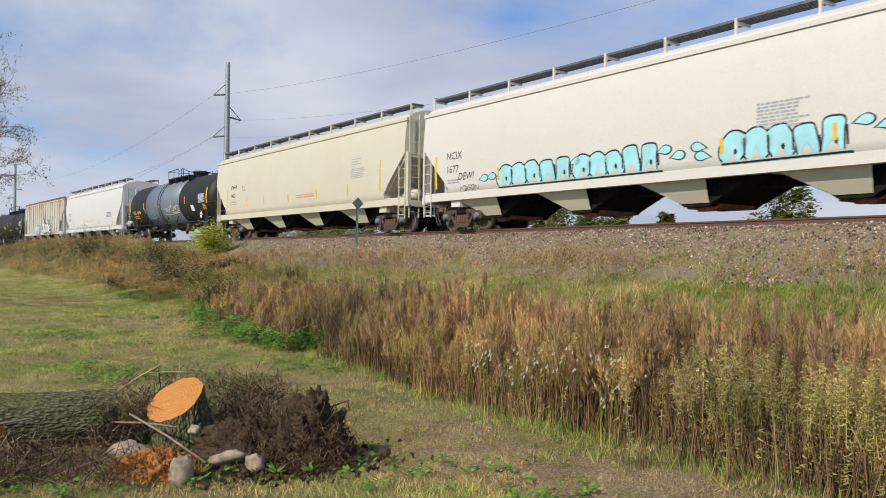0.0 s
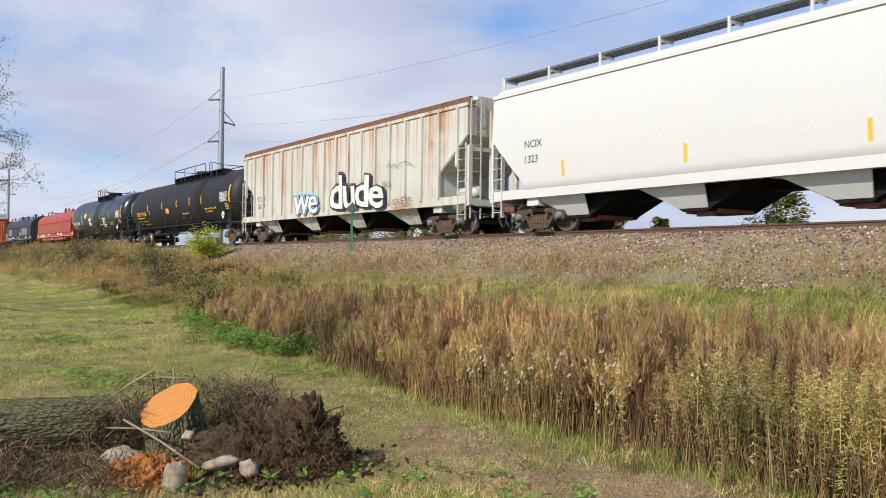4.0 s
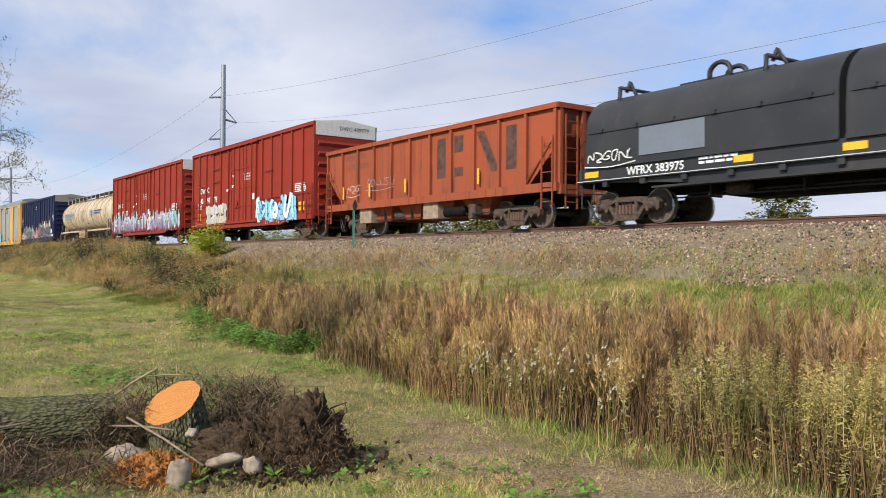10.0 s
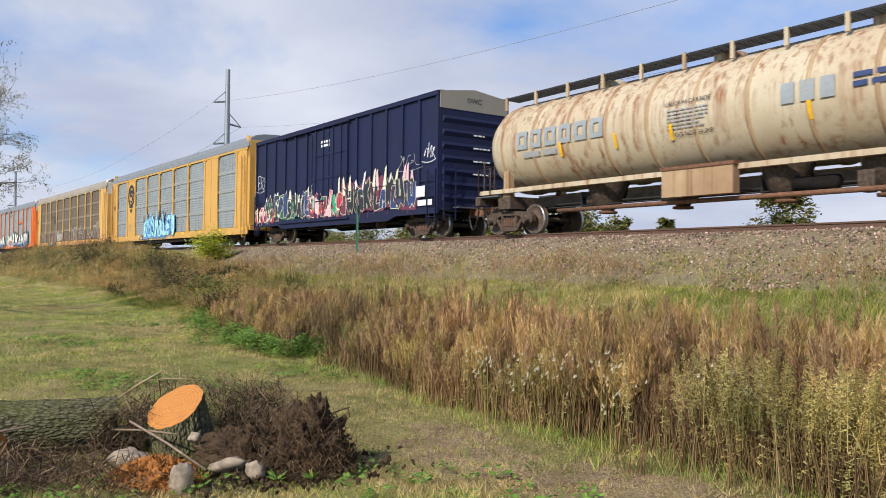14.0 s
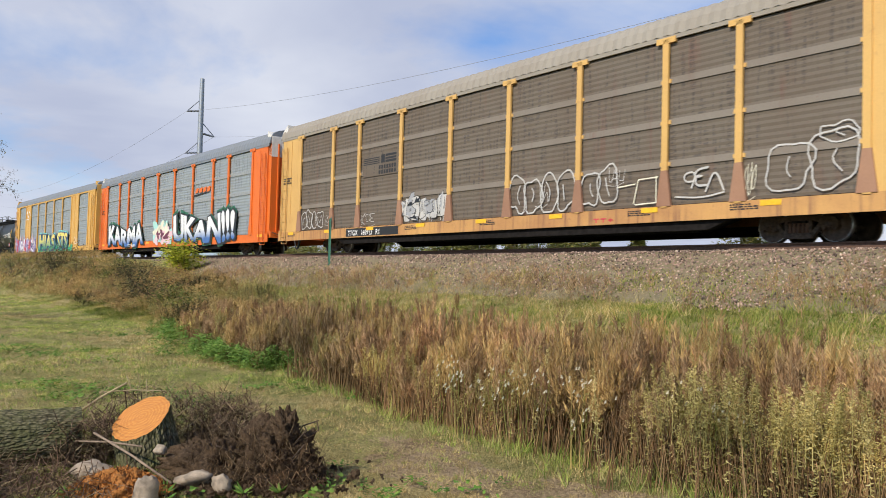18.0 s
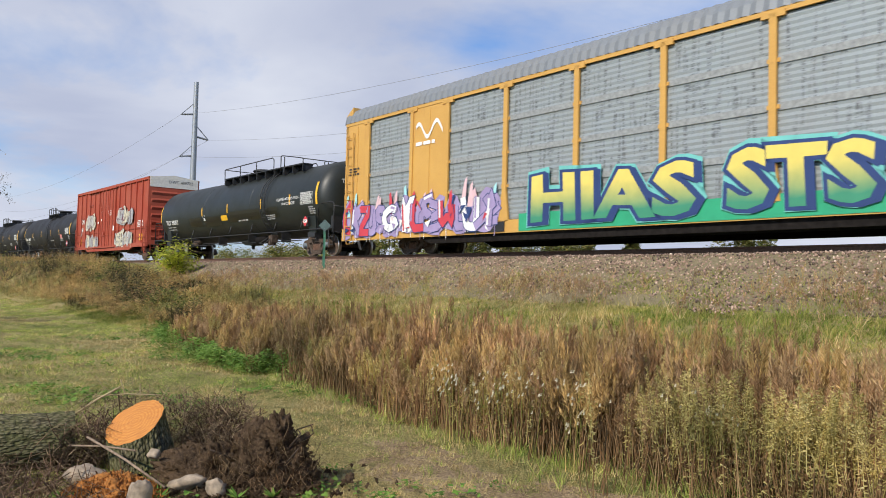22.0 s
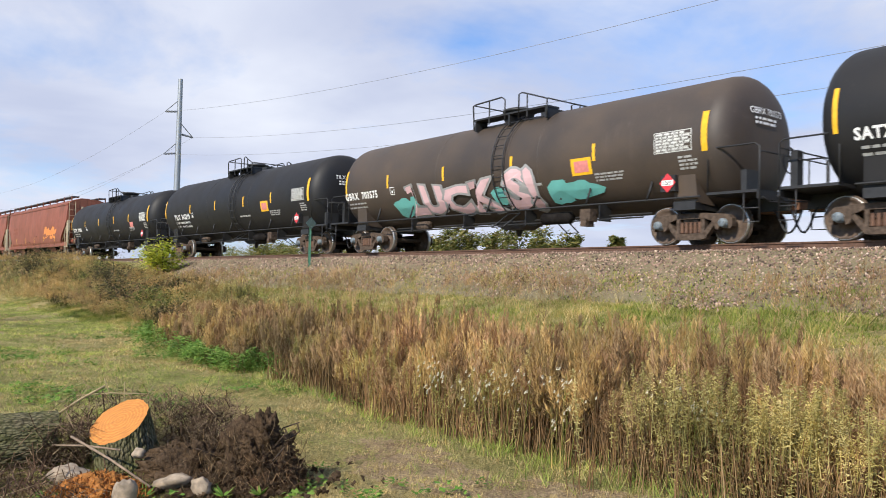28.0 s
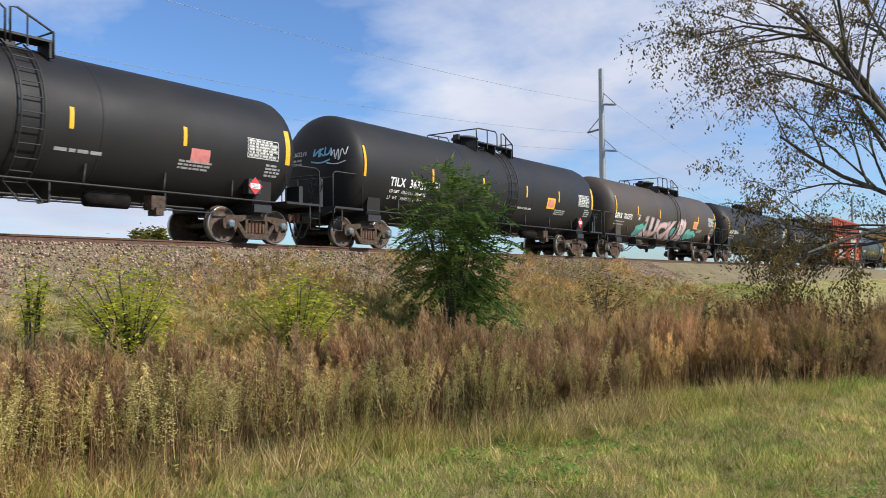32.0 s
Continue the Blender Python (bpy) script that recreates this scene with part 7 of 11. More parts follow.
    for x0 in (-12.9, -3.9, 0.2, 6.0, 8.9):
        bar(fine_print(x0, 0.80, 0.7, 3, 0.03, 4), sd, 0.006, M_BLACK_INK, c, "fine_print")
    wild_tag(-4.2, -1.5, 1.0, 1.9, ("grey", "chalk"), o, c, 62)
    rack_marks(c, sd, h)
    c, sd, h, xs = auto_rack(144.3, "orange and grey auto rack with white and blue graffiti", M_ORANGE, M_RACK_GREY, M_ROOF_GREY, 27.4, rail_skin=M_ROOF_GREY)
    for i in range(4):
        x0 = 4.6 + 0.55 * i
        mark("company_emblem", [(x0, 3.32), (x0 + 0.42, 3.36), (x0 + 0.5, 3.62), (x0 + 0.08, 3.58)], [(0, 1, 2, 3)], flat_side(1.55), 0.006, M_ORANGE, c, "orange company emblem")
    mark("emblem_underline", [(4.4, 3.16), (6.7, 3.3), (6.7, 3.34), (4.4, 3.26)], [(0, 1, 2, 3)], flat_side(1.55), 0.006, M_BLACK_INK, c)
    o = flat_side(1.625)
    lab = "large white and blue letters edged in black"
    tag_letters("KARMA", -11.2, 0.78, 1.62, o, c, "white_blue", "black", "dark_green", 0.07, 0.0, 1.40, 0.95, lab, shadow="black", grow=2.5)
    tag_letters("UKAN!!!", 1.5, 0.74, 1.85, o, c, "white_blue", "black", "dark_green", 0.075, 0.0, 1.42, 0.92, lab, shadow="black", grow=2.5)
    patches(-1.4, 1.05, 0.62, 2.1, ("mint", "pink", "cream", "maroon"), o, c, 72, label="pink and green sprayed shapes", count=3)
    letters("TTGY  963208", -6.7, 0.60, 0.25, o, 0.03, M_WHITE_INK, c, "car_code")
    rack_marks(c, sd, h)
    c, sd, h, xs = auto_rack(115.6, "yellow auto rack with green and yellow graffiti", M_YELLOW, M_RACK_GREY, M_ROOF_GREY, 27.3, solid=(2, 8), end_tip=M_YELLOW)
    x = (xs[1] + xs[2]) / 2
    pts = [(x - 0.75 + 1.5 * i / 30, 4.12 + 0.24 * math.sin(i / 30 * 9.4 + 0.6)) for i in range(31)]
    mark("company_emblem", [q for a in pts for q in ((a[0], a[1] - 0.07), (a[0], a[1] + 0.07))], [(2 * i, 2 * i + 2, 2 * i + 3, 2 * i + 1) for i in range(30)], sd, 0.006, M_WHITE_INK, c, "white looping company emblem")
    bar(fine_print(x - 0.75, 3.62, 1.5, 1, 0.12, 3), sd, 0.006, M_WHITE_INK, c, "web_address")
    wild_tag(-h + 0.2, -4.4, 0.58, 2.05, ("white", "lilac", "white", "navy", "red", "lilac"), o, c, 81, label="red, white and violet sprayed lettering", peaks=("red", "cyan", "pink"), dense=1.1)
    bar([(-3.6, 7.9, 0.55, 1.05)], flat_side(1.60), 0.004, SPRAY["green"], c, "graffiti_base", "green sprayed band")
    lab = "yellow and green block letters edged in navy with a teal halo"
    for word, x0, wide in (("HIAS", -3.15, 1.54), ("STS", 3.20, 1.27)):
        tag_letters(word, x0, 0.80, 1.68, flat_side(1.632), c, "yellow_fade", "navy", "teal", 0.075, 0.0, wide, 1.02, lab, warp=0.03, shadow="navy", grow=2.6)
    scrawl(8.4, 9.6, 1.2, 1.7, "white", o, c, 7, 0.06)
    bar([(-6.5, -4.2, 0.56, 0.86)], sd, 0.03, M_BLACK_INK, c, "code_panel")
    letters("CTTX  694301", -6.4, 0.60, 0.25, sd, 0.036, M_WHITE_INK, c, "car_code")
    rack_marks(c, sd, h)
    # long gas tank
    c, sd, e = tank_car(90.65, "long dark green-black gas tank car with repainted patches", M_GREEN_BLACK, 16.9, 1.56, 2.45, 1.36, (-1.2, 4.3), (5.0, 7.1), 4.3, 0.9)
    tank_marks(c, sd, e, "TILX 302521", zc=2.45, r=1.56, number="1075", sheet=None, size=0.32, code_x=-8.45, marks=(-3.05, 0.2, 3.95, 6.8))
    bar([(-4.9, -3.2, 1.7, 2.12), (-2.8, -0.8, 1.65, 2.1), (0.3, 3.9, 1.75, 2.22), (4.2, 5.6, 1.75, 2.2)], sd, 0.005, M_PATCH_BLACK, c, "paint_patch", "fresh black paint patch")
    letters("LIQUEFIED PETROLEUM GAS", 5.6, 2.42, 0.16, sd, 0.006, M_WHITE_INK, c, "contents_line")
    letters("NON-ODORIZED", 6.0, 2.22, 0.16, sd, 0.006, M_WHITE_INK, c, "contents_line")
    bar([(-0.65, 0.1, 1.85, 2.1)], sd, 0.008, M_YEL_TAPE, c, "warning_sheet", "yellow warning sheet")
    # red boxcar with white tags
    c, sd, h = boxcar(71.0, "red boxcar with white and grey graffiti patches", M_RED_FADED, 16.0, panel_text="DWC 409722")
    box_marks(c, sd, h, "DW C", "40  97   22")
    wild_tag(-5.3, -3.0, 2.2, 3.35, ("chalk", "grey", "old_cream"), pr, c, 91, label="grey and white sprayed tag", edge="maroon", dense=1.5)
    wild_tag(-5.2, -2.2, 0.85, 1.9, ("old_cream", "grey", "maroon"), pr, c, 92, label="white sprayed patch", dense=1.4)
    wild_tag(2.0, 5.3, 2.3, 3.5, ("chalk", "old_cream", "maroon", "grey"), pr, c, 93, label="cream sprayed tag", dense=1.5)
    wild_tag(1.7, 5.2, 0.85, 1.95, ("black", "old_cream", "grey", "chalk"), pr, c, 94, label="black and cream sprayed tag", dense=1.4)
    # the last run of tanks
    c, sd, e = tank_car(53.5, "black tank car with a red hazard placard", M_BLACK, 13.8)
    tank_marks(c, sd, e, "GBRX 703659", number="1993", sheet="pink", size=0.30)
    c, sd, e = tank_car(34.8, "black tank car with a pale notice", M_BLACK, 14.6)
    tank_marks(c, sd, e, "SATX 221490", number="1993", sheet="plain", size=0.32)
    c, sd, e = tank_car(16.15, "dusty brown-black tank car with pink and teal graffiti", M_BLACK_DUSTY, 13.9)
    tank_marks(c, sd, e, "GBRX 703575", number="1203", size=0.34, code_x=-7.8, marks=(-5.0, -1.9, 1.25, 4.35))
    o = round_side(2.43, 1.59)
    for x0, x1, seed in ((-4.7, -3.5, 95), (0.3, 1.2, 96), (2.7, 4.1, 97)):
        patches(x0, x1, 1.15, 1.8, ("teal",), o, c, seed, "graffiti_halo", "teal sprayed cloud", 2, 0.35)
    tag_letters("LUCK", -4.0, 1.22, 1.12, round_side(2.43, 1.625), c, "pink", "grey", None, 0.06, 0.0, 1.50, 1.0, "pink letters edged in grey", warp=0.06)
    tag_letters("S!", 0.85, 1.14, 1.35, round_side(2.43, 1.625), c, "pink", "grey", None, 0.07, 0.0, 1.40, 0.95, "pink letters edged in grey", warp=0.05)
    c, sd, e = tank_car(-2.15, "black tank car with white code and yellow strips", M_BLACK, 14.2, 1.63, 2.45, rail_b=(0.75, 1.6))
    tank_marks(c, sd, e, "TILX 363219", zc=2.45, r=1.63, number="3475", size=0.36, lines=("LD LMT  195800 LB  88060 KG", "LT  WT    90600 LB  41100 KG"), code_x=-6.6, marks=(-4.42, -1.31, 1.84, 4.55))
    def back(u, v, o, end=e):
        """The dished head of the tank, seen from behind the car."""
        q = min(math.hypot(u, v - 2.45) / 1.63, 0.999)
        return -(end - 0.66 + 0.66 * math.sqrt(1 - q ** 3.226) + 0.014 + o), -u, v
    scrawl(0.1, 0.75, 2.62, 2.98, "sky", back, c, 17, 0.09, "pale blue scrawled tag")
    scrawl(0.72, 1.25, 2.55, 3.0, "white", back, c, 18, 0.06, "white scrawled tag")
    letters("TILX 363219", -1.2, 2.78, 0.19, back, 0.006, M_WHITE_INK, c, "head_code")
    bar(fine_print(-1.15, 2.62, 0.75, 2, 0.07, 4), back, 0.006, M_FINE_INK, c, "fine_print")
    c, sd, e = tank_car(-20.75, "black tank car with a red and yellow notice", M_BLACK, 14.0, rail_b=(0.55, 1.45))
    tank_marks(c, sd, e, "CBTX 737886", number="1267", sheet="pink", size=0.32)
    for mid, t in ((-39.2, "rusty red covered hopper car"), (-58.9, "rusty red covered hopper car")):
        c, sd, h = covered_hopper(mid, t, M_RUST_HOPPER, 18.4, 4.3, bays=3, posts=M_PROCOR)
        bar(fine_print(-h + 2.0, 2.6, 1.6, 2, 0.2, 3), sd, 0.006, M_CN_FADED, c, "faded_name", "faded lettering")
        for x in (-6, -3, 0, 3, 6):
            bar([(x, x + 0.1, 1.4, 1.85)], sd, 0.006, M_YEL_TAPE, c)
        if mid > -50:
            patches(3.2, 6.4, 1.6, 2.6, ("orange",), sd, c, 97, label="faded orange sprayed patch", count=4)


M_CN_FADED = plain("faded_lettering", (0.205, 0.056, 0.030), 0.7)
M_CN_DARK = plain("faded_emblem_paint", (0.085, 0.038, 0.026), 0.75, 0, 0.5, 5)
M_NAVY_INK = plain("navy_lettering", (0.03, 0.05, 0.14), 0.6)


def box_marks(c, sd, h, code, number):
    # one pair of characters to each bay between the posts
    for z, words in ((2.72, code.split()), (2.14, number.split())):
        for i, word in enumerate(words):
            letters(word, -h + 1.28 + 1.115 * i, z, 0.44, sd, 0.006, M_WHITE_INK, c, "car_code" if z > 2.5 else "car_number", "", 0.008, 0, 1.05)
    bar([(-h + 0.9, -h + 1.35, 1.2, 1.58), (h - 1.6, h - 1.0, 1.2, 1.6)], sd, 0.008, M_YEL_TAPE, c, "notice_plate", "yellow notice plate")
    bar(fine_print(-h + 0.9, 2.1, 0.6, 4, 0.05, 3) + fine_print(h - 2.0, 2.4, 1.2, 5, 0.05, 4), sd, 0.006, M_WHITE_INK, c, "fine_print")
    out = flat_side(1.585)
    letters("CLOSE AND LOCK", 0.02, 3.32, 0.12, out, 0.004, M_WHITE_INK, c, "door_notice")
    letters("DOORS BEFORE", 0.05, 3.17, 0.12, out, 0.004, M_WHITE_INK, c, "door_notice")
    letters("MOVING CAR", 0.1, 3.02, 0.12, out, 0.004, M_WHITE_INK, c, "door_notice")
    bar([(-1.6, -1.35, 2.75, 2.88), (-2.35, -2.1, 2.6, 2.72), (-1.5, -1.3, 3.3, 3.42), (1.15, 1.4, 2.0, 2.3)], out, 0.004, M_WHITE_INK, c, "stencil")
    for x0, x1, z in ((-h + 3.5, -h + 4.5, 3.25), (-h + 3.5, -h + 4.5, 3.95), (-h + 1.3, -h + 2.2, 3.1), (2.6, 3.6, 3.3)):
        part("grab_bar", Shape().rod((x0, -1.60, z), (x1, -1.60, z), 0.025, n=6), M_RED_BOX_DARK if "red" in c["label"] else M_BLUE_BOX, c)


def rack_marks(c, sd, h):
    for k in range(9):
        x = -h + 1.0 + (2 * h - 2.0) * k / 8
        bar([(x, x + 0.5, 0.76, 0.88)], sd, 0.012, M_YEL_TAPE, c)
    bar(fine_print(-h + 0.45, 3.2, 0.7, 3, 0.06, 5), sd, 0.006, M_BLACK_INK, c, "fine_print")


build_train()

# ---------------------------------------------------------------- ground and track
def ground_material():
    k = Nodes("turf")
    big = k.ramp(k.noise(0.22, 5, 0.6), 0.40, 0.62)
    mid = k.ramp(k.noise(1.6, 5, 0.65), 0.35, 0.68)
    fine = k.noise(30, 7, 0.75)
    green = k.mix(mid, rgb(0.20, 0.225, 0.065), rgb(0.42, 0.39, 0.145))
    dry = k.mix(mid, rgb(0.42, 0.32, 0.155), rgb(0.66, 0.52, 0.28))
    c = k.mix(k.math("MULTIPLY", big, 0.75), green, dry)
    # worn places in the turf
    worn = None
    for cx, cy, a, b in ((-5.5, 4.2, 0.85, 0.34), (-4.8, 4.2, 0.7, 0.30), (-6.5, 4.6, 0.5, 0.2), (-4.2, 4.75, 0.6, 0.25)):
        m = k.n.new("ShaderNodeMapping")
        m.vector_type = "TEXTURE"
        m.inputs["Location"].default_value = (cx, cy, 0)
        m.inputs["Scale"].default_value = (a * 1.9, b * 1.9, 50)
        k.l.new(k.vec(), m.inputs[0])
        g = k.n.new("ShaderNodeTexGradient")
        g.gradient_type = "SPHERICAL"
        k.l.new(m.outputs[0], g.inputs[0])
        worn = g.outputs["Fac"] if worn is None else k.math("MAXIMUM", worn, g.outputs["Fac"])
    worn = k.ramp(k.math("ADD", worn, k.math("MULTIPLY", k.noise(5, 6, 0.7), 1.3)), 0.92, 1.2)
    c = k.mix(worn, c, k.mix(mid, rgb(0.36, 0.25, 0.15), rgb(0.60, 0.45, 0.28)))
    c = k.mix(0.75, c, k.ramp(fine, 0.36, 0.64, rgb(0.25, 0.25, 0.25), rgb(1.4, 1.4, 1.35)), "MULTIPLY")
    k.bsdf.inputs["Specular IOR Level"].default_value = 0.05
    return k.finish(c, 0.95, 0, fine, 1.0, 0.08)


M_TURF = ground_material()


def make_ground():
    def axis(lo, hi, fine_lo, fine_hi, step):
        a = list(np.arange(fine_lo, fine_hi, step))
        d, p = step, fine_lo
        left = []
        while p > lo:
            d *= 1.18
            p -= d
            left.append(max(p, lo))
        d, p, right = step, a[-1], []
        while p < hi:
            d *= 1.18
            p += d
            right.append(min(p, hi))
        return np.array(left[::-1] + a + right)
    xs, ys = axis(-2600, 2600, -70, 45, 0.5), axis(-2600, 2600, -6, 22, 0.22)
    X, Y = np.meshgrid(xs, ys, indexing="ij")
    Z = ground_z(X, Y)
    n, m = X.shape
    i, j = np.meshgrid(np.arange(n - 1), np.arange(m - 1), indexing="ij")
    a = (i * m + j).ravel()
    faces = np.stack([a, a + m, a + m + 1, a + 1], 1)
    ob = new("ground", mesh_from_arrays("ground", np.stack([X.ravel(), Y.ravel(), Z.ravel()], 1), faces, M_TURF))
    ob.data.polygons.foreach_set("use_smooth", [True] * len(ob.data.polygons))
    tagged(ob, "mown lawn rising to a grassy railway bank", "ground", "", "structure")


make_ground()

M_RAIL = plain("rail_rust", (0.115, 0.062, 0.040), 0.8, 0.1, 0.3, 14, 0.2)
M_RAIL_TOP = plain("rail_running_top", (0.42, 0.40, 0.38), 0.35, 0.85, 0.15)
M_TIE = plain("weathered_tie", (0.085, 0.068, 0.055), 0.9, 0, 0.4, 6, 0.5)


def track_point(s, off, z):
    x, y, h = track(s)
    return (x + off * math.sin(h), y - off * math.cos(h), z)


def make_track():
    t = thing("railway_track", "rusty steel rails on wooden ties in ballast", "railway track", kind="structure")
    S = list(np.arange(-180, 130, 5.0))
    prof = [(-0.075, 0.0), (0.075, 0.0), (0.07, 0.018), (0.014, 0.035), (0.012, 0.125), (0.036, 0.135), (0.037, 0.168), (0.03, 0.173), (-0.03, 0.173), (-0.037, 0.168), (-0.036, 0.135), (-0.012, 0.125), (-0.014, 0.035), (-0.07, 0.018)]
    for side in (-0.755, 0.755):
        v, f = [], []
        m = len(prof)
        for s in S:
            v += [track_point(s, side + a, RAIL_Z - 0.173 + b) for a, b in prof]
        f = [(i * m + j, i * m + (j + 1) % m, (i + 1) * m + (j + 1) % m, (i + 1) * m + j) for i in range(len(S) - 1) for j in range(m)]
        part("rail", Shape().add(v, f), M_RAIL, t)
        v = []
        for s in S:
            v += [track_point(s, side - 0.024, RAIL_Z + 0.0015), track_point(s, side + 0.024, RAIL_Z + 0.0015)]
        part("rail_head", Shape().add(v, [(2 * i, 2 * i + 1, 2 * i + 3, 2 * i + 2) for i in range(len(S) - 1)]), M_RAIL_TOP, t, "polished running surface")
    tie = Shape().box(-0.115, 0.115, -1.3, 1.3, -0.16, 0.0).mesh("tie", M_TIE)
    for s in np.arange(-100, 60, 0.54):
        x, y, h = track(s)
        part("tie", tie, None, t, "", pose(x, y, RAIL_Z - 0.19, 0, 0, math.degrees(h)))


make_track()

# ---------------------------------------------------------------- ballast
def ballast_material(name="ballast_stone"):
    k = Nodes(name)
    geo = k.n.new("ShaderNodeNewGeometry")
    r = k.n.new("ShaderNodeValToRGB")
    e = r.color_ramp.elements
    e[0].position, e[0].color = 0.0, rgb(0.060, 0.050, 0.044)
    e[1].position, e[1].color = 1.0, rgb(0.62, 0.56, 0.48)
    for p, c in ((0.25, (0.19, 0.155, 0.13)), (0.55, (0.29, 0.235, 0.20)), (0.85, (0.40, 0.31, 0.26))):
        r.color_ramp.elements.new(p).color = rgb(*c)
    k.l.new(geo.outputs["Random Per Island"], r.inputs[0])
    n = k.noise(30, 4)
    c = k.mix(0.35, r.outputs[0], k.ramp(n, 0.3, 0.7, rgb(0.5, 0.5, 0.5), rgb(1.2, 1.2, 1.2)), "MULTIPLY")
    c = k.mix(1.0, c, rgb(1.09, 0.92, 0.80), "MULTIPLY")
    return k.finish(c, 0.9, 0, n, 0.3, 0.01)


def ballast_bed_material():
    k = Nodes("ballast_bed")
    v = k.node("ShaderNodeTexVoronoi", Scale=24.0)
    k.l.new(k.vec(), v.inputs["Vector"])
    # printed stones; the shade in the gaps between them is a dark colour
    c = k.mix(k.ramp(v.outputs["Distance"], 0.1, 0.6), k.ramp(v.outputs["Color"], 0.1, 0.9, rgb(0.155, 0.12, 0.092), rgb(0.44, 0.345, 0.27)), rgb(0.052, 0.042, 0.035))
    # dirt and dead grass choke the bed farther along
    sep_x = k.n.new("ShaderNodeSeparateXYZ")
    k.l.new(k.vec(), sep_x.inputs[0])
    choke = k.math("MULTIPLY", k.ramp(k.math("MULTIPLY", sep_x.outputs["X"], 0.02), 0.30, 0.56), k.ramp(k.noise(0.8, 5, 0.65), 0.35, 0.6))
    foot = k.math("MULTIPLY", k.ramp(k.math("ADD", sep_x.outputs["Z"], k.math("MULTIPLY", k.noise(0.9, 4, 0.6), 0.7)), 1.45, 1.80, rgb(1, 1, 1), rgb(0, 0, 0)), 0.7)
    choke = k.math("MAXIMUM", choke, foot)
    c = k.mix(choke, c, k.mix(k.noise(6, 5, 0.7), rgb(0.14, 0.125, 0.055), rgb(0.40, 0.32, 0.17)))
    return k.finish(c, 0.95, 0, v.outputs["Distance"], 0.8, 0.05)


M_STONE = ballast_material()


def make_ballast():
    rng = np.random.default_rng(5)
    offs = np.concatenate([np.linspace(-4.9, -2, 4), np.linspace(-1.9, 1.9, 9), np.linspace(2.1, 4.9, 10)])
    S = np.arange(-178, 128, 0.8)
    v = []
    for s in S:
        x, y, h = track(float(s))
        px, py = x + offs * math.sin(h), y - offs * math.cos(h)
        z = np.interp(np.abs(offs), [0, 1.95, 4.7, 4.9], [2.41, 2.40, 1.28, 1.10]) + rng.normal(0, 0.012, len(offs))
        v.append(np.stack([px, py, z], 1))
    v = np.concatenate(v)
    m, n = len(offs), len(S)
    i, j = np.meshgrid(np.arange(n - 1), np.arange(m - 1), indexing="ij")
    a = (i * m + j).ravel()
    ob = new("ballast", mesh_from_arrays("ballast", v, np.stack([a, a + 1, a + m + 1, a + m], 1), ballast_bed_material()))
    tagged(ob, "bed of broken grey and pinkish stone under the track", "ballast", "", "structure")
    # the loose stones of the near shoulder, each a small irregular solid
    octa = np.array([(1, 0, 0), (-1, 0, 0), (0, 1, 0), (0, -1, 0), (0, 0, 1), (0, 0, -1)], float)
    tri = np.array([(0, 2, 4), (2, 1, 4), (1, 3, 4), (3, 0, 4), (2, 0, 5), (1, 2, 5), (3, 1, 5), (0, 3, 5)])
    count = 72000
    s = rng.uniform(-48, 40, count)
    near = rng.random(count) < np.clip((s + 60) / 45, 0.15, 1)
    s = s[near]
    off = 1.25 + 3.75 * rng.random(len(s)) ** 1.05
    ragged = 4.25 + 0.35 * np.sin(s * 0.8) + 0.25 * np.sin(s * 2.1 + 1) + 0.9 * np.exp(-((s + 9.3) / 1.3) ** 2)
    keep = off < ragged + rng.normal(0, 0.15, len(s))
    s, off = s[keep], off[keep]
    n = len(s)
    size = rng.uniform(0.013, 0.036, n)
    p = octa[None] * (size[:, None, None] * rng.uniform(0.6, 1.35, (n, 6, 1))) + rng.normal(0, 0.006, (n, 6, 3))
    a = rng.uniform(0, 6.28, n)
    c, d = np.cos(a)[:, None], np.sin(a)[:, None]
    b = rng.uniform(-0.7, 0.7, n)
    e, f = np.cos(b)[:, None], np.sin(b)[:, None]
    q = np.stack([p[..., 0] * e + p[..., 2] * f, p[..., 1], -p[..., 0] * f + p[..., 2] * e], -1)
    q = np.stack([q[..., 0] * c - q[..., 1] * d, q[..., 0] * d + q[..., 1] * c, q[..., 2]], -1)
    e2 = np.clip(s, BEND_END, 0)
    h = -CURVE * e2
    x = np.where(s < 0, np.sin(CURVE * e2) / CURVE, s) + off * np.sin(h)
    y = TRACK_Y - (1 - np.cos(CURVE * e2)) / CURVE - off * np.cos(h)
    z = np.interp(off, [0, 1.95, 4.7, 5.2], [2.41, 2.40, 1.28, 1.14]) + size * rng.uniform(0.1, 0.7, n)
    q += np.stack([x, y, z], 1)[:, None, :]
    faces = (tri[None] + 6 * np.arange(n)[:, None, None]).reshape(-1, 3)
    ob = new("ballast_stones", mesh_from_arrays("ballast_stones", q.reshape(-1, 3), faces, M_STONE))
    tagged(ob, "loose broken stones on the ballast shoulder", "stones", "", "stuff")


make_ballast()


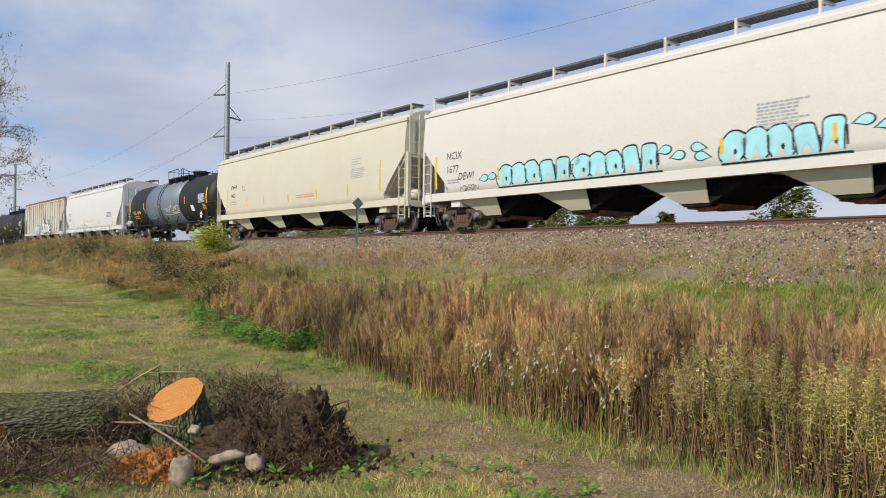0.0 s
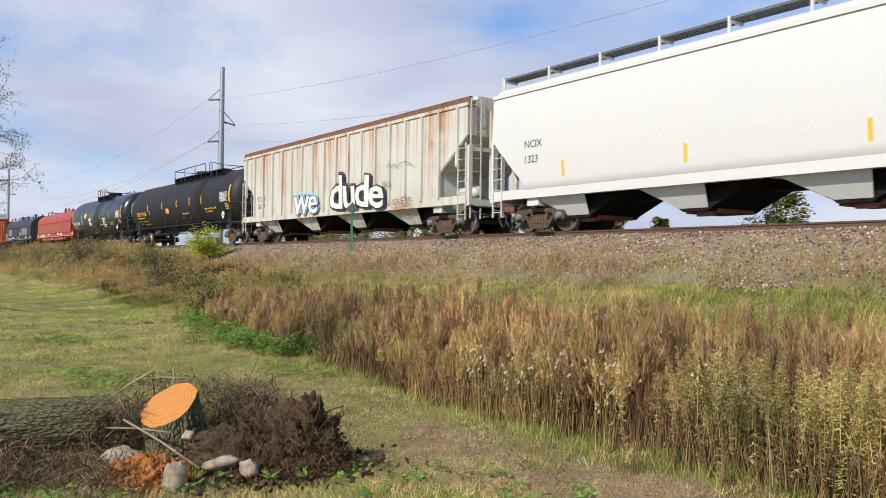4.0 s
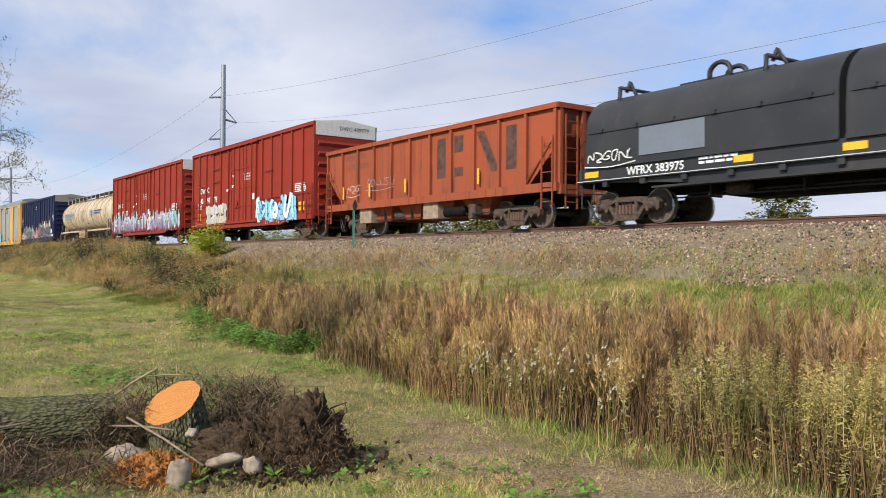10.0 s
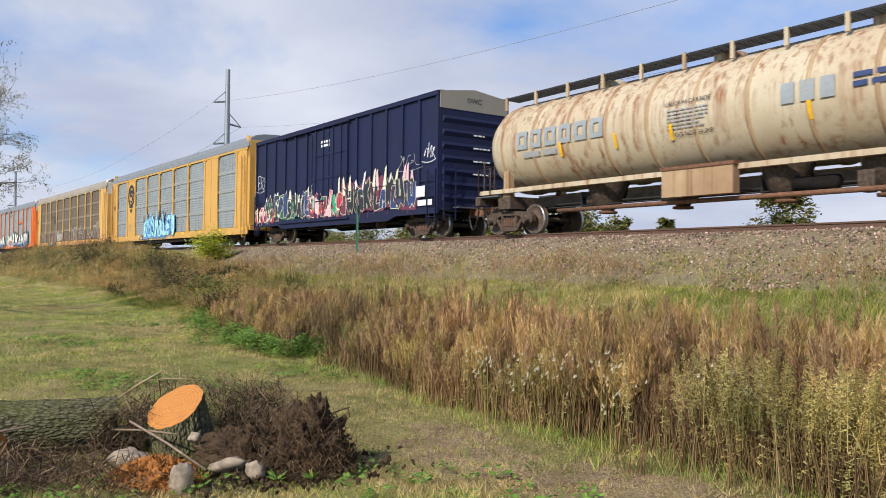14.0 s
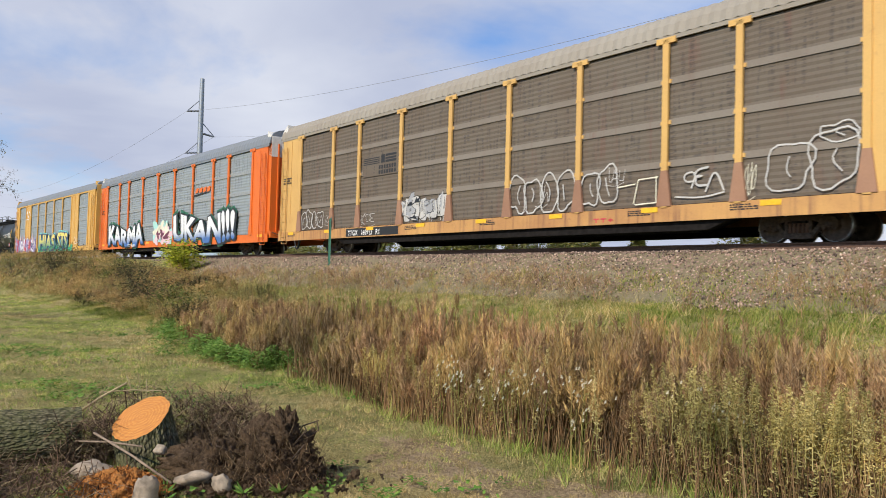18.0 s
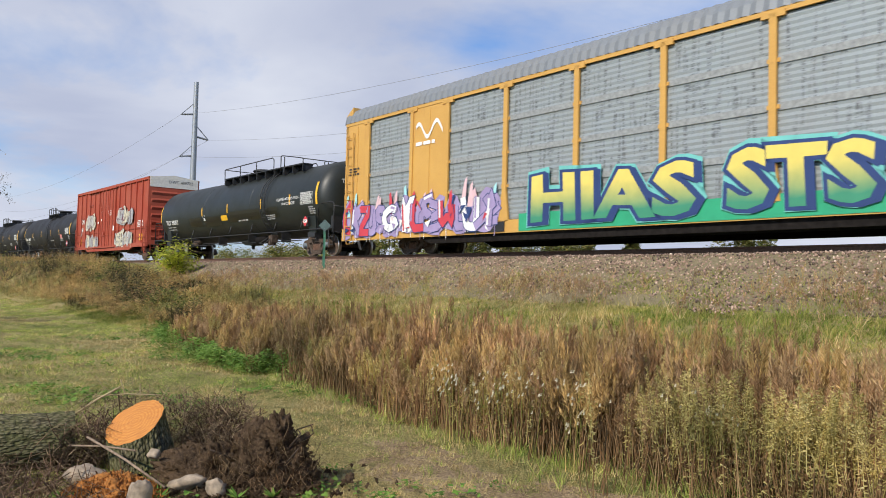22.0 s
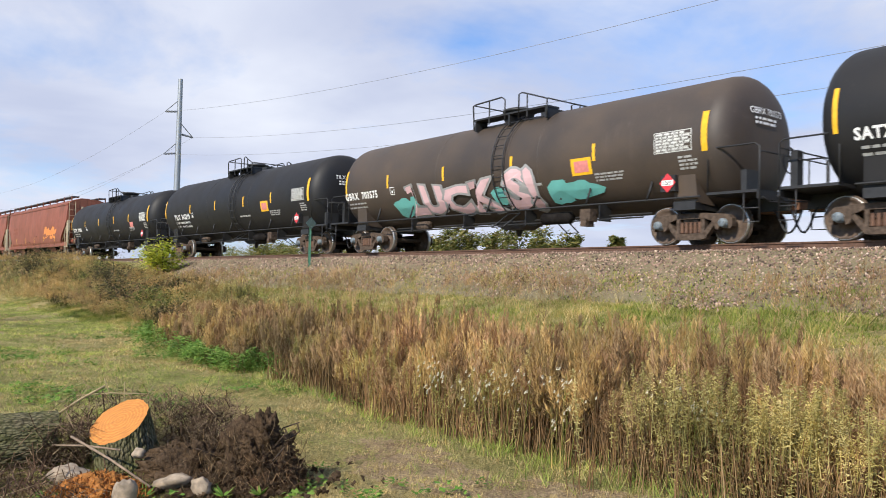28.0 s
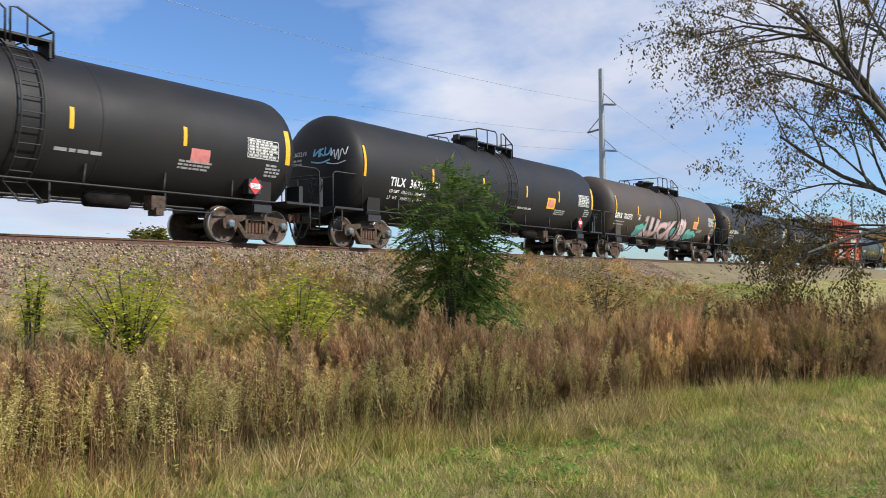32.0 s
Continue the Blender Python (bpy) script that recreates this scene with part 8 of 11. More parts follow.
# ---------------------------------------------------------------- plants
def leaf_material(name, colors, rough=0.6, through_light=0.27, plants=0.0):
    k = Nodes(name)
    geo = k.n.new("ShaderNodeNewGeometry")
    r = k.n.new("ShaderNodeValToRGB")
    e = r.color_ramp.elements
    e[0].position, e[0].color = 0.0, rgb(*colors[0])
    e[1].position, e[1].color = 1.0, rgb(*colors[-1])
    for i, c in enumerate(colors[1:-1]):
        r.color_ramp.elements.new((i + 1) / (len(colors) - 1)).color = rgb(*c)
    pick = geo.outputs["Random Per Island"]
    if plants:      # each plant has a shade of its own
        own = k.n.new("ShaderNodeAttribute")
        own.attribute_name = "tint"
        pick = k.math("ADD", k.math("MULTIPLY", pick, 1 - plants), k.math("MULTIPLY", own.outputs["Fac"], plants))
    k.l.new(pick, r.inputs[0])
    patch = k.ramp(k.noise(0.55, 4), 0.3, 0.7, rgb(0.62, 0.66, 0.62), rgb(1.25, 1.18, 1.08))
    clump = k.ramp(k.noise(2.6, 4, 0.6, (0.6, 1.0, 1.0)), 0.34, 0.66, rgb(0.62, 0.66, 0.60), rgb(1.28, 1.22, 1.18))
    c = k.mix(0.85, k.mix(1.0, r.outputs[0], patch, "MULTIPLY"), clump, "MULTIPLY")
    k.finish(c, rough)
    k.bsdf.inputs["Specular IOR Level"].default_value = 0.08
    if through_light:
        t = k.n.new("ShaderNodeBsdfTranslucent")
        k.l.new(c, t.inputs["Color"])
        m = k.n.new("ShaderNodeMixShader")
        m.inputs[0].default_value = through_light
        k.l.new(k.bsdf.outputs[0], m.inputs[1])
        k.l.new(t.outputs[0], m.inputs[2])
        k.l.new(m.outputs[0], k.n["Material Output"].inputs["Surface"])
    return k.mat


M_LAWN = leaf_material("lawn_blades", [(0.150, 0.240, 0.045), (0.300, 0.395, 0.085), (0.480, 0.520, 0.155), (0.700, 0.620, 0.280)])
M_CLOVER = leaf_material("clover_leaf", [(0.085, 0.190, 0.035), (0.160, 0.300, 0.060), (0.260, 0.400, 0.090)])
M_LAWN_DRY = leaf_material("dry_lawn_blades", [(0.28, 0.220, 0.088), (0.47, 0.362, 0.168), (0.65, 0.510, 0.268), (0.77, 0.655, 0.38)])
M_BANK = leaf_material("bank_grass", [(0.179, 0.226, 0.05), (0.307, 0.32, 0.088), (0.448, 0.393, 0.139), (0.628, 0.48, 0.221)])
M_BANK_GREEN = leaf_material("bank_clover", [(0.12, 0.178, 0.033), (0.216, 0.276, 0.061), (0.348, 0.38, 0.105), (0.48, 0.402, 0.154)])
M_WEED_DRY = leaf_material("dry_weed", [(0.185, 0.108, 0.060), (0.335, 0.212, 0.122), (0.485, 0.330, 0.198), (0.62, 0.450, 0.275)], 0.7, 0.33, 0.7)
M_WEED_TAN = leaf_material("tan_weed", [(0.32, 0.215, 0.095), (0.52, 0.370, 0.170), (0.74, 0.555, 0.285)], 0.7, 0.33, 0.7)
M_WEED_GREEN = leaf_material("yellowing_weed", [(0.310, 0.280, 0.105), (0.470, 0.415, 0.165), (0.620, 0.545, 0.240), (0.750, 0.665, 0.360)], 0.6, 0.42, 0.7)
M_STEM = leaf_material("weed_stem", [(0.105, 0.060, 0.033), (0.22, 0.135, 0.073), (0.43, 0.300, 0.17)], 0.7, 0, 0.7)
M_NETTLE = leaf_material("nettle_leaf", [(0.095, 0.205, 0.040), (0.180, 0.320, 0.070), (0.310, 0.430, 0.115)])
M_LIME = leaf_material("lime_leaf", [(0.34, 0.46, 0.055), (0.58, 0.64, 0.10), (0.80, 0.76, 0.16)], 0.5, 0.5)
M_SUMAC = leaf_material("sumac_leaf", [(0.065, 0.135, 0.036), (0.125, 0.225, 0.060), (0.210, 0.320, 0.092), (0.330, 0.420, 0.130)], 0.45, 0.4)
M_DARK_LEAF = leaf_material("dark_leaf", [(0.030, 0.034, 0.015), (0.055, 0.058, 0.024), (0.09, 0.075, 0.036), (0.13, 0.095, 0.05)])
M_AUTUMN_LEAF = leaf_material("autumn_leaf", [(0.080, 0.072, 0.035), (0.160, 0.136, 0.056), (0.256, 0.176, 0.080), (0.208, 0.192, 0.080)])
M_FAR_LEAF = leaf_material("far_tree_leaf", [(0.11, 0.150, 0.048), (0.19, 0.225, 0.075), (0.30, 0.285, 0.095), (0.34, 0.275, 0.12)])
M_SCRUB = leaf_material("brown_scrub_leaf", [(0.12, 0.095, 0.045), (0.20, 0.17, 0.075), (0.30, 0.25, 0.12), (0.24, 0.27, 0.09)])
M_BANK_SHRUB = leaf_material("bank_shrub_leaf", [(0.060, 0.085, 0.022), (0.120, 0.150, 0.040), (0.220, 0.240, 0.065), (0.330, 0.310, 0.105)])
M_PETAL = leaf_material("white_petal", [(0.70, 0.66, 0.54), (0.8, 0.76, 0.66)])


def bark_material(name, a, b):
    k = Nodes(name)
    n = k.noise(5, 6, 0.65, (3.0, 3.0, 0.6))
    v = k.node("ShaderNodeTexVoronoi", Scale=9.0)
    k.l.new(k.vec((2.0, 2.0, 0.5)), v.inputs["Vector"])
    h = k.math("ADD", n, k.math("MULTIPLY", v.outputs["Distance"], 0.7))
    moss = k.ramp(k.noise(2.2, 4), 0.5, 0.66)
    c = k.mix(k.ramp(h, 0.45, 1.0), rgb(*a), rgb(*b))
    c = k.mix(k.math("MULTIPLY", moss, 0.45), c, rgb(0.10, 0.13, 0.055))
    return k.finish(c, 0.95, 0, h, 0.9, 0.05)


def log_bark_material():
    """Small scaly plates of bark, longer along the log than round it, with green lichen."""
    k = Nodes("furrowed_bark")
    v = k.node("ShaderNodeTexVoronoi", Scale=1.0)
    warp = k.n.new("ShaderNodeVectorMath")
    warp.operation = "MULTIPLY_ADD"
    w = k.node("ShaderNodeTexNoise", Scale=9.0, Detail=4.0)
    k.l.new(k.vec(), w.inputs["Vector"])
    k.l.new(w.outputs["Color"], warp.inputs[0])
    warp.inputs[1].default_value = (0.5, 1.1, 1.1)
    k.l.new(k.vec((22, 48, 48)), warp.inputs[2])
    k.l.new(warp.outputs[0], v.inputs["Vector"])
    n = k.noise(38, 6, 0.7, (0.6, 1, 1))
    plate = k.ramp(v.outputs["Distance"], 0.25, 0.80, rgb(1, 1, 1), rgb(0, 0, 0))
    c = k.mix(plate, rgb(0.040, 0.033, 0.021), k.mix(n, rgb(0.105, 0.090, 0.055), rgb(0.25, 0.212, 0.135)))
    c = k.mix(k.math("MULTIPLY", k.ramp(k.noise(2.4, 5, 0.65), 0.36, 0.60), 0.6), c, k.mix(n, rgb(0.042, 0.050, 0.015), rgb(0.19, 0.205, 0.075)))
    k.bsdf.inputs["Specular IOR Level"].default_value = 0.1
    return k.finish(c, 0.95, 0, k.math("ADD", plate, k.math("MULTIPLY", n, 0.5)), 0.8, 0.02)


M_BARK = log_bark_material()
M_TREE_BARK = bark_material("tree_bark", (0.03, 0.024, 0.02), (0.10, 0.085, 0.07))


def scatter(name, protos, pos, material, rng, scale=(0.8, 1.2), label="", category="plants", lean=0.12, kind="stuff", heights=None):
    """Copies of small triangle shapes at many places, as one mesh."""
    pick = rng.integers(0, len(protos), len(pos))
    V, F, T, base = [], [], [], 0
    for k, (pv, pf) in enumerate(protos):
        at = pos[pick == k]
        n = len(at)
        if not n:
            continue
        sc = rng.uniform(*scale, n)[:, None, None]
        a = rng.uniform(0, 6.283, n)
        c, s = np.cos(a)[:, None], np.sin(a)[:, None]
        q = pv[None] * sc
        if heights is not None:
            q = q * np.stack([np.ones(n), np.ones(n), heights[pick == k]], 1)[:, None, :]
        q = np.stack([q[..., 0] * c - q[..., 1] * s, q[..., 0] * s + q[..., 1] * c, q[..., 2]], -1)
        lx, ly = rng.normal(0, lean, (2, n))
        q[..., 0] += q[..., 2] * lx[:, None]
        q[..., 1] += q[..., 2] * ly[:, None]
        q += at[:, None, :]
        V.append(q.reshape(-1, 3))
        T.append(np.repeat(rng.random(n), len(pv)))
        F.append((pf[None] + len(pv) * np.arange(n)[:, None, None] + base).reshape(-1, 3))
        base += n * len(pv)
    ob = new(name, mesh_from_arrays(name, np.concatenate(V), np.concatenate(F), material, np.concatenate(T)))
    return tagged(ob, label, category, "", kind)


class Tris:
    """Collects loose triangles for plant shapes."""

    def __init__(self):
        self.v, self.f = [], []

    def tri(self, a, b, c):
        n = len(self.v)
        self.v += [tuple(a), tuple(b), tuple(c)]
        self.f.append((n, n + 1, n + 2))

    def leaf(self, base, tip, width):
        """A pointed leaf of two triangles about the line base-tip."""
        base, tip = Vector(base), Vector(tip)
        side = (tip - base).cross(Vector((0.3, 0.2, 1))).normalized() * width * 0.5
        mid = base.lerp(tip, 0.42)
        n = len(self.v)
        self.v += [tuple(base), tuple(mid + side), tuple(tip), tuple(mid - side + Vector((0, 0, -0.1 * width)))]
        self.f += [(n, n + 1, n + 2), (n, n + 2, n + 3)]

    def stalk(self, pts, r0, r1, sides=3):
        n, k = len(self.v), len(pts)
        for i, p in enumerate(pts):
            r = r0 + (r1 - r0) * i / max(k - 1, 1)
            for j in range(sides):
                a = 6.283 * j / sides
                self.v.append((p[0] + r * math.cos(a), p[1] + r * math.sin(a), p[2]))
        for i in range(k - 1):
            for j in range(sides):
                a, b = n + i * sides + j, n + i * sides + (j + 1) % sides
                self.f += [(a, b, b + sides), (a, b + sides, a + sides)]

    def get(self):
        return np.array(self.v, float), np.array(self.f, int)


def blade_tuft(rng, blades, height, spread, width):
    t = Tris()
    for _ in range(blades):
        a, r = rng.uniform(0, 6.283), spread * rng.uniform(0, 1)
        x, y = r * math.cos(a), r * math.sin(a)
        h = height * rng.uniform(0.5, 1.1)
        b = rng.uniform(0, 6.283)
        w = width * rng.uniform(0.7, 1.2)
        lean = h * rng.uniform(0.2, 1.1)
        d = rng.uniform(0, 6.283)
        t.tri((x - w * math.cos(b), y - w * math.sin(b), -0.01), (x + w * math.cos(b), y + w * math.sin(b), -0.01), (x + lean * math.cos(d), y + lean * math.sin(d), h))
    return t.get()


def plume_weed(rng, height, dense=70):
    """The feathery dry head of a tall weed: a narrow column of upright side sprays set with fine bristles."""
    t = Tris()
    bend = rng.uniform(-0.09, 0.09, 2)
    sprays = [(rng.uniform(0.44, 0.80), rng.uniform(0, 6.283), rng.uniform(0.03, 0.125), rng.uniform(0.14, 0.26)) for _ in range(10)]
    sprays += [(0.60, 0.0, 0.006, 0.42)] * 3
    for i in range(dense):
        u0, d, out, rise = sprays[rng.integers(len(sprays))]
        v = rng.random() ** 0.8
        u = min(u0 + rise * v, 1.02)
        o = out * (0.35 + 0.65 * v) * (1.15 - 0.75 * max(u - 0.7, 0) / 0.3)
        x0, y0 = bend * u * u
        x0, y0, z = x0 + o * math.cos(d), y0 + o * math.sin(d), u * height
        a = rng.uniform(0, 6.283)
        reach = 0.032 * rng.uniform(0.3, 1.5)
        tip = (x0 + reach * math.cos(a), y0 + reach * math.sin(a), z + rng.uniform(0.025, 0.075))
        w = rng.uniform(0.0024, 0.0050)
        t.tri((x0 - w * math.sin(a), y0 + w * math.cos(a), z - 0.008), (x0 + w * math.sin(a), y0 - w * math.cos(a), z + 0.004), tip)
    return t.get()


def weed_stem(rng, height):
    """A few straight dry stems with curled dead leaves low down."""
    t = Tris()
    for _ in range(rng.integers(3, 6)):
        b = rng.uniform(-0.06, 0.06, 2)
        o = rng.uniform(-0.09, 0.09, 2)
        h = height * rng.uniform(0.45, 0.74)
        t.stalk([(o[0], o[1], -0.02), (o[0] + b[0], o[1] + b[1], h)], 0.0058 * rng.uniform(0.7, 1.3), 0.0025)
    for _ in range(7):
        a, z = rng.uniform(0, 6.283), height * rng.uniform(0.08, 0.6)
        l = rng.uniform(0.02, 0.07)
        x, y = rng.uniform(-0.08, 0.08, 2)
        t.tri((x, y, z), (x + 0.005, y + 0.004, z - 0.012), (x + l * 0.5 * math.cos(a), y + l * 0.5 * math.sin(a), z - l))
    return t.get()


def spike_weed(rng, height, n=58):
    """A yellowing spire: a fluffy tapered head of tiny seed tufts, with small leaves below."""
    t = Tris()
    b = rng.uniform(-0.09, 0.09, 2)
    foot = rng.uniform(0.46, 0.60)
    wide = rng.uniform(0.045, 0.078)
    for i in range(n):
        v = rng.random() ** 0.85
        u = foot + (1.0 - foot) * v
        a = rng.uniform(0, 6.283)
        o = wide * (0.25 + min(v * 5, 1.0) * 0.75) * (1.04 - v) ** 0.6 * rng.uniform(0.1, 1.0) ** 0.6
        x, y, z = b[0] * u * u + o * math.cos(a), b[1] * u * u + o * math.sin(a), u * height
        e, l, w = rng.uniform(0, 6.283), rng.uniform(0.011, 0.025), rng.uniform(0.004, 0.0072)
        t.tri((x - w * math.sin(e), y + w * math.cos(e), z), (x + w * math.sin(e), y - w * math.cos(e), z + 0.004), (x + l * math.cos(e), y + l * math.sin(e), z + rng.uniform(-0.004, 0.016)))
    for i in range(n // 7):
        u, a = rng.uniform(0.12, foot), rng.uniform(0, 6.283)
        l = rng.uniform(0.02, 0.055)
        x, y = b[0] * u * u, b[1] * u * u
        t.tri((x, y, u * height), (x + 0.005, y + 0.004, u * height - 0.01), (x + l * math.cos(a), y + l * math.sin(a), u * height + l * rng.uniform(-0.6, 0.5)))
    t.stalk([(b[0] * 0.2, b[1] * 0.2, 0.42 * height), (b[0], b[1], height)], 0.0035, 0.0015)
    return t.get()


EDGE_X = [-90, -64, -40, -25, -16.7, -12.3, -8.6, -6.3, -4.7, -2, 0, 2, 3.5, 5, 6.3, 9.3, 12.0, 16, 40]
EDGE_Y = [5.5, 7.0, 7.6, 7.4, 6.1, 5.85, 5.35, 5.15, 5.35, 5.8, 5.9, 5.9, 5.9, 5.4, 4.9, 3.9, 2.4, 1.2, 0.5]


def weed_edge(x):
    return np.interp(x, EDGE_X, EDGE_Y)


def on_ground(x, y):
    return np.stack([x, y, ground_z(x, y)], 1)


def patchy(x, y, f, seed):
    """A smooth 0..1 pattern for uneven growth."""
    r = np.random.default_rng(seed)
    v = 0
    for i in range(5):
        a, p = r.uniform(0, 6.28), r.uniform(0, 6.28)
        w = f * (0.7 + 0.45 * i)
        v = v + np.sin((x * math.cos(a) + y * math.sin(a)) * w + p) / (1 + 0.3 * i)
    return 0.5 + v / 6.0


BARE = ((-5.5, 4.2, 0.85, 0.34), (-4.8, 4.2, 0.7, 0.30), (-6.5, 4.6, 0.5, 0.2), (-4.2, 4.75, 0.6, 0.25))


def bare_earth(x, y):
    """0..1, how far the turf is worn away at a place."""
    v = 0
    for cx, cy, a, b in BARE:
        v = np.maximum(v, 0.70 * np.exp(-((x - cx) / a) ** 2 - ((y - cy) / b) ** 2))
    return v


def make_meadow():
    rng = np.random.default_rng(11)
    # lawn blades, thinning with distance
    tufts = [blade_tuft(rng, 9, 0.046, 0.055, 0.0032) for _ in range(8)]
    n = 86000
    d = 3.4 + 15.5 * rng.random(n) ** 1.15
    a = radians(1) + radians(178) * rng.random(n)
    x, y = -d * np.cos(a), d * np.sin(a) - 0.8
    ok = (y < weed_edge(x) + 0.25) & (y > -4) & (bare_earth(x, y) < 0.62 + 0.6 * rng.random(n) ** 2)
    x, y, d = x[ok], y[ok], d[ok]
    dry = 0.75 * patchy(x * 0.5, y * 1.4, 1.1, 3) + 0.42 * patchy(x * 0.7, y, 4.0, 8) + rng.normal(0, 0.10, len(x)) + 0.30 * np.exp(-((x + 15.5) / 4) ** 2 - ((y - 2.8) / 1.2) ** 2)
    lush = dry < 0.585
    P = on_ground(x, y)
    hs = np.clip(0.15 + 1.0 * patchy(x, y, 3.1, 77) + 0.7 * patchy(x, y, 9.0, 79) + rng.normal(0, 0.2, len(x)), 0.3, 2.2)
    scatter("lawn_grass", tufts, P[lush], M_LAWN, rng, (0.7, 1.4), "short green and yellowing lawn grass", "grass", 0.3, heights=hs[lush])
    scatter("dry_lawn_grass", tufts, P[~lush], M_LAWN_DRY, rng, (0.7, 1.4), "short straw-coloured patches of lawn grass", "grass", 0.45, heights=hs[~lush] * 0.75)
    # low broad-leaved plants in the turf
    n = 5200
    x, y = rng.uniform(-22, 12, n), rng.uniform(-1, 7, n)
    ok = (y < weed_edge(x) + 0.2) & (np.hypot(x, y) > 4.0) & (patchy(x, y, 1.6, 51) + 0.4 * patchy(x, y, 5.0, 52) + rng.normal(0, 0.06, n) > 0.86)
    x, y = x[ok], y[ok]
    leafy = []
    for _ in range(5):
        q = Tris()
        for _ in range(16):
            a, r, l = rng.uniform(0, 6.283), rng.uniform(0, 0.09), rng.uniform(0.025, 0.05)
            p = (r * math.cos(a), r * math.sin(a), rng.uniform(0.02, 0.07))
            a = rng.uniform(0, 6.283)
            q.leaf(p, (p[0] + l * math.cos(a), p[1] + l * math.sin(a), p[2] + rng.uniform(-0.01, 0.02)), l * 0.7)
        leafy.append(q.get())
    scatter("clover", leafy, on_ground(x, y), M_CLOVER, rng, (0.7, 1.4), "low green broad-leaved plants in the lawn", "plants", 0.2)
    # coarser lawn under the drooping tree's side
    n = 26000
    x, y = rng.uniform(2.0, 15.0, n), rng.uniform(-1.5, 5.8, n)
    ok = (y < weed_edge(x) + 0.1) & (np.hypot(x, y) > 4.0) & (rng.random(n) < 0.25 + 0.9 * patchy(x, y, 2.6, 23))
    x, y = x[ok], y[ok]
    pale = rng.random(len(x)) < 0.36 + 0.35 * patchy(x, y, 3.3, 24)
    P = on_ground(x, y)
    coarse = [blade_tuft(rng, 8, 0.085, 0.06, 0.0042) for _ in range(6)]
    scatter("coarse_lawn_grass", coarse, P[~pale], M_LAWN, rng, (0.5, 1.5), "coarse uneven green lawn grass", "grass", 0.35)
    scatter("coarse_dry_grass", coarse, P[pale], M_LAWN_DRY, rng, (0.5, 1.4), "coarse straw-coloured lawn grass", "grass", 0.4)
    # mown grass farther off
    n = 36000
    x = rng.uniform(-66, 30, n)
    y = weed_edge(x) - 12 * rng.random(n) ** 1.35
    ok = np.hypot(x, y) > 14.5
    x, y = x[ok], y[ok]
    lush = 0.7 * patchy(x * 0.35, y * 1.3, 0.8, 3) + 0.4 * patchy(x * 0.5, y, 2.4, 4) + rng.normal(0, 0.1, len(x)) < 0.60
    P = on_ground(x, y)
    far = [blade_tuft(rng, 9, 0.045, 0.14, 0.007) for _ in range(5)]
    scatter("far_lawn_grass", far, P[lush], M_LAWN, rng, (0.8, 1.5), "mown grass farther off on the lawn", "grass", 0.3)
    scatter("far_dry_lawn_grass", far, P[~lush], M_LAWN_DRY, rng, (0.8, 1.5), "straw-coloured mown grass farther off", "grass", 0.3)
    # longer grass at the rim of the weeds
    n = 5200
    x = rng.uniform(-14, 14, n)
    y = weed_edge(x) + rng.normal(0.02, 0.26, n)
    ok = rng.random(n) < np.interp(x, [-14, -6, -4, -1, 3, 14], [0.1, 0.12, 0.25, 0.6, 0.9, 1]) * (0.2 + patchy(x, y, 2.2, 5))
    x, y = x[ok], y[ok]
    scatter("rim_grass", [blade_tuft(rng, 9, 0.22, 0.07, 0.0042) for _ in range(6)], on_ground(x, y), M_LAWN, rng, (0.5, 1.2), "longer green grass at the rim of the weeds", "grass", 0.3)
    # rank yellow-green tussocks at the rim towards the young tree
    n = 2600
    x = rng.uniform(-1.5, 11.5, n)
    y = weed_edge(x) + rng.normal(-0.15, 0.32, n)
    ok = (rng.random(n) < np.interp(x, [-1.5, 1, 4, 11], [0.12, 0.5, 1, 0.9]) * (0.15 + patchy(x, y, 1.9, 7))) & (np.hypot(x, y) > 4.2)
    x, y = x[ok], y[ok]
    olive = patchy(x, y, 2.7, 6) + rng.normal(0, 0.12, len(x)) > 0.5
    for nm, sel, mt, lb in (("rim_tussocks", olive, M_BANK, "rank yellow-green grass tussocks at the rim of the weeds"), ("rim_straw", ~olive, M_LAWN_DRY, "dead grass tussocks at the rim of the weeds")):
        scatter(nm, [blade_tuft(rng, 16, 0.36, 0.10, 0.0050) for _ in range(6)], on_ground(x, y)[sel], mt, rng, (0.45, 1.15), lb, "grass", 0.25)
    # bank grass between the weeds and the ballast
    n = 40000
    x = np.where(rng.random(n) < 0.48, rng.uniform(-34, -4, n), rng.uniform(-60, 46, n))
    low = np.interp(x, [-60, -46, -38, -24, -14, -7, 0, 9, 13, 18], [2.3, 2.6, 3.2, 2.5, 2.5, 3.0, 3.4, 3.8, 3.2, 2.3])
    low = low + 0.45 * (patchy(x, x * 0, 2.3, 55) - 0.5) + 0.5 * (patchy(x, x * 0, 0.7, 56) - 0.5)
    off = low + (10.5 - low) * rng.random(n)
    y = centre_y(x) - off
    ok = (y > weed_edge(x) + np.interp(x, [-22, -16], [-0.2, 1.2])) & (rng.random(n) < np.clip((off - low + 0.3) / 0.9, 0, 1))
    x, y = x[ok], y[ok]
    g = patchy(x, y, 0.9, 21) + rng.normal(0, 0.06, len(x)) + 0.3 * np.exp(-((x + 8.2) / 2.2) ** 2 - ((y - 12.4) / 1.2) ** 2)
    green = g > 0.60
    P = on_ground(x, y)
    hs = 0.5 + patchy(x, y, 2.4, 78)
    straw = ~green & (rng.random(len(x)) < 0.22 + 0.5 * (patchy(x, y, 1.9, 91) > 0.58))
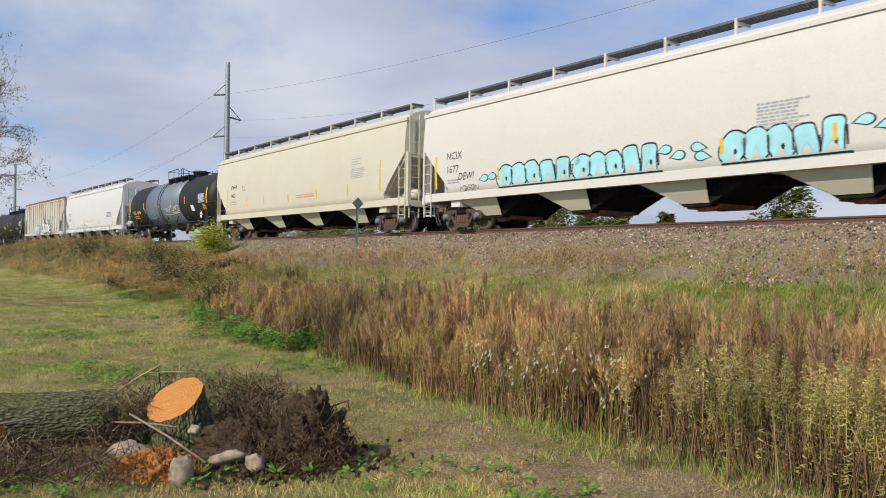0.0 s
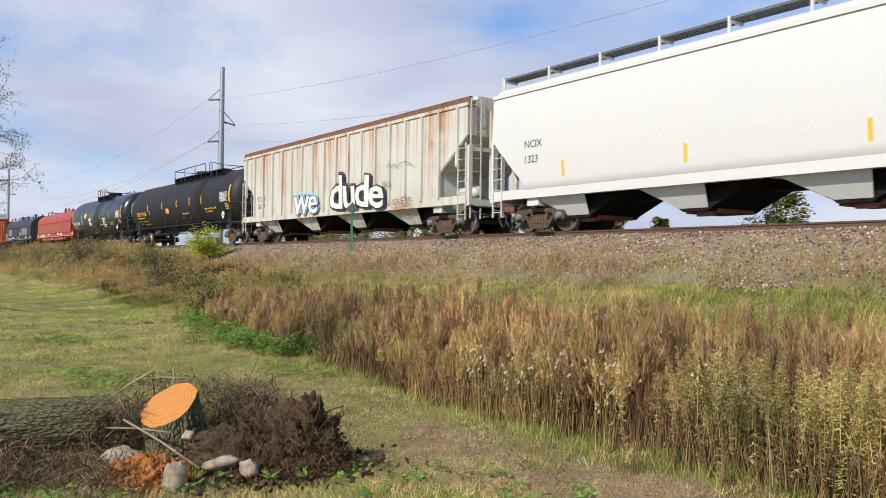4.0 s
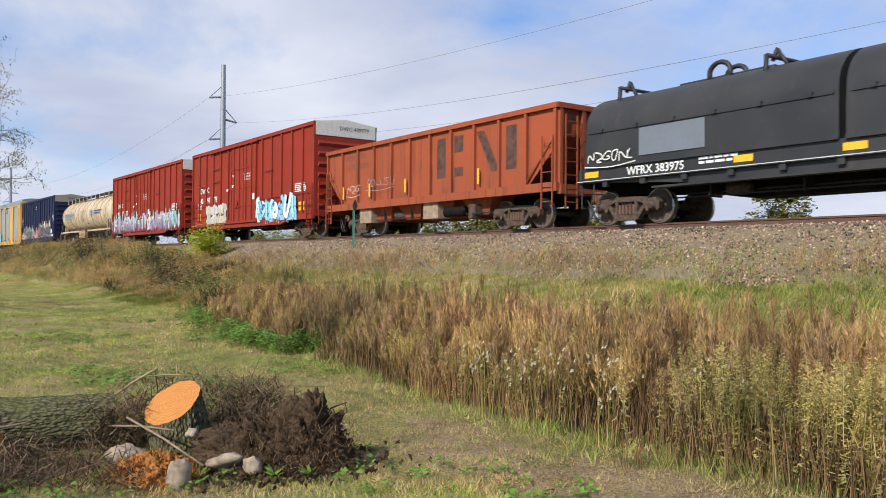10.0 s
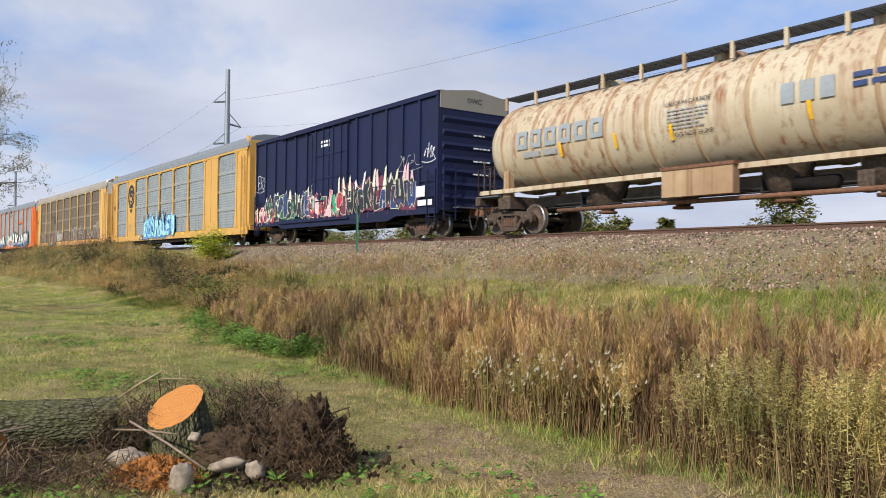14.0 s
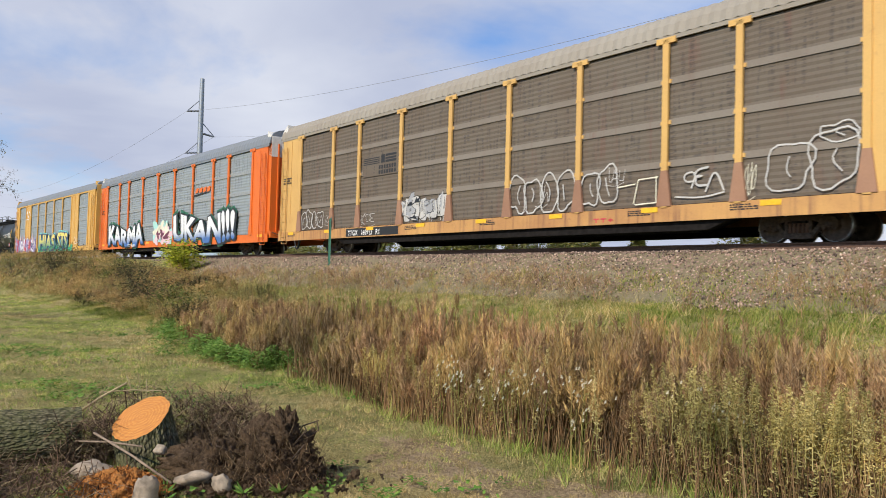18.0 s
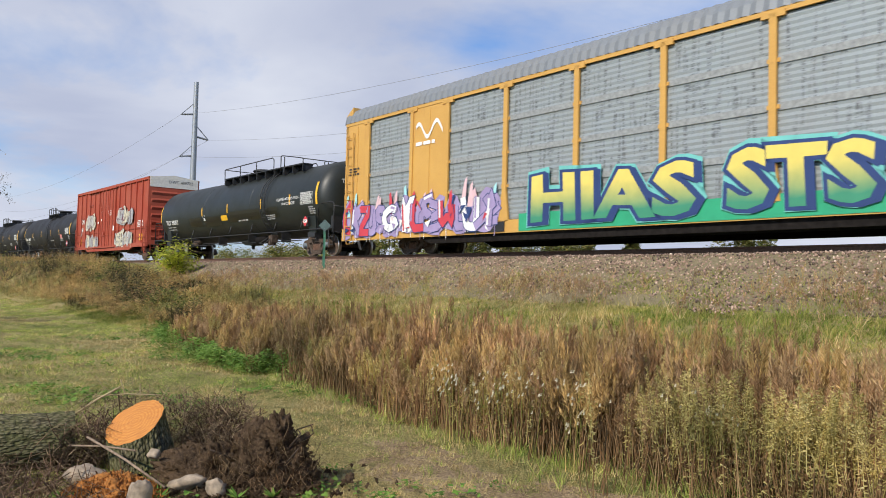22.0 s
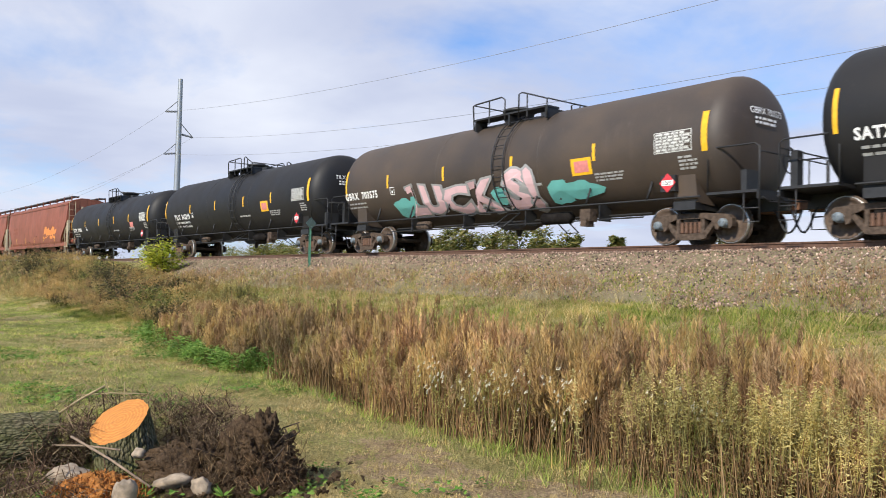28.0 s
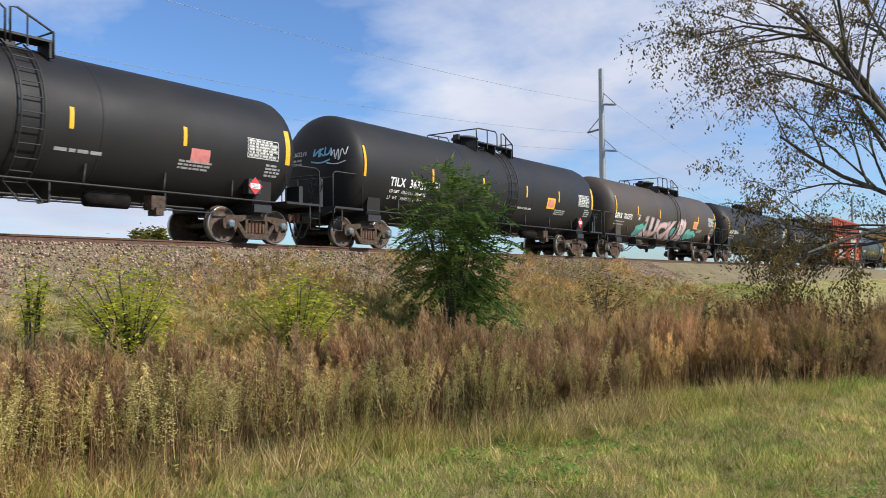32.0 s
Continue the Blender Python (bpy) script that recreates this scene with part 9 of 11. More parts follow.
    scatter("bank_straw", [blade_tuft(rng, 9, 0.085, 0.13, 0.005) for _ in range(6)], P[straw], M_LAWN_DRY, rng, (0.6, 1.4), "dead straw-coloured grass on the railway bank", "grass", 0.4, heights=hs[straw])
    green_or_straw = green | straw
    scatter("bank_grass", [blade_tuft(rng, 10, 0.085, 0.13, 0.005) for _ in range(6)], P[~green_or_straw], M_BANK, rng, (0.6, 1.4), "rough yellow-green grass on the railway bank", "grass", 0.3, heights=hs[~green_or_straw])
    scatter("bank_clover", [blade_tuft(rng, 12, 0.08, 0.14, 0.008) for _ in range(6)], P[green], M_BANK_GREEN, rng, (0.6, 1.4), "fresh green low plants on the railway bank", "plants", 0.3, heights=hs[green])
    # unmown tussocks on the bank
    n = 9000
    x = rng.uniform(-30, 30, n)
    off = rng.uniform(np.interp(x, [-24, -12, -4], [3.2, 3.4, 4.3]), 9.6)
    y = centre_y(x) - off
    ok = (y > weed_edge(x) + 2.2) & (rng.random(n) < np.interp(x, [-30, -16, 0, 4, 30], [0.5, 0.4, 0.4, 0.9, 1.0]) * np.clip(patchy(x, y, 1.5, 44) * 2.2 - 0.5, 0.08, 1))
    x, y = x[ok], y[ok]
    P, k = on_ground(x, y), patchy(x, y, 1.1, 45) + rng.normal(0, 0.12, len(x))
    for nm, sel, mt, lb in (("straw_tussocks", k > 0.52, M_LAWN_DRY, "tall dead grass tussocks on the railway bank"), ("green_tussocks", k <= 0.52, M_BANK, "tall green grass tussocks on the railway bank")):
        scatter(nm, [blade_tuft(rng, 16, 0.26, 0.10, 0.0050) for _ in range(6)], P[sel], mt, rng, (0.5, 1.35), lb, "grass", 0.2)
    # thin dead stalks in the toe of the ballast
    n = 3000
    x = rng.uniform(-34, 24, n)
    y = centre_y(x) - rng.normal(4.6, 0.45, n)
    ok = patchy(x, y, 1.3, 31) + rng.normal(0, 0.1, n) > 0.5
    scatter("ballast_stalks", [plume_weed(rng, 0.42, 30) for _ in range(4)], on_ground(x[ok], y[ok]), M_WEED_DRY, rng, (0.6, 1.3), "thin dead stalks at the foot of the ballast", "weeds", 0.12)
    # the dense belt of tall dry weeds, in clumps of one kind
    m = 700
    cx = rng.uniform(-19.5, 17, m)
    cu = rng.random(m)
    count = rng.integers(4, 15, m)
    which = np.repeat(np.arange(m), count)
    n = len(which)
    reach = rng.uniform(0.06, 0.20, m)[which]
    x = cx[which] + rng.normal(0, 1, n) * reach
    wide = np.interp(x, [-20, -12, 0, 6, 17], [1.0, 2.1, 2.5, 2.6, 2.9])
    u = np.clip(cu[which] + rng.normal(0, 1, n) * reach / wide, 0, 1.05)
    y = weed_edge(x) + 0.06 + wide * u + 0.25 * (patchy(x, x * 0, 1.8, 15) - 0.5)
    tall = rng.uniform(0.62, 1.22, m)[which] * rng.uniform(0.82, 1.1, n)
    h = (0.84 + 0.20 * np.clip(u * 2.0, 0, 1)) * np.interp(x, [-20, -14, -5, 0, 5, 10, 17], [0.60, 0.80, 0.92, 0.84, 0.78, 0.86, 1.0]) * tall
    k1, k2 = rng.random(m), rng.random(m)
    front = np.clip(1.15 - cu * 2.5, 0, 1)
    greenish = (k1 < 0.10 + 0.48 * front * np.interp(cx, [-14, -9, -6, -2, 0.5, 3, 5, 12], [0.9, 0.6, 0.6, 0.9, 1.0, 0.55, 0.3, 0.2]))[which]
    tan = ~greenish & (k2 < np.interp(cx, [-12, -4, 0, 6], [0.35, 0.42, 0.30, 0.22]))[which]
    brown = ~greenish & ~tan
    P = on_ground(x, y)
    for nm, sel, mt, lb in (("dry_weeds", brown, M_WEED_DRY, "tall feathery brown weeds gone to seed"), ("tan_weeds", tan, M_WEED_TAN, "tall feathery tan weeds gone to seed")):
        scatter(nm, [plume_weed(rng, 1.0, 210) for _ in range(10)], P[sel], mt, rng, (0.95, 1.1), lb, "weeds", 0.09, heights=h[sel])
    scatter("yellowing_weeds", [spike_weed(rng, 0.90, 200) for _ in range(8)], P[greenish], M_WEED_GREEN, rng, (0.85, 1.1), "yellow-green leafy weed spikes", "weeds", 0.11, heights=h[greenish])
    # a lower row of leafy spikes along the rim
    n = 2200
    fx = rng.uniform(-4.5, 9.5, n)
    fy = weed_edge(fx) + rng.normal(-0.02, 0.2, n)
    ok = rng.random(n) < (0.25 + patchy(fx, fy, 2.0, 63)) * np.interp(fx, [-4.5, -1, 3.5, 5.0, 9.5], [0.5, 0.9, 0.8, 0.4, 0.15])
    fx, fy = fx[ok], fy[ok]
    scatter("rim_spikes", [spike_weed(rng, 0.78, 120) for _ in range(6)], on_ground(fx, fy), M_WEED_GREEN, rng, (0.7, 1.25), "low yellow-green weed spikes along the rim", "weeds", 0.15)
    scatter("weed_stems", [weed_stem(rng, 0.95) for _ in range(10)], P, M_STEM, rng, (0.95, 1.1), "thin brown stems of the tall weeds", "weeds", 0.08, heights=h)
    scatter("rim_stems", [weed_stem(rng, 0.75) for _ in range(6)], on_ground(fx, fy), M_STEM, rng, (0.7, 1.2), "thin brown stems along the rim", "weeds", 0.12)
    # looser weeds on the bank behind and along the left-hand bank
    n = 3300
    x = rng.uniform(-84, 26, n)
    off = rng.uniform(4.6, 10.5, n)
    y = centre_y(x) - off
    ok = (y > weed_edge(x) + np.interp(x, [-84, -20, -12, 10, 26], [-0.4, 0.4, 2.6, 2.8, 2.5])) & (rng.random(n) < np.where(x < -16, 0.75, np.where(x > 6, 0.5, 0.16)))
    x, y = x[ok], y[ok]
    P = on_ground(x, y)
    k = rng.random(len(x))
    for nm, lo, hi, mt, pr, lb in (("bank_dry_weeds", 0.0, 0.62, M_WEED_DRY, plume_weed, "brown weeds on the railway bank"), ("bank_tan_weeds", 0.62, 0.84, M_WEED_TAN, plume_weed, "tan weeds on the railway bank"),
                                   ("bank_green_weeds", 0.84, 1.0, M_WEED_GREEN, spike_weed, "yellow-green weeds on the railway bank")):
        sel = (k >= lo) & (k < hi)
        scatter(nm, [pr(rng, 0.8) for _ in range(5)], P[sel], mt, rng, (0.5, 1.15), lb, "weeds", 0.14)
    # rank dead growth behind the belt on the other side
    n = 2600
    x = rng.uniform(7, 34, n)
    off = rng.uniform(np.interp(x, [7, 12, 20, 34], [4.2, 3.2, 2.7, 2.4]), 10.5)
    y = centre_y(x) - off
    ok = (y > weed_edge(x) + 2.3) & (rng.random(n) < 0.25 + patchy(x, y, 0.9, 66))
    x, y = x[ok], y[ok]
    P, k = on_ground(x, y), patchy(x, y, 1.0, 67) + rng.normal(0, 0.1, len(x))
    for nm, lo_, hi_, mt, pr, lb in (("rank_plumes", -1, 0.50, M_WEED_TAN, plume_weed, "dead tan weeds on the bank beside the young tree"), ("rank_spires", 0.50, 0.62, M_BANK, spike_weed, "green leafy weeds on the bank beside the young tree"), ("rank_dark_weeds", 0.62, 3, M_SCRUB, spike_weed, "brown leafy weeds on the bank beside the young tree")):
        sel = (k >= lo_) & (k < hi_)
        protos = []
        for _ in range(5):
            v, f = pr(rng, 0.40, 70)
            protos.append((v * np.array((2.0, 2.0, 1.0)), f))
        scatter(nm, protos, P[sel], mt, rng, (0.7, 1.4), lb, "weeds", 0.18)
    # the overgrown bank farther along: a thick mixed growth from the lawn's rim up to the ballast
    n = 7600
    x = -15.5 - 72 * rng.random(n) ** 1.25
    lo = weed_edge(x) + np.interp(x, [-70, -30, -18, -15], [0.1, 0.15, 0.5, 1.6])
    hi = centre_y(x) - np.interp(x, [-75, -55, -42, -34, -26, -20, -15], [2.9, 3.3, 4.2, 5.0, 6.2, 7.6, 9.0])
    u = rng.random(n)
    y = lo + (hi - lo) * u + 0.5 * (patchy(x, x * 0, 0.9, 35) - 0.5)
    ok = hi > lo + 0.3
    x, y, u = x[ok], y[ok], u[ok]
    n = len(x)
    k = patchy(x * 0.7, y, 0.75, 36) + rng.normal(0, 0.09, n)
    hh = np.interp(-x, [15, 24, 36, 50, 90], [0.56, 0.58, 0.52, 0.46, 0.42]) * (0.55 + 0.9 * patchy(x, y, 1.2, 37))
    P = on_ground(x, y)
    for nm, lo_, hi_, mt, pr, lb in (("bank_leafy_weeds", -1, 0.36, M_SCRUB, spike_weed, "dull green and brown leafy weeds on the overgrown bank"), ("bank_spires", 0.36, 0.53, M_WEED_GREEN, spike_weed, "yellow-green weed spires on the overgrown bank"),
                                     ("bank_plumes", 0.53, 0.74, M_WEED_TAN, plume_weed, "brown feathery weeds on the overgrown bank"), ("bank_dark_weeds", 0.74, 3, M_DARK_LEAF, spike_weed, "dark seeding weeds on the overgrown bank")):
        sel = (k >= lo_) & (k < hi_)
        protos = []
        for _ in range(5):
            v, f = pr(rng, 1.0, 70)
            protos.append((v * np.array((2.2, 2.2, 1.0)), f))
        scatter(nm, protos, P[sel] , mt, rng, (0.9, 1.15), lb, "weeds", 0.16, heights=hh[sel])
    # nettles at the rim of the lawn
    n = 560
    x = np.concatenate([rng.uniform(-22.5, -12.6, 330), rng.normal(-14.6, 1.2, 230)])
    y = weed_edge(x) + rng.normal(0.0, 0.30, n) * np.interp(x, [-22, -15, -12], [0.8, 1.5, 0.8]) + 0.2
    t = []
    for _ in range(5):
        q = Tris()
        for _ in range(34):
            a, z = rng.uniform(0, 6.283), rng.uniform(0.05, 0.34)
            l = rng.uniform(0.05, 0.11)
            q.leaf((0.03 * math.cos(a), 0.03 * math.sin(a), z), ((0.03 + l) * math.cos(a), (0.03 + l) * math.sin(a), z + l * rng.uniform(-0.3, 0.5)), 0.032)
        t.append(q.get())
    scatter("nettles", t, on_ground(x, y), M_NETTLE, rng, (0.5, 1.15), "bright green nettles at the rim of the lawn", "plants", 0.35)


make_meadow()


def heading_spot(yaw, u, d):
    """A place d metres ahead and u metres to the right along a heading."""
    y = radians(yaw)
    return -math.sin(y) * d + math.cos(y) * u, math.cos(y) * d + math.sin(y) * u


def make_asters():
    rng = np.random.default_rng(17)
    for cx, cy, n, spread in ((-6.6, 5.15, 9, 0.30), (-5.8, 5.32, 14, 0.40), (-5.25, 5.4, 8, 0.30), (-3.95, 5.55, 6, 0.22)):
        t = thing("white_aster", "clump of small white asters among the weeds", "flower", "asters", pose(cx, cy, float(ground_z(cx, cy))))
        stems, heads = Tris(), Tris()
        for _ in range(n):
            x, y = rng.normal(0, spread * 0.6, 2)
            h = rng.uniform(0.52, 0.86)
            stems.stalk([(x * 0.6, y * 0.6, -0.03), (x, y, h)], 0.004, 0.002)
            for _ in range(9):
                a, z = rng.uniform(0, 6.283), h * rng.uniform(0.3, 0.95)
                stems.leaf((x, y, z), (x + 0.06 * math.cos(a), y + 0.06 * math.sin(a), z + 0.03), 0.012)
            for _ in range(4):
                hx, hy, hz = x + rng.normal(0, 0.07), y + rng.normal(0, 0.07), h + rng.uniform(-0.16, 0.06)
                ty = rng.uniform(0.2, 0.9)
                for i in range(7):
                    a = i * 0.9
                    heads.leaf((hx, hy, hz), (hx + 0.019 * math.cos(a), hy + 0.019 * math.sin(a) * ty - 0.004, hz + 0.016 * math.sin(a)), 0.012)
        for nm, q, mt in (("flower_stem", stems, M_BANK), ("flower_head", heads, M_PETAL)):
            v, f = q.get()
            tagged(part(nm, mesh_from_arrays(nm, v, f, mt), None, t), kind="stuff")


make_asters()


# ---------------------------------------------------------------- shrubs and trees
def shrub(name, label, x, y, radius, height, material, leaves=900, leaf=0.09, seed=1, stems=9, drop=0.0):
    rng = np.random.default_rng(seed)
    z = float(ground_z(x, y))
    t = thing(name, label, "shrub", m=pose(x, y, z - 0.03))
    wood, crown = Tris(), Tris()
    tips = []
    for _ in range(stems):
        a, r = rng.uniform(0, 6.283), radius * rng.uniform(0.15, 0.95)
        h = height * rng.uniform(0.55, 1.0) * (1 - 0.35 * r / radius)
        p = [(0.08 * math.cos(a), 0.08 * math.sin(a), 0), (0.5 * r * math.cos(a), 0.5 * r * math.sin(a), h * 0.55), (r * math.cos(a), r * math.sin(a), h)]
        wood.stalk(p, 0.022, 0.006, 4)
        tips.append(p)
    for _ in range(leaves):
        p = tips[rng.integers(len(tips))]
        u = rng.uniform(0.25, 1.05)
        b = Vector(p[1]).lerp(Vector(p[2]), (u - 0.5) * 2) if u > 0.5 else Vector(p[0]).lerp(Vector(p[1]), u * 2)
        b += Vector(rng.normal(0, 0.20 * radius, 3))
        b.z = max(b.z, 0.02)
        a = rng.uniform(0, 6.283)
        l = leaf * rng.uniform(0.6, 1.3)
        crown.leaf(b, b + Vector((l * math.cos(a), l * math.sin(a), l * rng.uniform(-0.5, 0.4) - drop)), l * 0.45)
    v, f = wood.get()
    tagged(part("twig_mass", mesh_from_arrays("twig_mass", v, f, M_TREE_BARK), None, t), kind="stuff")
    v, f = crown.get()
    tagged(part("foliage", mesh_from_arrays("foliage", v, f, material), None, t), kind="stuff")
    return t


def sumac(x, y, seed=3):
    """A bushy young tree with long leaves of paired leaflets."""
    rng = np.random.default_rng(seed)
    t = thing("sumac_tree", "bushy green young tree with long feathered leaves", "tree", m=pose(x, y, float(ground_z(x, y)) - 0.04))
    wood, crown = Tris(), Tris()
    for i in range(16):
        a, r, h = rng.uniform(0, 6.283), rng.uniform(0.2, 0.85), rng.uniform(1.0, 2.3)
        wood.stalk([(0.08 * math.cos(a), 0.08 * math.sin(a), 0), (r * 0.45 * math.cos(a), r * 0.45 * math.sin(a), h * 0.5), (r * math.cos(a), r * math.sin(a), h)], 0.03, 0.008, 5)
    for k in range(640):
        d = Vector(rng.normal(0, 1, 3)).normalized()
        u = rng.random() ** 0.45
        wide = 0.72 + 0.12 * math.sin(5 * math.atan2(d.y, d.x)) - 0.04 * d.z
        b = Vector((d.x * u * wide, d.y * u * wide, 1.22 + d.z * u * (1.16 if d.z > 0 else 1.2)))
        b.z = max(b.z, 0.10)
        length = rng.uniform(0.34, 0.60)
        out = (Vector((d.x, d.y, 0.25 + 0.35 * d.z)) + Vector(rng.normal(0, 0.35, 3))).normalized()
        side = out.cross(Vector((0, 0, 1))).normalized()
        last = b
        for m in range(1, 10):
            w = m / 9
            q = b + out * length * w + Vector((0, 0, -0.40 * length * w * w))
            ll = 0.13 * (1 - 0.5 * abs(w - 0.45))
            for sgn in (-1, 1):
                crown.leaf(q, q + side * sgn * ll + out * 0.05 + Vector((0, 0, -0.04)), 0.036)
            last = q
        crown.leaf(last, last + out * 0.11, 0.036)
    v, f = wood.get()
    part("trunk", mesh_from_arrays("trunk", v * np.array((1.2, 1.2, 1.5)), f, M_TREE_BARK), None, t)
    v, f = crown.get()
    tagged(part("crown", mesh_from_arrays("crown", v * np.array((1.2, 1.2, 1.5)), f, M_SUMAC), None, t), kind="stuff")


def branch_out(rng, wood, tips, p, way, length, r, level, spread, droop):
    """Limbs that fork, taper and wander."""
    pts, n = [Vector(p)], 5 if level else 7
    d = Vector(way).normalized()
    for i in range(n):
        d = (d + Vector(rng.normal(0, 0.13, 3)) + Vector((0, 0, -droop * (i / n) * (0.3 + 0.3 * (3 - level))))).normalized()
        pts.append(pts[-1] + d * (length / n))
    end = r * 0.42
    for i in range(n):
        a, b = pts[i], pts[i + 1]
        ra, rb = r + (end - r) * i / n, r + (end - r) * (i + 1) / n
        wood.rod(a, b, ra, rb, 7 if level > 1 else 5 if level else 3, False)
    if level == 0:
        tips.extend((q, d.copy()) for q in pts[1:])
        return
    kids = 4 + int(rng.integers(0, 3)) if level > 1 else 6
    for k in range(kids):
        u = rng.uniform(0.3, 1.0)
        i = min(int(u * n), n - 1)
        q = pts[i].lerp(pts[i + 1], u * n - i)
        e = (pts[i + 1] - pts[i]).normalized()
        side = Vector(rng.normal(0, 1, 3)).cross(e).normalized()
        branch_out(rng, wood, tips, q, e + side * spread * rng.uniform(0.7, 1.3), length * rng.uniform(0.42, 0.66), (r + (end - r) * u) * 0.58, level - 1, spread, droop)


def tree(label, x, y, limbs, leaf_mat, per_tip=3, leaf=0.06, seed=1, trunk=((0, 0, 0), (0, 0, 2.2)), r=0.16, droop=0.25, spread=0.8, bark=None, chance=1.0):
    rng = np.random.default_rng(seed)
    t = thing("tree", label, "tree", m=pose(x, y, float(ground_z(x, y)) - 0.06))
    bark = bark or M_TREE_BARK
    s = Shape()
    n = len(trunk)
    for i in range(n - 1):
        s.rod(trunk[i], trunk[i + 1], r * (1.25 - 0.45 * i / (n - 1)), r * (1.25 - 0.45 * (i + 1) / (n - 1)), 10, False)
    part("trunk", s, bark, t)
    tips = []
    for start, way, length, rad, level in limbs:
        s = Shape()
        branch_out(rng, s, tips, start, way, length, rad, level, spread, droop)
        me = bpy.data.meshes.new("limb")
        me.from_pydata(s.v, [], s.f)
        me.polygons.foreach_set("use_smooth", [True] * len(me.polygons))
        me.materials.append(bark)
        part("limb", me, None, t)
    crown = Tris()
    for q, d in tips:
        if rng.random() > chance:
            continue
        for _ in range(per_tip):
            b = q + Vector(rng.normal(0, 0.05, 3))
            a = rng.uniform(0, 6.283)
            l = leaf * rng.uniform(0.6, 1.4)
            crown.leaf(b, b + Vector((0.55 * l * math.cos(a), 0.55 * l * math.sin(a), -l * rng.uniform(0.2, 0.95))), l * 0.38)
    v, f = crown.get()
    tagged(part("crown", mesh_from_arrays("crown", v, f, leaf_mat), None, t), kind="stuff")
    return t


def far_tree(x, y, h, w, seed, material=None, base=0.42):
    """A leafy tree beyond the track: trunk, forked limbs and an uneven crown of leaf clumps."""
    rng = np.random.default_rng(seed)
    t = thing("tree", "leafy autumn tree beyond the track", "tree", "trees beyond the track", pose(x, y, float(ground_z(x, y)) - 0.05))
    s = Shape().rod((0, 0, 0), (0, 0, h * 0.55), h * 0.02, h * 0.012, 7, False)
    crown = Tris()
    for i in range(26):
        a, u = rng.uniform(0, 6.283), rng.uniform(base, 1.0)
        rr = w * 0.5 * math.sqrt(max(0.05, 1 - (abs(u - 0.62) / 0.48) ** 2)) * rng.uniform(0.3, 1.05)
        c = Vector((rr * math.cos(a), rr * math.sin(a), h * u * 0.94))
        s.rod((0, 0, min(h * 0.5, c.z * 0.6)), c, h * 0.006, h * 0.002, 4, False)
        g = w * rng.uniform(0.10, 0.19)
        for _ in range(170):
            b = c + Vector(rng.normal(0, 1, 3)) * g * 0.45
            k = rng.uniform(0, 6.283)
            l = 0.30 * rng.uniform(0.5, 1.3)
            crown.leaf(b, b + Vector((l * math.cos(k), l * math.sin(k), l * rng.uniform(-0.6, 0.5))), l * 0.6)
    part("trunk", s, M_TREE_BARK, t)
    v, f = crown.get()
    tagged(part("crown", mesh_from_arrays("crown", v, f, material or M_FAR_LEAF), None, t), kind="stuff")


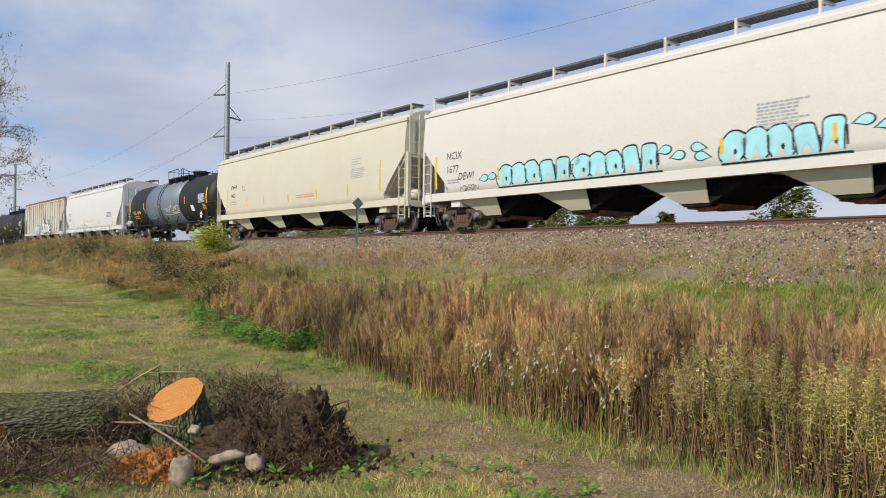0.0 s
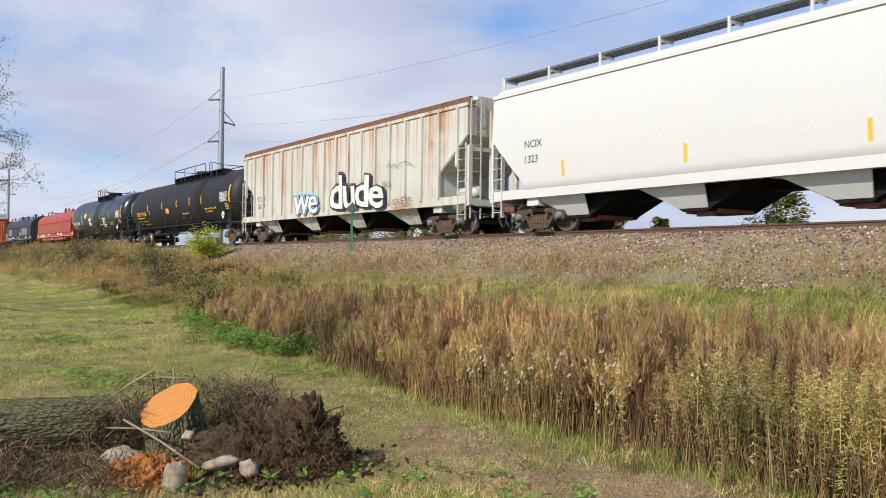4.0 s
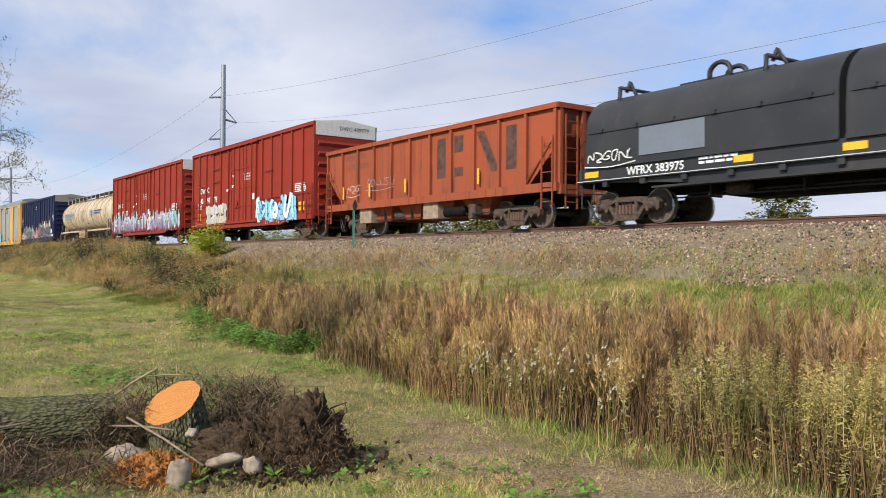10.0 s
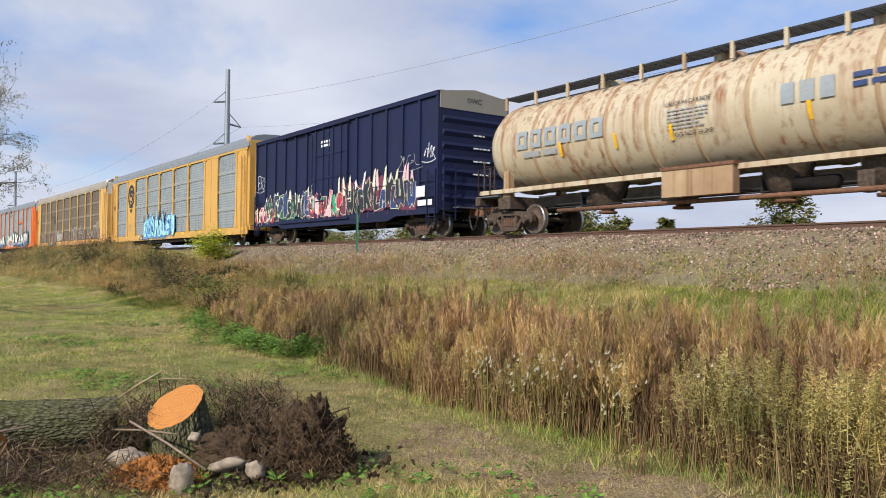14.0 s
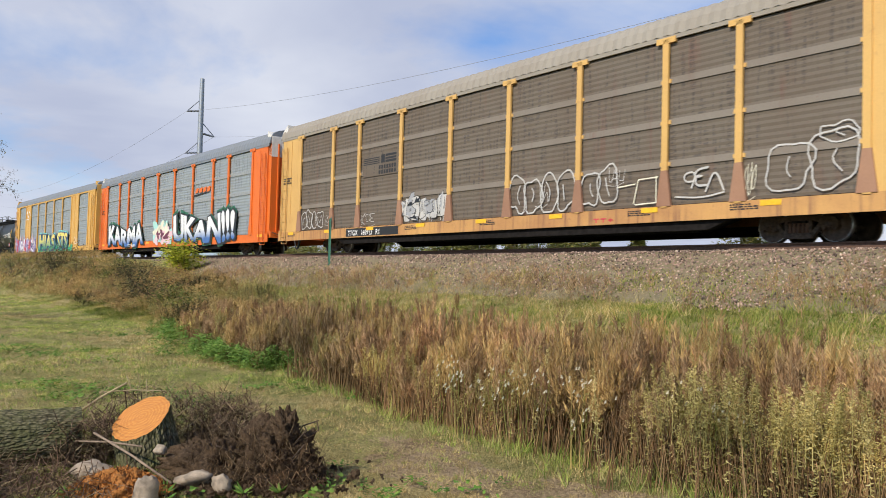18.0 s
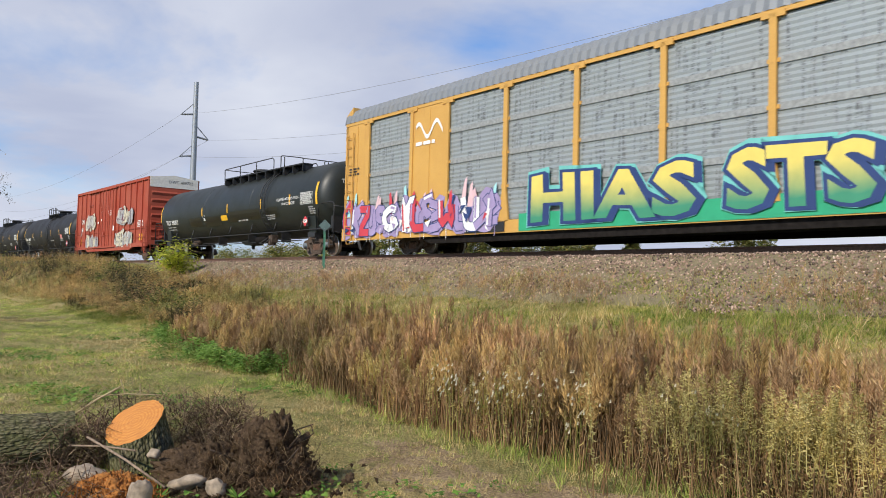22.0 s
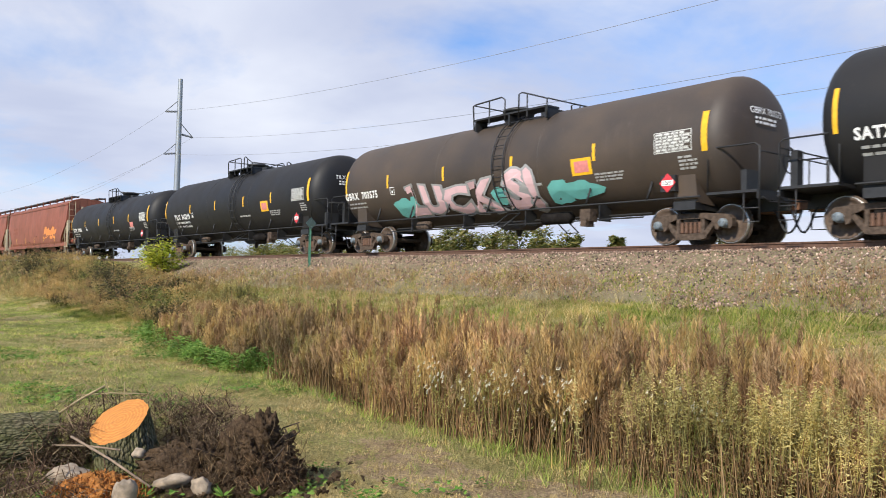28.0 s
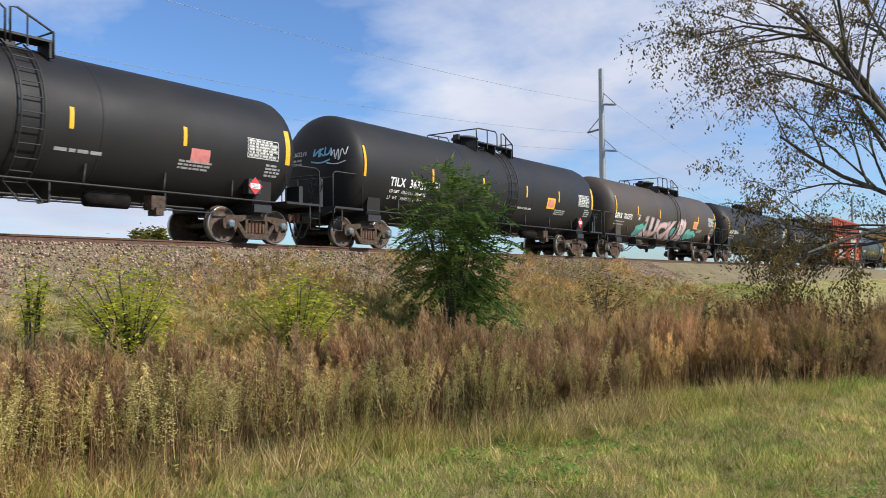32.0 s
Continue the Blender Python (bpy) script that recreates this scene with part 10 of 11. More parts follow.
def make_trees():
    sumac(13.5, 9.35)
    shrub("lime_shrub", "lime-green leafy shrub on the bank", 6.7, 10.0, 0.9, 1.45, M_LIME, 3600, 0.085, 4, 26)
    shrub("lime_sapling", "slim green sapling on the bank", 5.7, 10.7, 0.30, 1.5, M_LIME, 700, 0.09, 14, 7)
    shrub("lime_shrub", "yellow-green sapling leaning over the weeds", 9.15, 9.3, 1.0, 1.6, M_LIME, 2700, 0.10, 5, 22)
    shrub("dark_seed_weed", "dark brown bushy seed heads on the bank", 5.3, 11.6, 0.5, 0.75, M_DARK_LEAF, 420, 0.06, 6)
    shrub("dark_seed_weed", "dark brown bushy seed heads on the bank", 4.2, 12.0, 0.4, 0.65, M_DARK_LEAF, 300, 0.06, 7)
    shrub("yellow_shrub", "bright yellow-green shrub beside the ballast", -38.7, 13.3, 1.05, 1.75, M_LIME, 3600, 0.17, 10, 22)
    for i, (x, y, r, h) in enumerate(((-37.5, 10.8, 1.6, 1.65), (-41.5, 11.2, 1.5, 1.3), (-33.5, 9.8, 1.3, 1.2), (-29.8, 9.2, 1.4, 1.25), (-26.3, 8.7, 1.1, 1.0), (-46.0, 10.2, 1.6, 1.2), (-50.5, 10.0, 1.7, 1.2), (-23.0, 8.3, 0.9, 0.95), (-57, 9.0, 1.8, 1.3), (-54, 11.3, 1.7, 1.2), (-62, 9.6, 2.0, 1.3), (-67.5, 9.0, 2.1, 1.3), (-73.5, 9.0, 2.2, 1.4), (-80, 8.5, 2.2, 1.4))):
        shrub("dark_shrub", "dark straggling shrub with brown seed heads on the bank", x, y, r, h, (M_DARK_LEAF, M_BANK_SHRUB, M_SCRUB)[i % 3] if i else M_DARK_LEAF, 1700, 0.12, 80 + i, 16)
    shrub("bank_shrub", "brown-leaved shrub on the bank", 20.5, 9.3, 1.3, 1.5, M_AUTUMN_LEAF, 900, 0.12, 12, 12)
    shrub("bank_shrub", "green-leaved shrub on the bank", 23.5, 7.6, 1.2, 1.2, M_DARK_LEAF, 700, 0.12, 13, 12)
    # the drooping tree beside the lawn
    tree("half-bare drooping tree with small dull leaves", 16.1, 0.75,
         [((0, 0.15, 2.7), (-0.15, 0.70, 1.0), 4.4, 0.09, 3), ((0, 0.1, 2.9), (0.15, 0.35, 1.1), 4.6, 0.09, 3), ((0, 0.15, 2.5), (-0.05, 0.95, 0.62), 3.2, 0.055, 3), ((0, 0.1, 2.9), (-0.4, 0.95, 0.95), 4.2, 0.07, 3),
          ((0, 0, 2.9), (0.3, -0.45, 1.0), 4.0, 0.08, 3), ((0, 0, 2.5), (0.5, 0.7, 0.7), 3.4, 0.06, 2), ((0, 0, 2.2), (-0.2, 0.9, 0.35), 2.6, 0.04, 3), ((0, 0.1, 2.4), (-0.45, 0.9, 0.12), 2.9, 0.045, 3), ((0, 0.1, 2.0), (0.1, 0.95, 0.05), 2.6, 0.04, 3)],
         M_AUTUMN_LEAF, 4, 0.075, 5, ((0.1, -0.25, 0), (0.03, -0.1, 1.3), (0, 0.1, 2.9)), 0.13, 0.20, 0.72, None, 0.78)
    # the twiggy tree on the other side
    tree("nearly bare twiggy tree on the lawn", -29.6, 0.15,
         [((0, 0, 2.2), (0.35, 0.3, 1.0), 5.0, 0.12, 3), ((0, 0, 2.8), (-0.4, 0.1, 1.0), 4.6, 0.12, 3), ((0, 0, 2.0), (0.75, 0.45, 0.55), 4.2, 0.09, 3), ((0, 0, 2.4), (0.1, -0.6, 0.9), 4.4, 0.10, 3),
          ((0, 0, 3.0), (0.2, 0.5, 1.1), 4.8, 0.10, 3)],
         M_AUTUMN_LEAF, 5, 0.07, 9, ((0, 0, 0), (0, 0, 1.5), (0, 0, 3.0)), 0.2, 0.06, 0.7, None, 0.9)
    # trees beyond the track: place, height of the top, width
    for i, (x, y, top, w) in enumerate(((-26.0, 40.0, 5.9, 3.4), (-33.9, 40.0, 5.0, 1.1), (-38.6, 41.0, 5.2, 3.0), (-42.5, 40.0, 6.0, 4.8), (-46.6, 41.0, 5.5, 3.6), (-49.8, 40.0, 5.9, 3.4), (-53.5, 40.5, 5.4, 4.4), (-58.0, 40.0, 5.3, 4.6),
                                        (-62.5, 40.0, 5.4, 5.0), (-68.0, 39.0, 5.2, 5.5), (-74.0, 39.0, 5.0, 6.0), (-80.5, 40.0, 5.6, 6.0), (-87.0, 40.0, 5.3, 6.5), (-94.0, 40.0, 5.1, 7.0), (-101.5, 41.0, 5.0, 7.0), (-13.6, 40.0, 4.6, 1.0), (28.0, 40.0, 4.6, 2.2), (44.0, 42.0, 4.8, 3.4))):
        far_tree(x, y, top - 0.7, w, 60 + i)


make_trees()

# ---------------------------------------------------------------- felled wood and root ball on the lawn
PILE_YAW = 55.4


def pile(u, d, z=0.0):
    x, y = heading_spot(PILE_YAW, u, d)
    return Vector((x, y, z))


def rough_solid(rng, size, n=12, m=8, lump=0.18, freq=2.0):
    """A lumpy closed solid."""
    s = Shape()
    off = Vector(rng.uniform(0, 50, 3))
    v = []
    for i in range(m + 1):
        t = math.pi * i / m
        for j in range(n):
            a = 2 * math.pi * j / n
            d = Vector((math.sin(t) * math.cos(a), math.sin(t) * math.sin(a), math.cos(t)))
            k = 1 + lump * 2 * noise.noise(d * freq + off) + lump * noise.noise(d * freq * 2.7 + off) + lump * 0.45 * noise.noise(d * freq * 6 + off) + lump * 0.3 * noise.noise(d * freq * 13 + off)
            v.append((d.x * size[0] * k, d.y * size[1] * k, d.z * size[2] * k))
    f = [(i * n + j, i * n + (j + 1) % n, (i + 1) * n + (j + 1) % n, (i + 1) * n + j) for i in range(m) for j in range(n)]
    return s.add(v, f, True)


def wood_cut_material():
    k = Nodes("fresh_cut_wood")
    w = k.node("ShaderNodeTexWave", Scale=11.0, Distortion=4.5, Detail=4.0)
    w.wave_type, w.rings_direction = "RINGS", "X"
    k.l.new(k.vec(), w.inputs["Vector"])
    n = k.noise(14, 5, 0.6, (1, 6, 1))
    c = k.mix(k.ramp(w.outputs["Color"], 0.2, 0.8), rgb(0.500, 0.190, 0.032), rgb(0.555, 0.235, 0.045))
    c = k.mix(k.math("MULTIPLY", k.ramp(n, 0.42, 0.7), 0.65), c, rgb(0.33, 0.11, 0.028))
    return k.finish(c, 0.75, 0, n, 0.3, 0.01)


M_CUT = wood_cut_material()


def soil_material():
    k = Nodes("dark_soil")
    n = k.noise(7, 7, 0.7)
    c = k.ramp(n, 0.3, 0.72, rgb(0.032, 0.021, 0.013), rgb(0.175, 0.115, 0.068))
    c = k.mix(k.math("MULTIPLY", k.ramp(k.noise(40, 5, 0.7), 0.5, 0.7), 0.5), c, rgb(0.25, 0.17, 0.105))
    k.bsdf.inputs["Specular IOR Level"].default_value = 0.1
    return k.finish(c, 0.95, 0, k.math("ADD", n, k.math("MULTIPLY", k.noise(32, 6, 0.7), 0.6)), 1.0, 0.07)


M_SOIL = soil_material()
M_SAWDUST = plain("orange_sawdust", (0.37, 0.145, 0.030), 0.95, 0, 0.45, 45, 0.8)
M_ROCK = plain("pale_fieldstone", (0.31, 0.245, 0.175), 0.9, 0, 0.5, 11, 0.7)
M_TWIG = leaf_material("dead_twig", [(0.045, 0.028, 0.020), (0.11, 0.070, 0.050), (0.21, 0.14, 0.10), (0.42, 0.32, 0.22)], 0.8, 0)
M_ROOTWOOD = plain("torn_root", (0.06, 0.038, 0.024), 0.9, 0, 0.4, 20, 0.4)
M_STRAW = leaf_material("pale_straw", [(0.38, 0.29, 0.17), (0.52, 0.42, 0.27)], 0.8, 0.1)
M_ROOT = leaf_material("dead_root", [(0.075, 0.046, 0.028), (0.17, 0.11, 0.066), (0.36, 0.255, 0.16)], 0.9, 0)


def rough_log(radius, length, seed, n=26, m=16):
    """A barked log along +x from the origin, with furrows and slight bends."""
    v, f = [], []
    for i in range(m + 1):
        x = length * i / m
        for j in range(n):
            a = 2 * math.pi * j / n
            k = radius * (1 + 0.05 * noise.noise(Vector((x * 1.5, math.cos(a) * 1.2, math.sin(a) * 1.2 + seed))) + 0.045 * noise.noise(Vector((x * 5, math.cos(a) * 7, math.sin(a) * 7))) + 0.06 * abs(noise.noise(Vector((x * 14, math.cos(a) * 9, math.sin(a) * 9 + seed)))) + 0.02 * noise.noise(Vector((x * 28, math.cos(a) * 16, math.sin(a) * 16))))
            v.append((x, k * math.cos(a), k * math.sin(a)))
    f = [(i * n + j, (i + 1) * n + j, (i + 1) * n + (j + 1) % n, i * n + (j + 1) % n) for i in range(m) for j in range(n)]
    return Shape().add(v, f, False), [v[j] for j in range(n)], [v[m * n + j] for j in range(n)]


def make_pile():
    rng = np.random.default_rng(23)
    right = pile(1, 0) - pile(0, 0)
    away = pile(0, 1) - pile(0, 0)
    up = Vector((0, 0, 1))

    def frame_of(p, xaxis):
        xa = xaxis.normalized()
        ya = up.cross(xa).normalized()
        za = xa.cross(ya)
        m = Matrix((xa, ya, za)).transposed().to_4x4()
        m.translation = p
        return m
    # the felled trunk
    p = pile(-2.86, 7.26, 0.17)
    t = thing("felled_log", "thick mossy log with furrowed bark on the lawn", "log", m=frame_of(p, -right - away * 0.45))
    s, a, b = rough_log(0.245, 3.6, 3, 72, 90)
    part("bark", s, M_BARK, t)
    for ring in (a, b):
        part("broken_end", Shape().add([(sum(q[0] for q in ring) / len(ring), 0, 0)] + ring, [(0, i + 1, (i + 1) % len(ring) + 1) for i in range(len(ring))]), M_ROOTWOOD, t, "dark weathered end of the log")
    p = pile(-3.45, 6.35, 0.12)
    t = thing("split_log", "short weathered log half buried in twigs", "log", m=frame_of(p, -right + away * 0.3))
    s, a, b = rough_log(0.15, 1.3, 5, 18, 8)
    part("bark", s, M_BARK, t)
    part("cut_end", Shape().add([(0, 0, 0)] + a, [(0, i + 1, (i + 1) % len(a) + 1) for i in range(len(a))]), M_CUT, t, "sawn end of the log")
    # the stump stands nearly upright; its saw cut slopes towards the lawn's near side
    axis = (up * 0.97 - right * 0.22 - away * 0.06).normalized()
    slope = (up * 0.80 - right * 0.27 - away * 0.50).normalized()
    p = pile(-2.17, 7.06, -0.08)
    m = frame_of(p, axis)
    t = thing("tree_stump", "leaning stump with a fresh orange saw cut", "stump", m=m)
    length = 0.47
    s, a, b = rough_log(0.235, length, 9, 72, 18)
    ya, za = m.col[1].to_3d(), m.col[2].to_3d()

    def aslant(q):
        flare = 1.16 - 0.3 * q[0]
        rise = -(slope.dot(ya) * q[1] + slope.dot(za) * q[2]) / slope.dot(axis)
        return (q[0] + rise * q[0] / length, q[1] * flare, q[2] * flare)
    s.v = [aslant(q) for q in s.v]
    flat_end = [(length, q[1], q[2]) for q in b]
    part("bark", s, M_BARK, t)
    cut = Shape()
    rings = (0.0, 0.25, 0.5, 0.75, 0.97, 1.0)
    n = len(b)
    v = []
    for k in rings:
        for q in flat_end:
            x, y, z = aslant((length, q[1] * k, q[2] * k))
            v.append((x + 0.012 * (1 - k) + 0.006 * noise.noise(Vector((y * 8, z * 8, 1))), y, z))
    cut.add(v, [(i * n + j, i * n + (j + 1) % n, (i + 1) * n + (j + 1) % n, (i + 1) * n + j) for i in range(len(rings) - 1) for j in range(n)], True)
    part("saw_cut", cut, M_CUT, t, "fresh orange saw-cut face")
    # sawdust
    q = pile(-2.08, 6.00, -0.03)
    t = thing("sawdust_heap", "heap of orange sawdust and chips", "sawdust", m=Matrix.Translation(q))
    part("mound", rough_solid(rng, (0.31, 0.28, 0.20), 60, 36, 0.14, 5.0), M_SAWDUST, t)
    chips = Tris()
    for _ in range(2600):
        a, r = rng.uniform(0, 6.283), 0.42 * rng.random() ** 0.6
        c = Vector((r * math.cos(a), r * math.sin(a), max(0.0, 0.19 * (1 - (r / 0.42) ** 2)) + 0.01))
        d = Vector(rng.normal(0, 0.014, 3))
        chips.tri(c, c + d, c + Vector(rng.normal(0, 0.014, 3)) + Vector((0, 0, 0.012)))
    v, f = chips.get()
    tagged(part("chip_layer", mesh_from_arrays("chip_layer", v, f, M_SAWDUST), None, t), kind="stuff")
    # field stones
    for u, d, z, sx, sy, sz, tilt in ((-2.46, 6.50, 0.05, 0.16, 0.10, 0.085, 8), (-1.81, 5.76, 0.07, 0.085, 0.08, 0.15, 10), (-1.62, 6.30, 0.05, 0.15, 0.12, 0.06, -22), (-1.98, 6.62, 0.20, 0.05, 0.05, 0.04, 0),
                                      (-1.38, 6.16, 0.05, 0.075, 0.06, 0.08, 20), (-3.35, 6.2, 0.06, 0.07, 0.06, 0.05, 0)):
        t = thing("fieldstone", "pale rough fieldstone beside the stump", "stone", "fieldstones", Matrix.Translation(pile(u, d, z)) @ pose(0, 0, 0, tilt, tilt * 0.5, PILE_YAW))
        part("stone", rough_solid(rng, (sx, sy, sz), 14, 9, 0.16, 1.6), M_ROCK, t)
    # root ball: dark soil with roots hanging from it
    q = pile(-1.12, 6.66, 0.0)
    t = thing("root_ball", "upturned root ball of dark soil and torn roots", "root ball", m=Matrix.Translation(q) @ pose(0, 0, 0, 0, 0, PILE_YAW))
    part("soil", rough_solid(rng, (0.35, 0.30, 0.37), 72, 52, 0.24, 2.9), M_SOIL, t)
    s = rough_solid(rng, (0.12, 0.14, 0.17), 40, 28, 0.30, 3.2)
    s.v = [(x + 0.10, y, z + 0.34) for x, y, z in s.v]
    part("soil", s, M_SOIL, t)
    s = rough_solid(rng, (0.48, 0.34, 0.21), 72, 40, 0.22, 3.0)
    s.v = [(x - 0.42, y + 0.02, z + 0.04) for x, y, z in s.v]
    part("soil", s, M_SOIL, t)
    crumbs = Tris()
    for _ in range(1500):
        d = Vector(rng.normal(0, 1, 3))
        d.z = abs(d.z)
        d.normalize()
        c = Vector((d.x * 0.40 - (0.38 if rng.random() < 0.45 else -0.04), d.y * 0.36, d.z * 0.40 * rng.uniform(0.4, 1.1)))
        g = rng.uniform(0.008, 0.03)
        q4 = [c + Vector(rng.normal(0, 1, 3)).normalized() * g for _ in range(4)]
        for tri in ((0, 1, 2), (0, 2, 3), (0, 3, 1), (1, 3, 2)):
            crumbs.tri(*(q4[i] for i in tri))
    v, f = crumbs.get()
    tagged(part("crumb_layer", mesh_from_arrays("crumb_layer", v, f, M_SOIL), None, t), kind="stuff")
    roots = Tris()
    for _ in range(1500):
        d = Vector(rng.normal(0, 1, 3))
        d.z = abs(d.z) * 0.9
        d.normalize()
        b = Vector((d.x * 0.42 - (0.25 if rng.random() < 0.4 else 0), d.y * 0.42, d.z * 0.44 * rng.uniform(0.3, 1)))
        e = b + (d * 0.6 + Vector(rng.normal(0, 0.7, 3)) + Vector((0, 0, -0.5))).normalized() * rng.uniform(0.04, 0.22)
        m = b.lerp(e, 0.5) + Vector(rng.normal(0, 0.03, 3))
        roots.stalk([b, m, e], 0.0024 * rng.uniform(0.5, 2.2), 0.0010)
    v, f = roots.get()
    tagged(part("rootlet_mass", mesh_from_arrays("rootlet_mass", v, f, M_ROOT), None, t), kind="stuff")
    for _ in range(5):
        d = Vector((rng.uniform(-1, 1), rng.uniform(-1, 0.4), rng.uniform(0.1, 0.6))).normalized()
        b = Vector((d.x * 0.35, d.y * 0.35, d.z * 0.4))
        part("root", Shape().pipe([b, b + d * 0.09 + Vector(rng.normal(0, 0.03, 3)), b + d * 0.16 + Vector(rng.normal(0, 0.05, 3))], 0.006, 6), M_ROOTWOOD, t)
    # loose earth round it
    n = 1500
    e = np.stack([rng.normal(-1.45, 0.40, n), rng.normal(6.5, 0.25, n)], 1)
    c, s_ = math.cos(radians(PILE_YAW)), math.sin(radians(PILE_YAW))
    x, y = -s_ * e[:, 1] + c * e[:, 0], c * e[:, 1] + s_ * e[:, 0]
    clods = []
    for _ in range(5):
        q = Tris()
        pts = [Vector(rng.normal(0, 1, 3)).normalized() * rng.uniform(0.015, 0.04) for _ in range(6)]
        for a_, b_, c_ in ((0, 1, 2), (1, 3, 2), (2, 3, 4), (3, 5, 4), (0, 2, 4), (1, 0, 5), (3, 1, 5), (4, 5, 0)):
            q.tri(pts[a_], pts[b_], pts[c_])
        clods.append(q.get())
    scatter("loose_earth", clods, np.stack([x, y, np.full(n, 0.02)], 1), M_SOIL, rng, (0.5, 1.5), "crumbs of dark soil round the root ball", "soil", 0)

    # brush: dead twigs in heaps
    def brush(name, label, boxes, count, length, mat, thick=0.004):
        q = Tris()
        for _ in range(count):
            u0, u1, d0, d1, z0, z1 = boxes[rng.integers(len(boxes))]
            m = pile(rng.uniform(u0, u1), rng.uniform(d0, d1), z0 + (z1 - z0) * rng.random() ** 1.3)
            d = Vector(rng.normal(0, 1, 3))
            d.z *= 0.45
            d = d.normalized() * length * rng.uniform(0.3, 1.0) * 0.5
            mid = m + Vector(rng.normal(0, 0.03, 3))
            a, b = m - d, m + d
            a.z, b.z = max(a.z, 0.01), max(b.z, 0.01)
            r = thick * rng.uniform(0.5, 1.6)
            q.stalk([a, mid, b], r, r * 0.5)
        v, f = q.get()
        ob = new(name, mesh_from_arrays(name, v, f, mat))
        tagged(ob, label, "brushwood", "", "stuff")
    brush("brushwood", "tangled dead twigs heaped round the logs", [(-4.6, -2.9, 5.5, 6.5, 0.0, 0.20), (-4.6, -2.6, 6.1, 6.8, 0.0, 0.12), (-3.0, -1.6, 7.5, 8.3, 0.0, 0.46), (-2.0, -1.4, 7.5, 8.1, 0.0, 0.42), (-3.4, -2.0, 5.5, 6.2, 0.0, 0.16), (-2.95, -2.5, 6.9, 7.3, 0.0, 0.34)], 3600, 0.46, M_TWIG, 0.0046)
    brush("bramble_twigs", "fine dark bramble twigs behind the stump", [(-2.05, -1.50, 7.5, 8.0, 0.05, 0.50), (-3.1, -2.1, 7.6, 8.3, 0.05, 0.46), (-1.75, -1.2, 6.9, 7.4, 0.05, 0.36)], 1900, 0.22, M_TWIG, 0.0030)
    brush("straw", "pale straw and stalks on the brushwood", [(-3.1, -2.0, 7.6, 8.4, 0.2, 0.55), (-4.2, -3.1, 5.8, 6.6, 0.05, 0.25)], 150, 0.40, M_STRAW, 0.004)
    for a, b, r in ((pile(-3.10, 7.75, 0.28), pile(-2.68, 7.85, 0.56), 0.011), (pile(-2.62, 7.95, 0.30), pile(-2.70, 7.9, 0.62), 0.006), (pile(-2.52, 7.95, 0.30), pile(-2.55, 8.0, 0.58), 0.005), (pile(-2.40, 7.95, 0.28), pile(-2.28, 8.0, 0.55), 0.005), (pile(-2.95, 7.9, 0.46), pile(-2.30, 7.8, 0.50), 0.006), (pile(-2.75, 6.9, 0.20), pile(-2.1, 6.55, 0.24), 0.008), (pile(-2.55, 6.75, 0.30), pile(-1.75, 6.15, 0.06), 0.010), (pile(-4.3, 6.2, 0.1), pile(-3.2, 6.4, 0.32), 0.010)):
        t = thing("stick", "bare broken stick lying on the brushwood", "stick", "sticks", Matrix.Translation(a))
        d = b - a
        part("wood", Shape().pipe([(0, 0, 0), d * 0.5 + Vector((0, 0, 0.015)), d], r, 7), M_STRAW if b.z > 0.45 else M_STICK, t)
    # dandelion-like leaves by the stones
    q = Tris()
    for u, d in ((-1.9, 5.9), (-1.75, 6.0), (-1.2, 6.05), (-0.95, 6.1)):
        for _ in range(14):
            a = rng.uniform(0, 6.283)
            b = pile(u, d, 0.02)
            q.leaf(b, b + Vector((0.085 * math.cos(a), 0.085 * math.sin(a), rng.uniform(0.02, 0.09))), 0.026)
    v, f = q.get()
    tagged(new("broad_leaf_weeds", mesh_from_arrays("broad_leaf_weeds", v, f, M_NETTLE)), "low broad-leaved green weeds beside the stones", "plants", "", "stuff")


M_STICK = plain("pale_dead_wood", (0.25, 0.18, 0.12), 0.9, 0, 0.35, 18, 0.4)
make_pile()

# ---------------------------------------------------------------- sign, poles and wires
M_SIGN_GREEN = plain("green_sign_post", (0.05, 0.16, 0.10), 0.6, 0, 0.25)
M_SIGN_BACK = plain("sign_back", (0.10, 0.15, 0.14), 0.5, 0.2, 0.2)
M_POLE = plain("galvanised_pole", (0.30, 0.32, 0.34), 0.5, 0.5, 0.12)
M_INSULATOR = plain("grey_insulator", (0.22, 0.23, 0.25), 0.45)
M_WIRE = plain("power_wire", (0.26, 0.27, 0.30), 0.6, 0.2)


def make_sign():
    x, y = -26.7, 14.55
    z = float(ground_z(x, y))
    t = thing("track_sign", "diamond sign on a green post in the ballast", "sign", m=pose(x, y, z - 0.1, 0, 0, 62))
    part("post", Shape().box(-0.03, 0.03, -0.02, 0.02, 0, 1.86).box(-0.045, -0.03, -0.035, 0.02, 0, 1.82).box(0.03, 0.045, -0.035, 0.02, 0, 1.82), M_SIGN_GREEN, t)
    plate = part("sign_plate", Shape().slab([(0, 1.48), (0.225, 1.71), (0, 1.94), (-0.225, 1.71)], -0.052, -0.042), M_SIGN_BACK, t)
    for k in (-1, 1):
        part("bolt", Shape().rod((0, -0.066, 1.71 + k * 0.12), (0, -0.05, 1.71 + k * 0.12), 0.014, n=6), M_POLE, plate)
    return plate


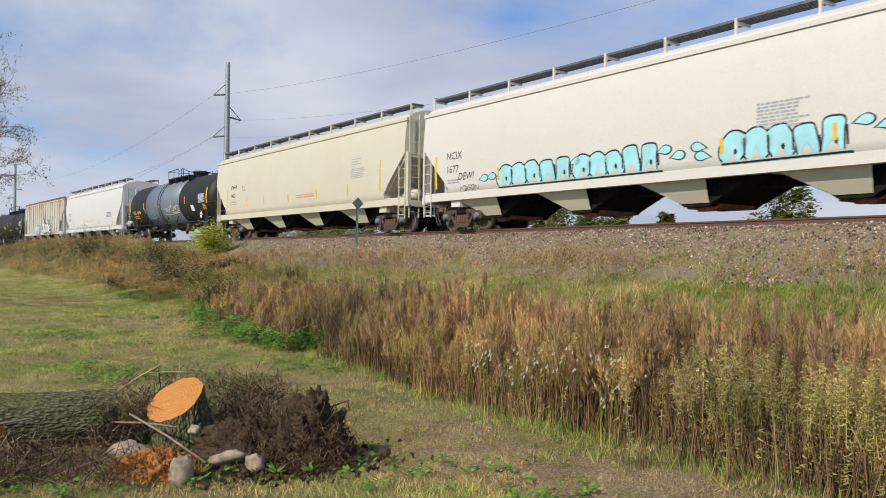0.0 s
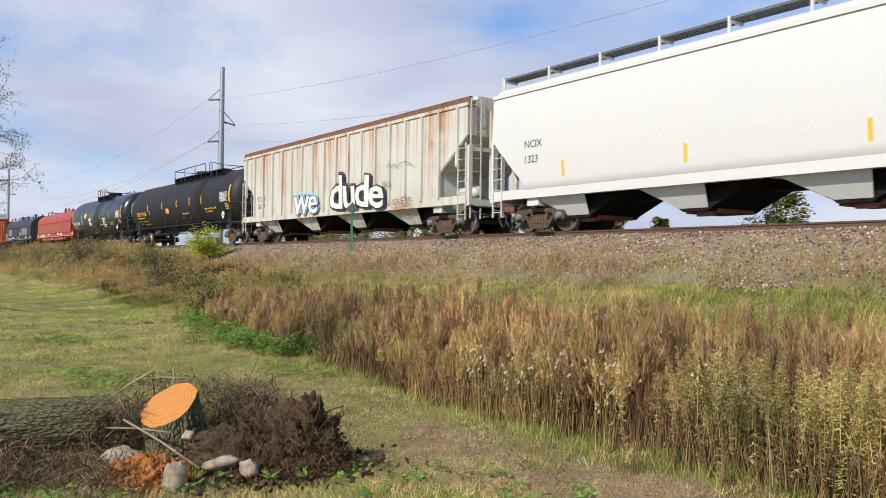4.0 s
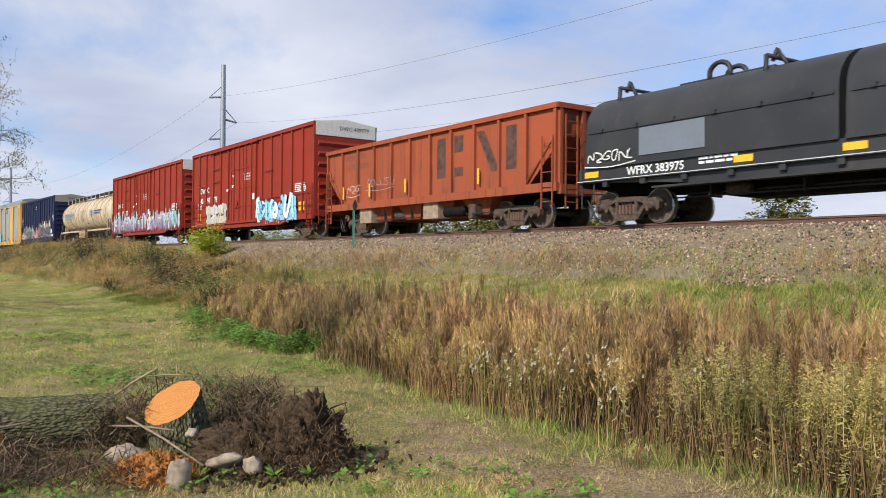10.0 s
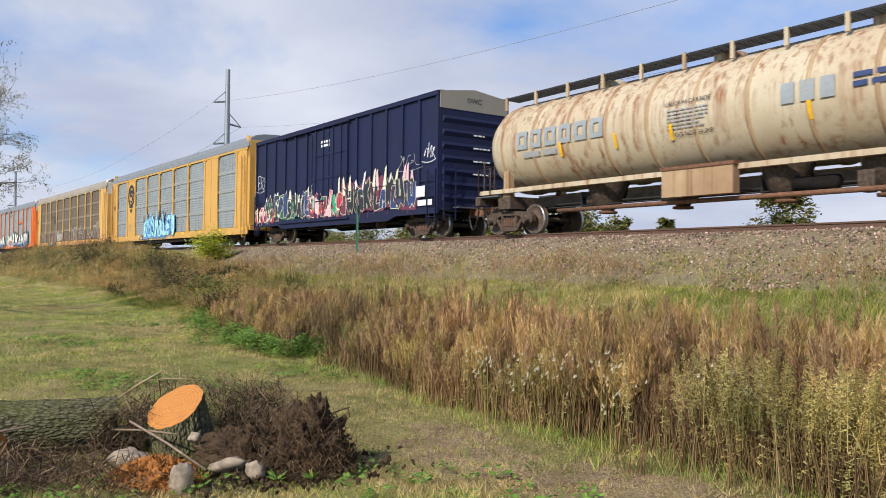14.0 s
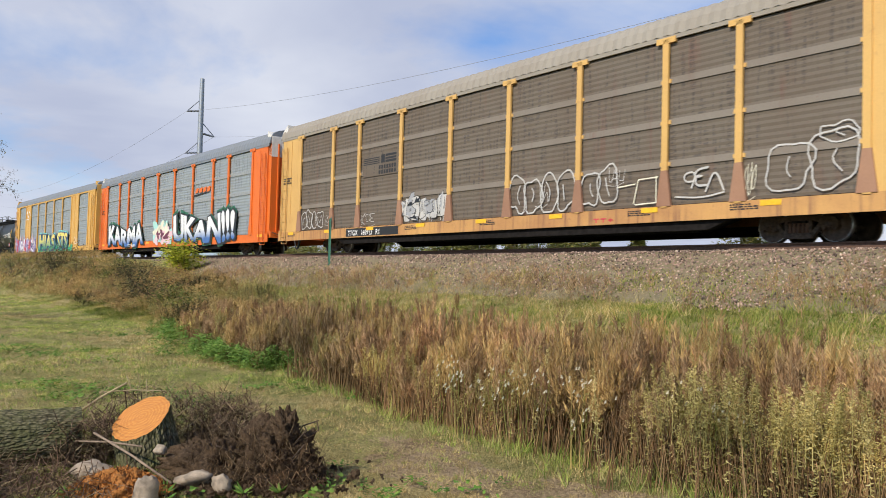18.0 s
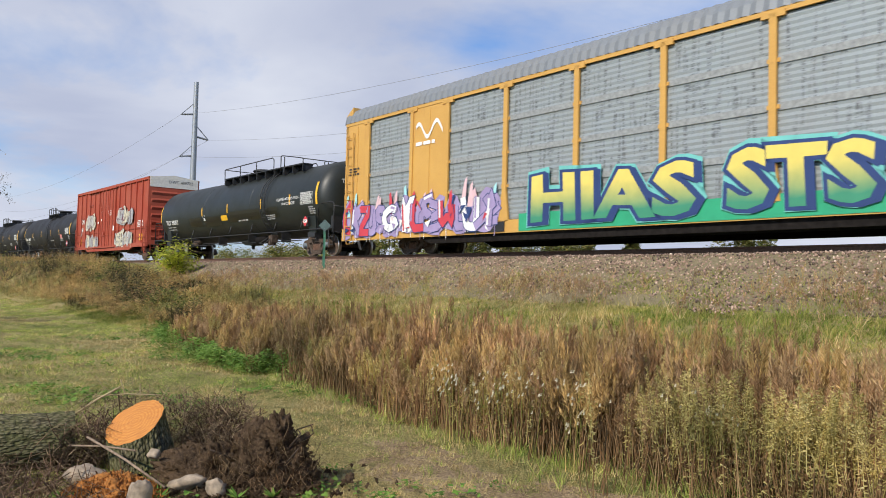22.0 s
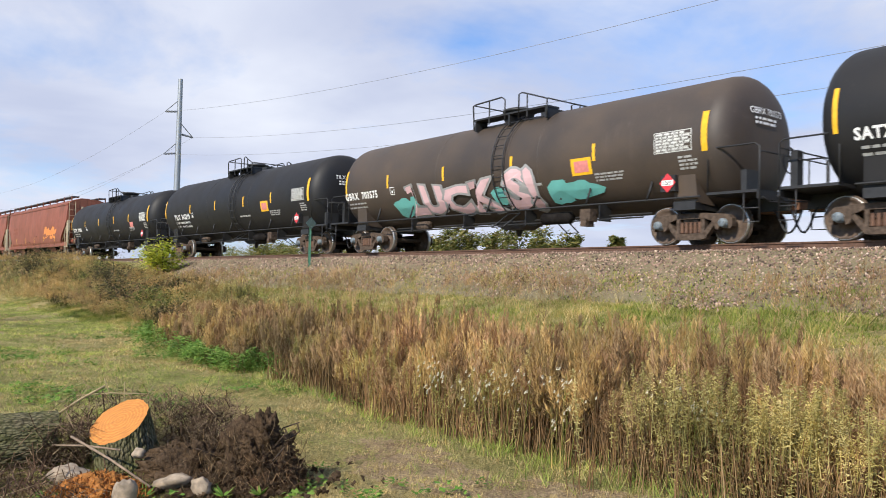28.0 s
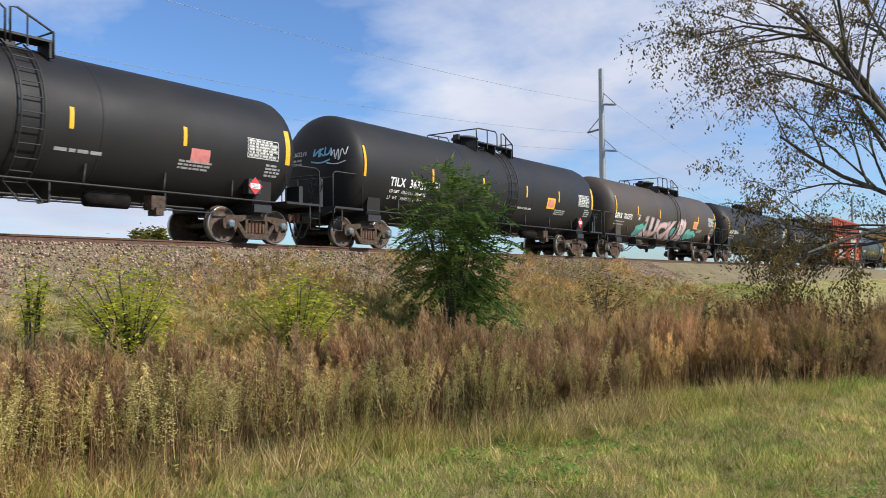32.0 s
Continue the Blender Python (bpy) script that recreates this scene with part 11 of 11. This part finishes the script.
SIGN_PLATE = make_sign()
SIGN_TURNS = ((0, 25), (1, 42), (2, 50), (3.5, 25), (5, 8), (6, 45), (7, 35), (8, 70), (9, 80), (10, 62), (11, 62), (12, 74), (13, 66), (14, 75), (15.5, 79), (17, 82), (18, 82), (19, 80), (20, 78), (21, 76), (22, 5), (23, 35), (24, 82), (25, 45), (26.5, 36), (28, 30), (32, 20))

# three arms on each pole, alternately to either side
ARMS = ((-1, 2.6), (1, 4.3), (-1, 5.8))


def make_pole(x, y, height, mirror=1):
    z = float(ground_z(x, y))
    t = thing("utility_pole", "grey steel power pole with braced post insulators", "utility pole", "power poles", pose(x, y, z - 0.3))
    part("shaft", Shape().rod((0, 0, 0), (0, 0, height), 0.30, 0.17, 14), M_POLE, t)
    ends = []
    for side, drop in ARMS:
        h, reach = height - drop, 1.1
        way = side * mirror
        tip = Vector((0, way * reach, h - 0.05))
        part("insulator_arm", Shape().rod((0, 0, h + 0.12), tip, 0.07, 0.05, 8), M_INSULATOR, t)
        part("insulator_stay", Shape().rod((0, 0, h + 1.05), tip, 0.035, n=6), M_INSULATOR, t)
        for k in range(7):
            p = Vector((0, 0, h + 0.12)).lerp(tip, 0.25 + 0.1 * k)
            part("insulator_disc", Shape().rod(p, p + (tip - Vector((0, 0, h))).normalized() * 0.04, 0.085, n=8), M_INSULATOR, t)
        ends.append(Vector((x, y, z - 0.3)) + tip)
    ends.append(Vector((x, y, z - 0.3 + height - 0.1)))
    return ends


def wire(a, b, sag, r=0.009):
    pts = []
    for i in range(41):
        u = i / 40
        p = a.lerp(b, u)
        p.z -= 4 * sag * u * (1 - u)
        pts.append(tuple(p))
    t = thing("power_wire", "thin dark power wire between the poles", "wire", "power wires")
    part("strand", Shape().pipe(pts, r, 4), M_WIRE, t)


def make_power_line():
    p1 = make_pole(-61.4, 22.0, 15.6)
    p2 = make_pole(52.6, 23.7, 15.3)
    p0 = make_pole(-154.0, 18.9, 15.9)
    p3 = make_pole(165.0, 25.5, 15.3)
    for a, b, sag in ((p0, p1, 2.6), (p1, p2, 3.5), (p2, p3, 3.2)):
        for i in range(3):
            wire(a[i], b[i], sag)


make_power_line()


# ---------------------------------------------------------------- movement
def motions():
    for car, middle in CARS:
        rows = []
        for i in range(33):
            s = middle + SPEED * (i - T0)
            x, y, h = track(s)
            rows.append((float(i), pose(x, y, RAIL_Z, 0, 0, math.degrees(h))))
        walk(car, rows)
    # the loose sign plate twists on its post in the wind of the train
    walk(SIGN_PLATE, [(float(t), pose(0, 0, 0, 0, 0, turn)) for t, turn in SIGN_TURNS])


motions()
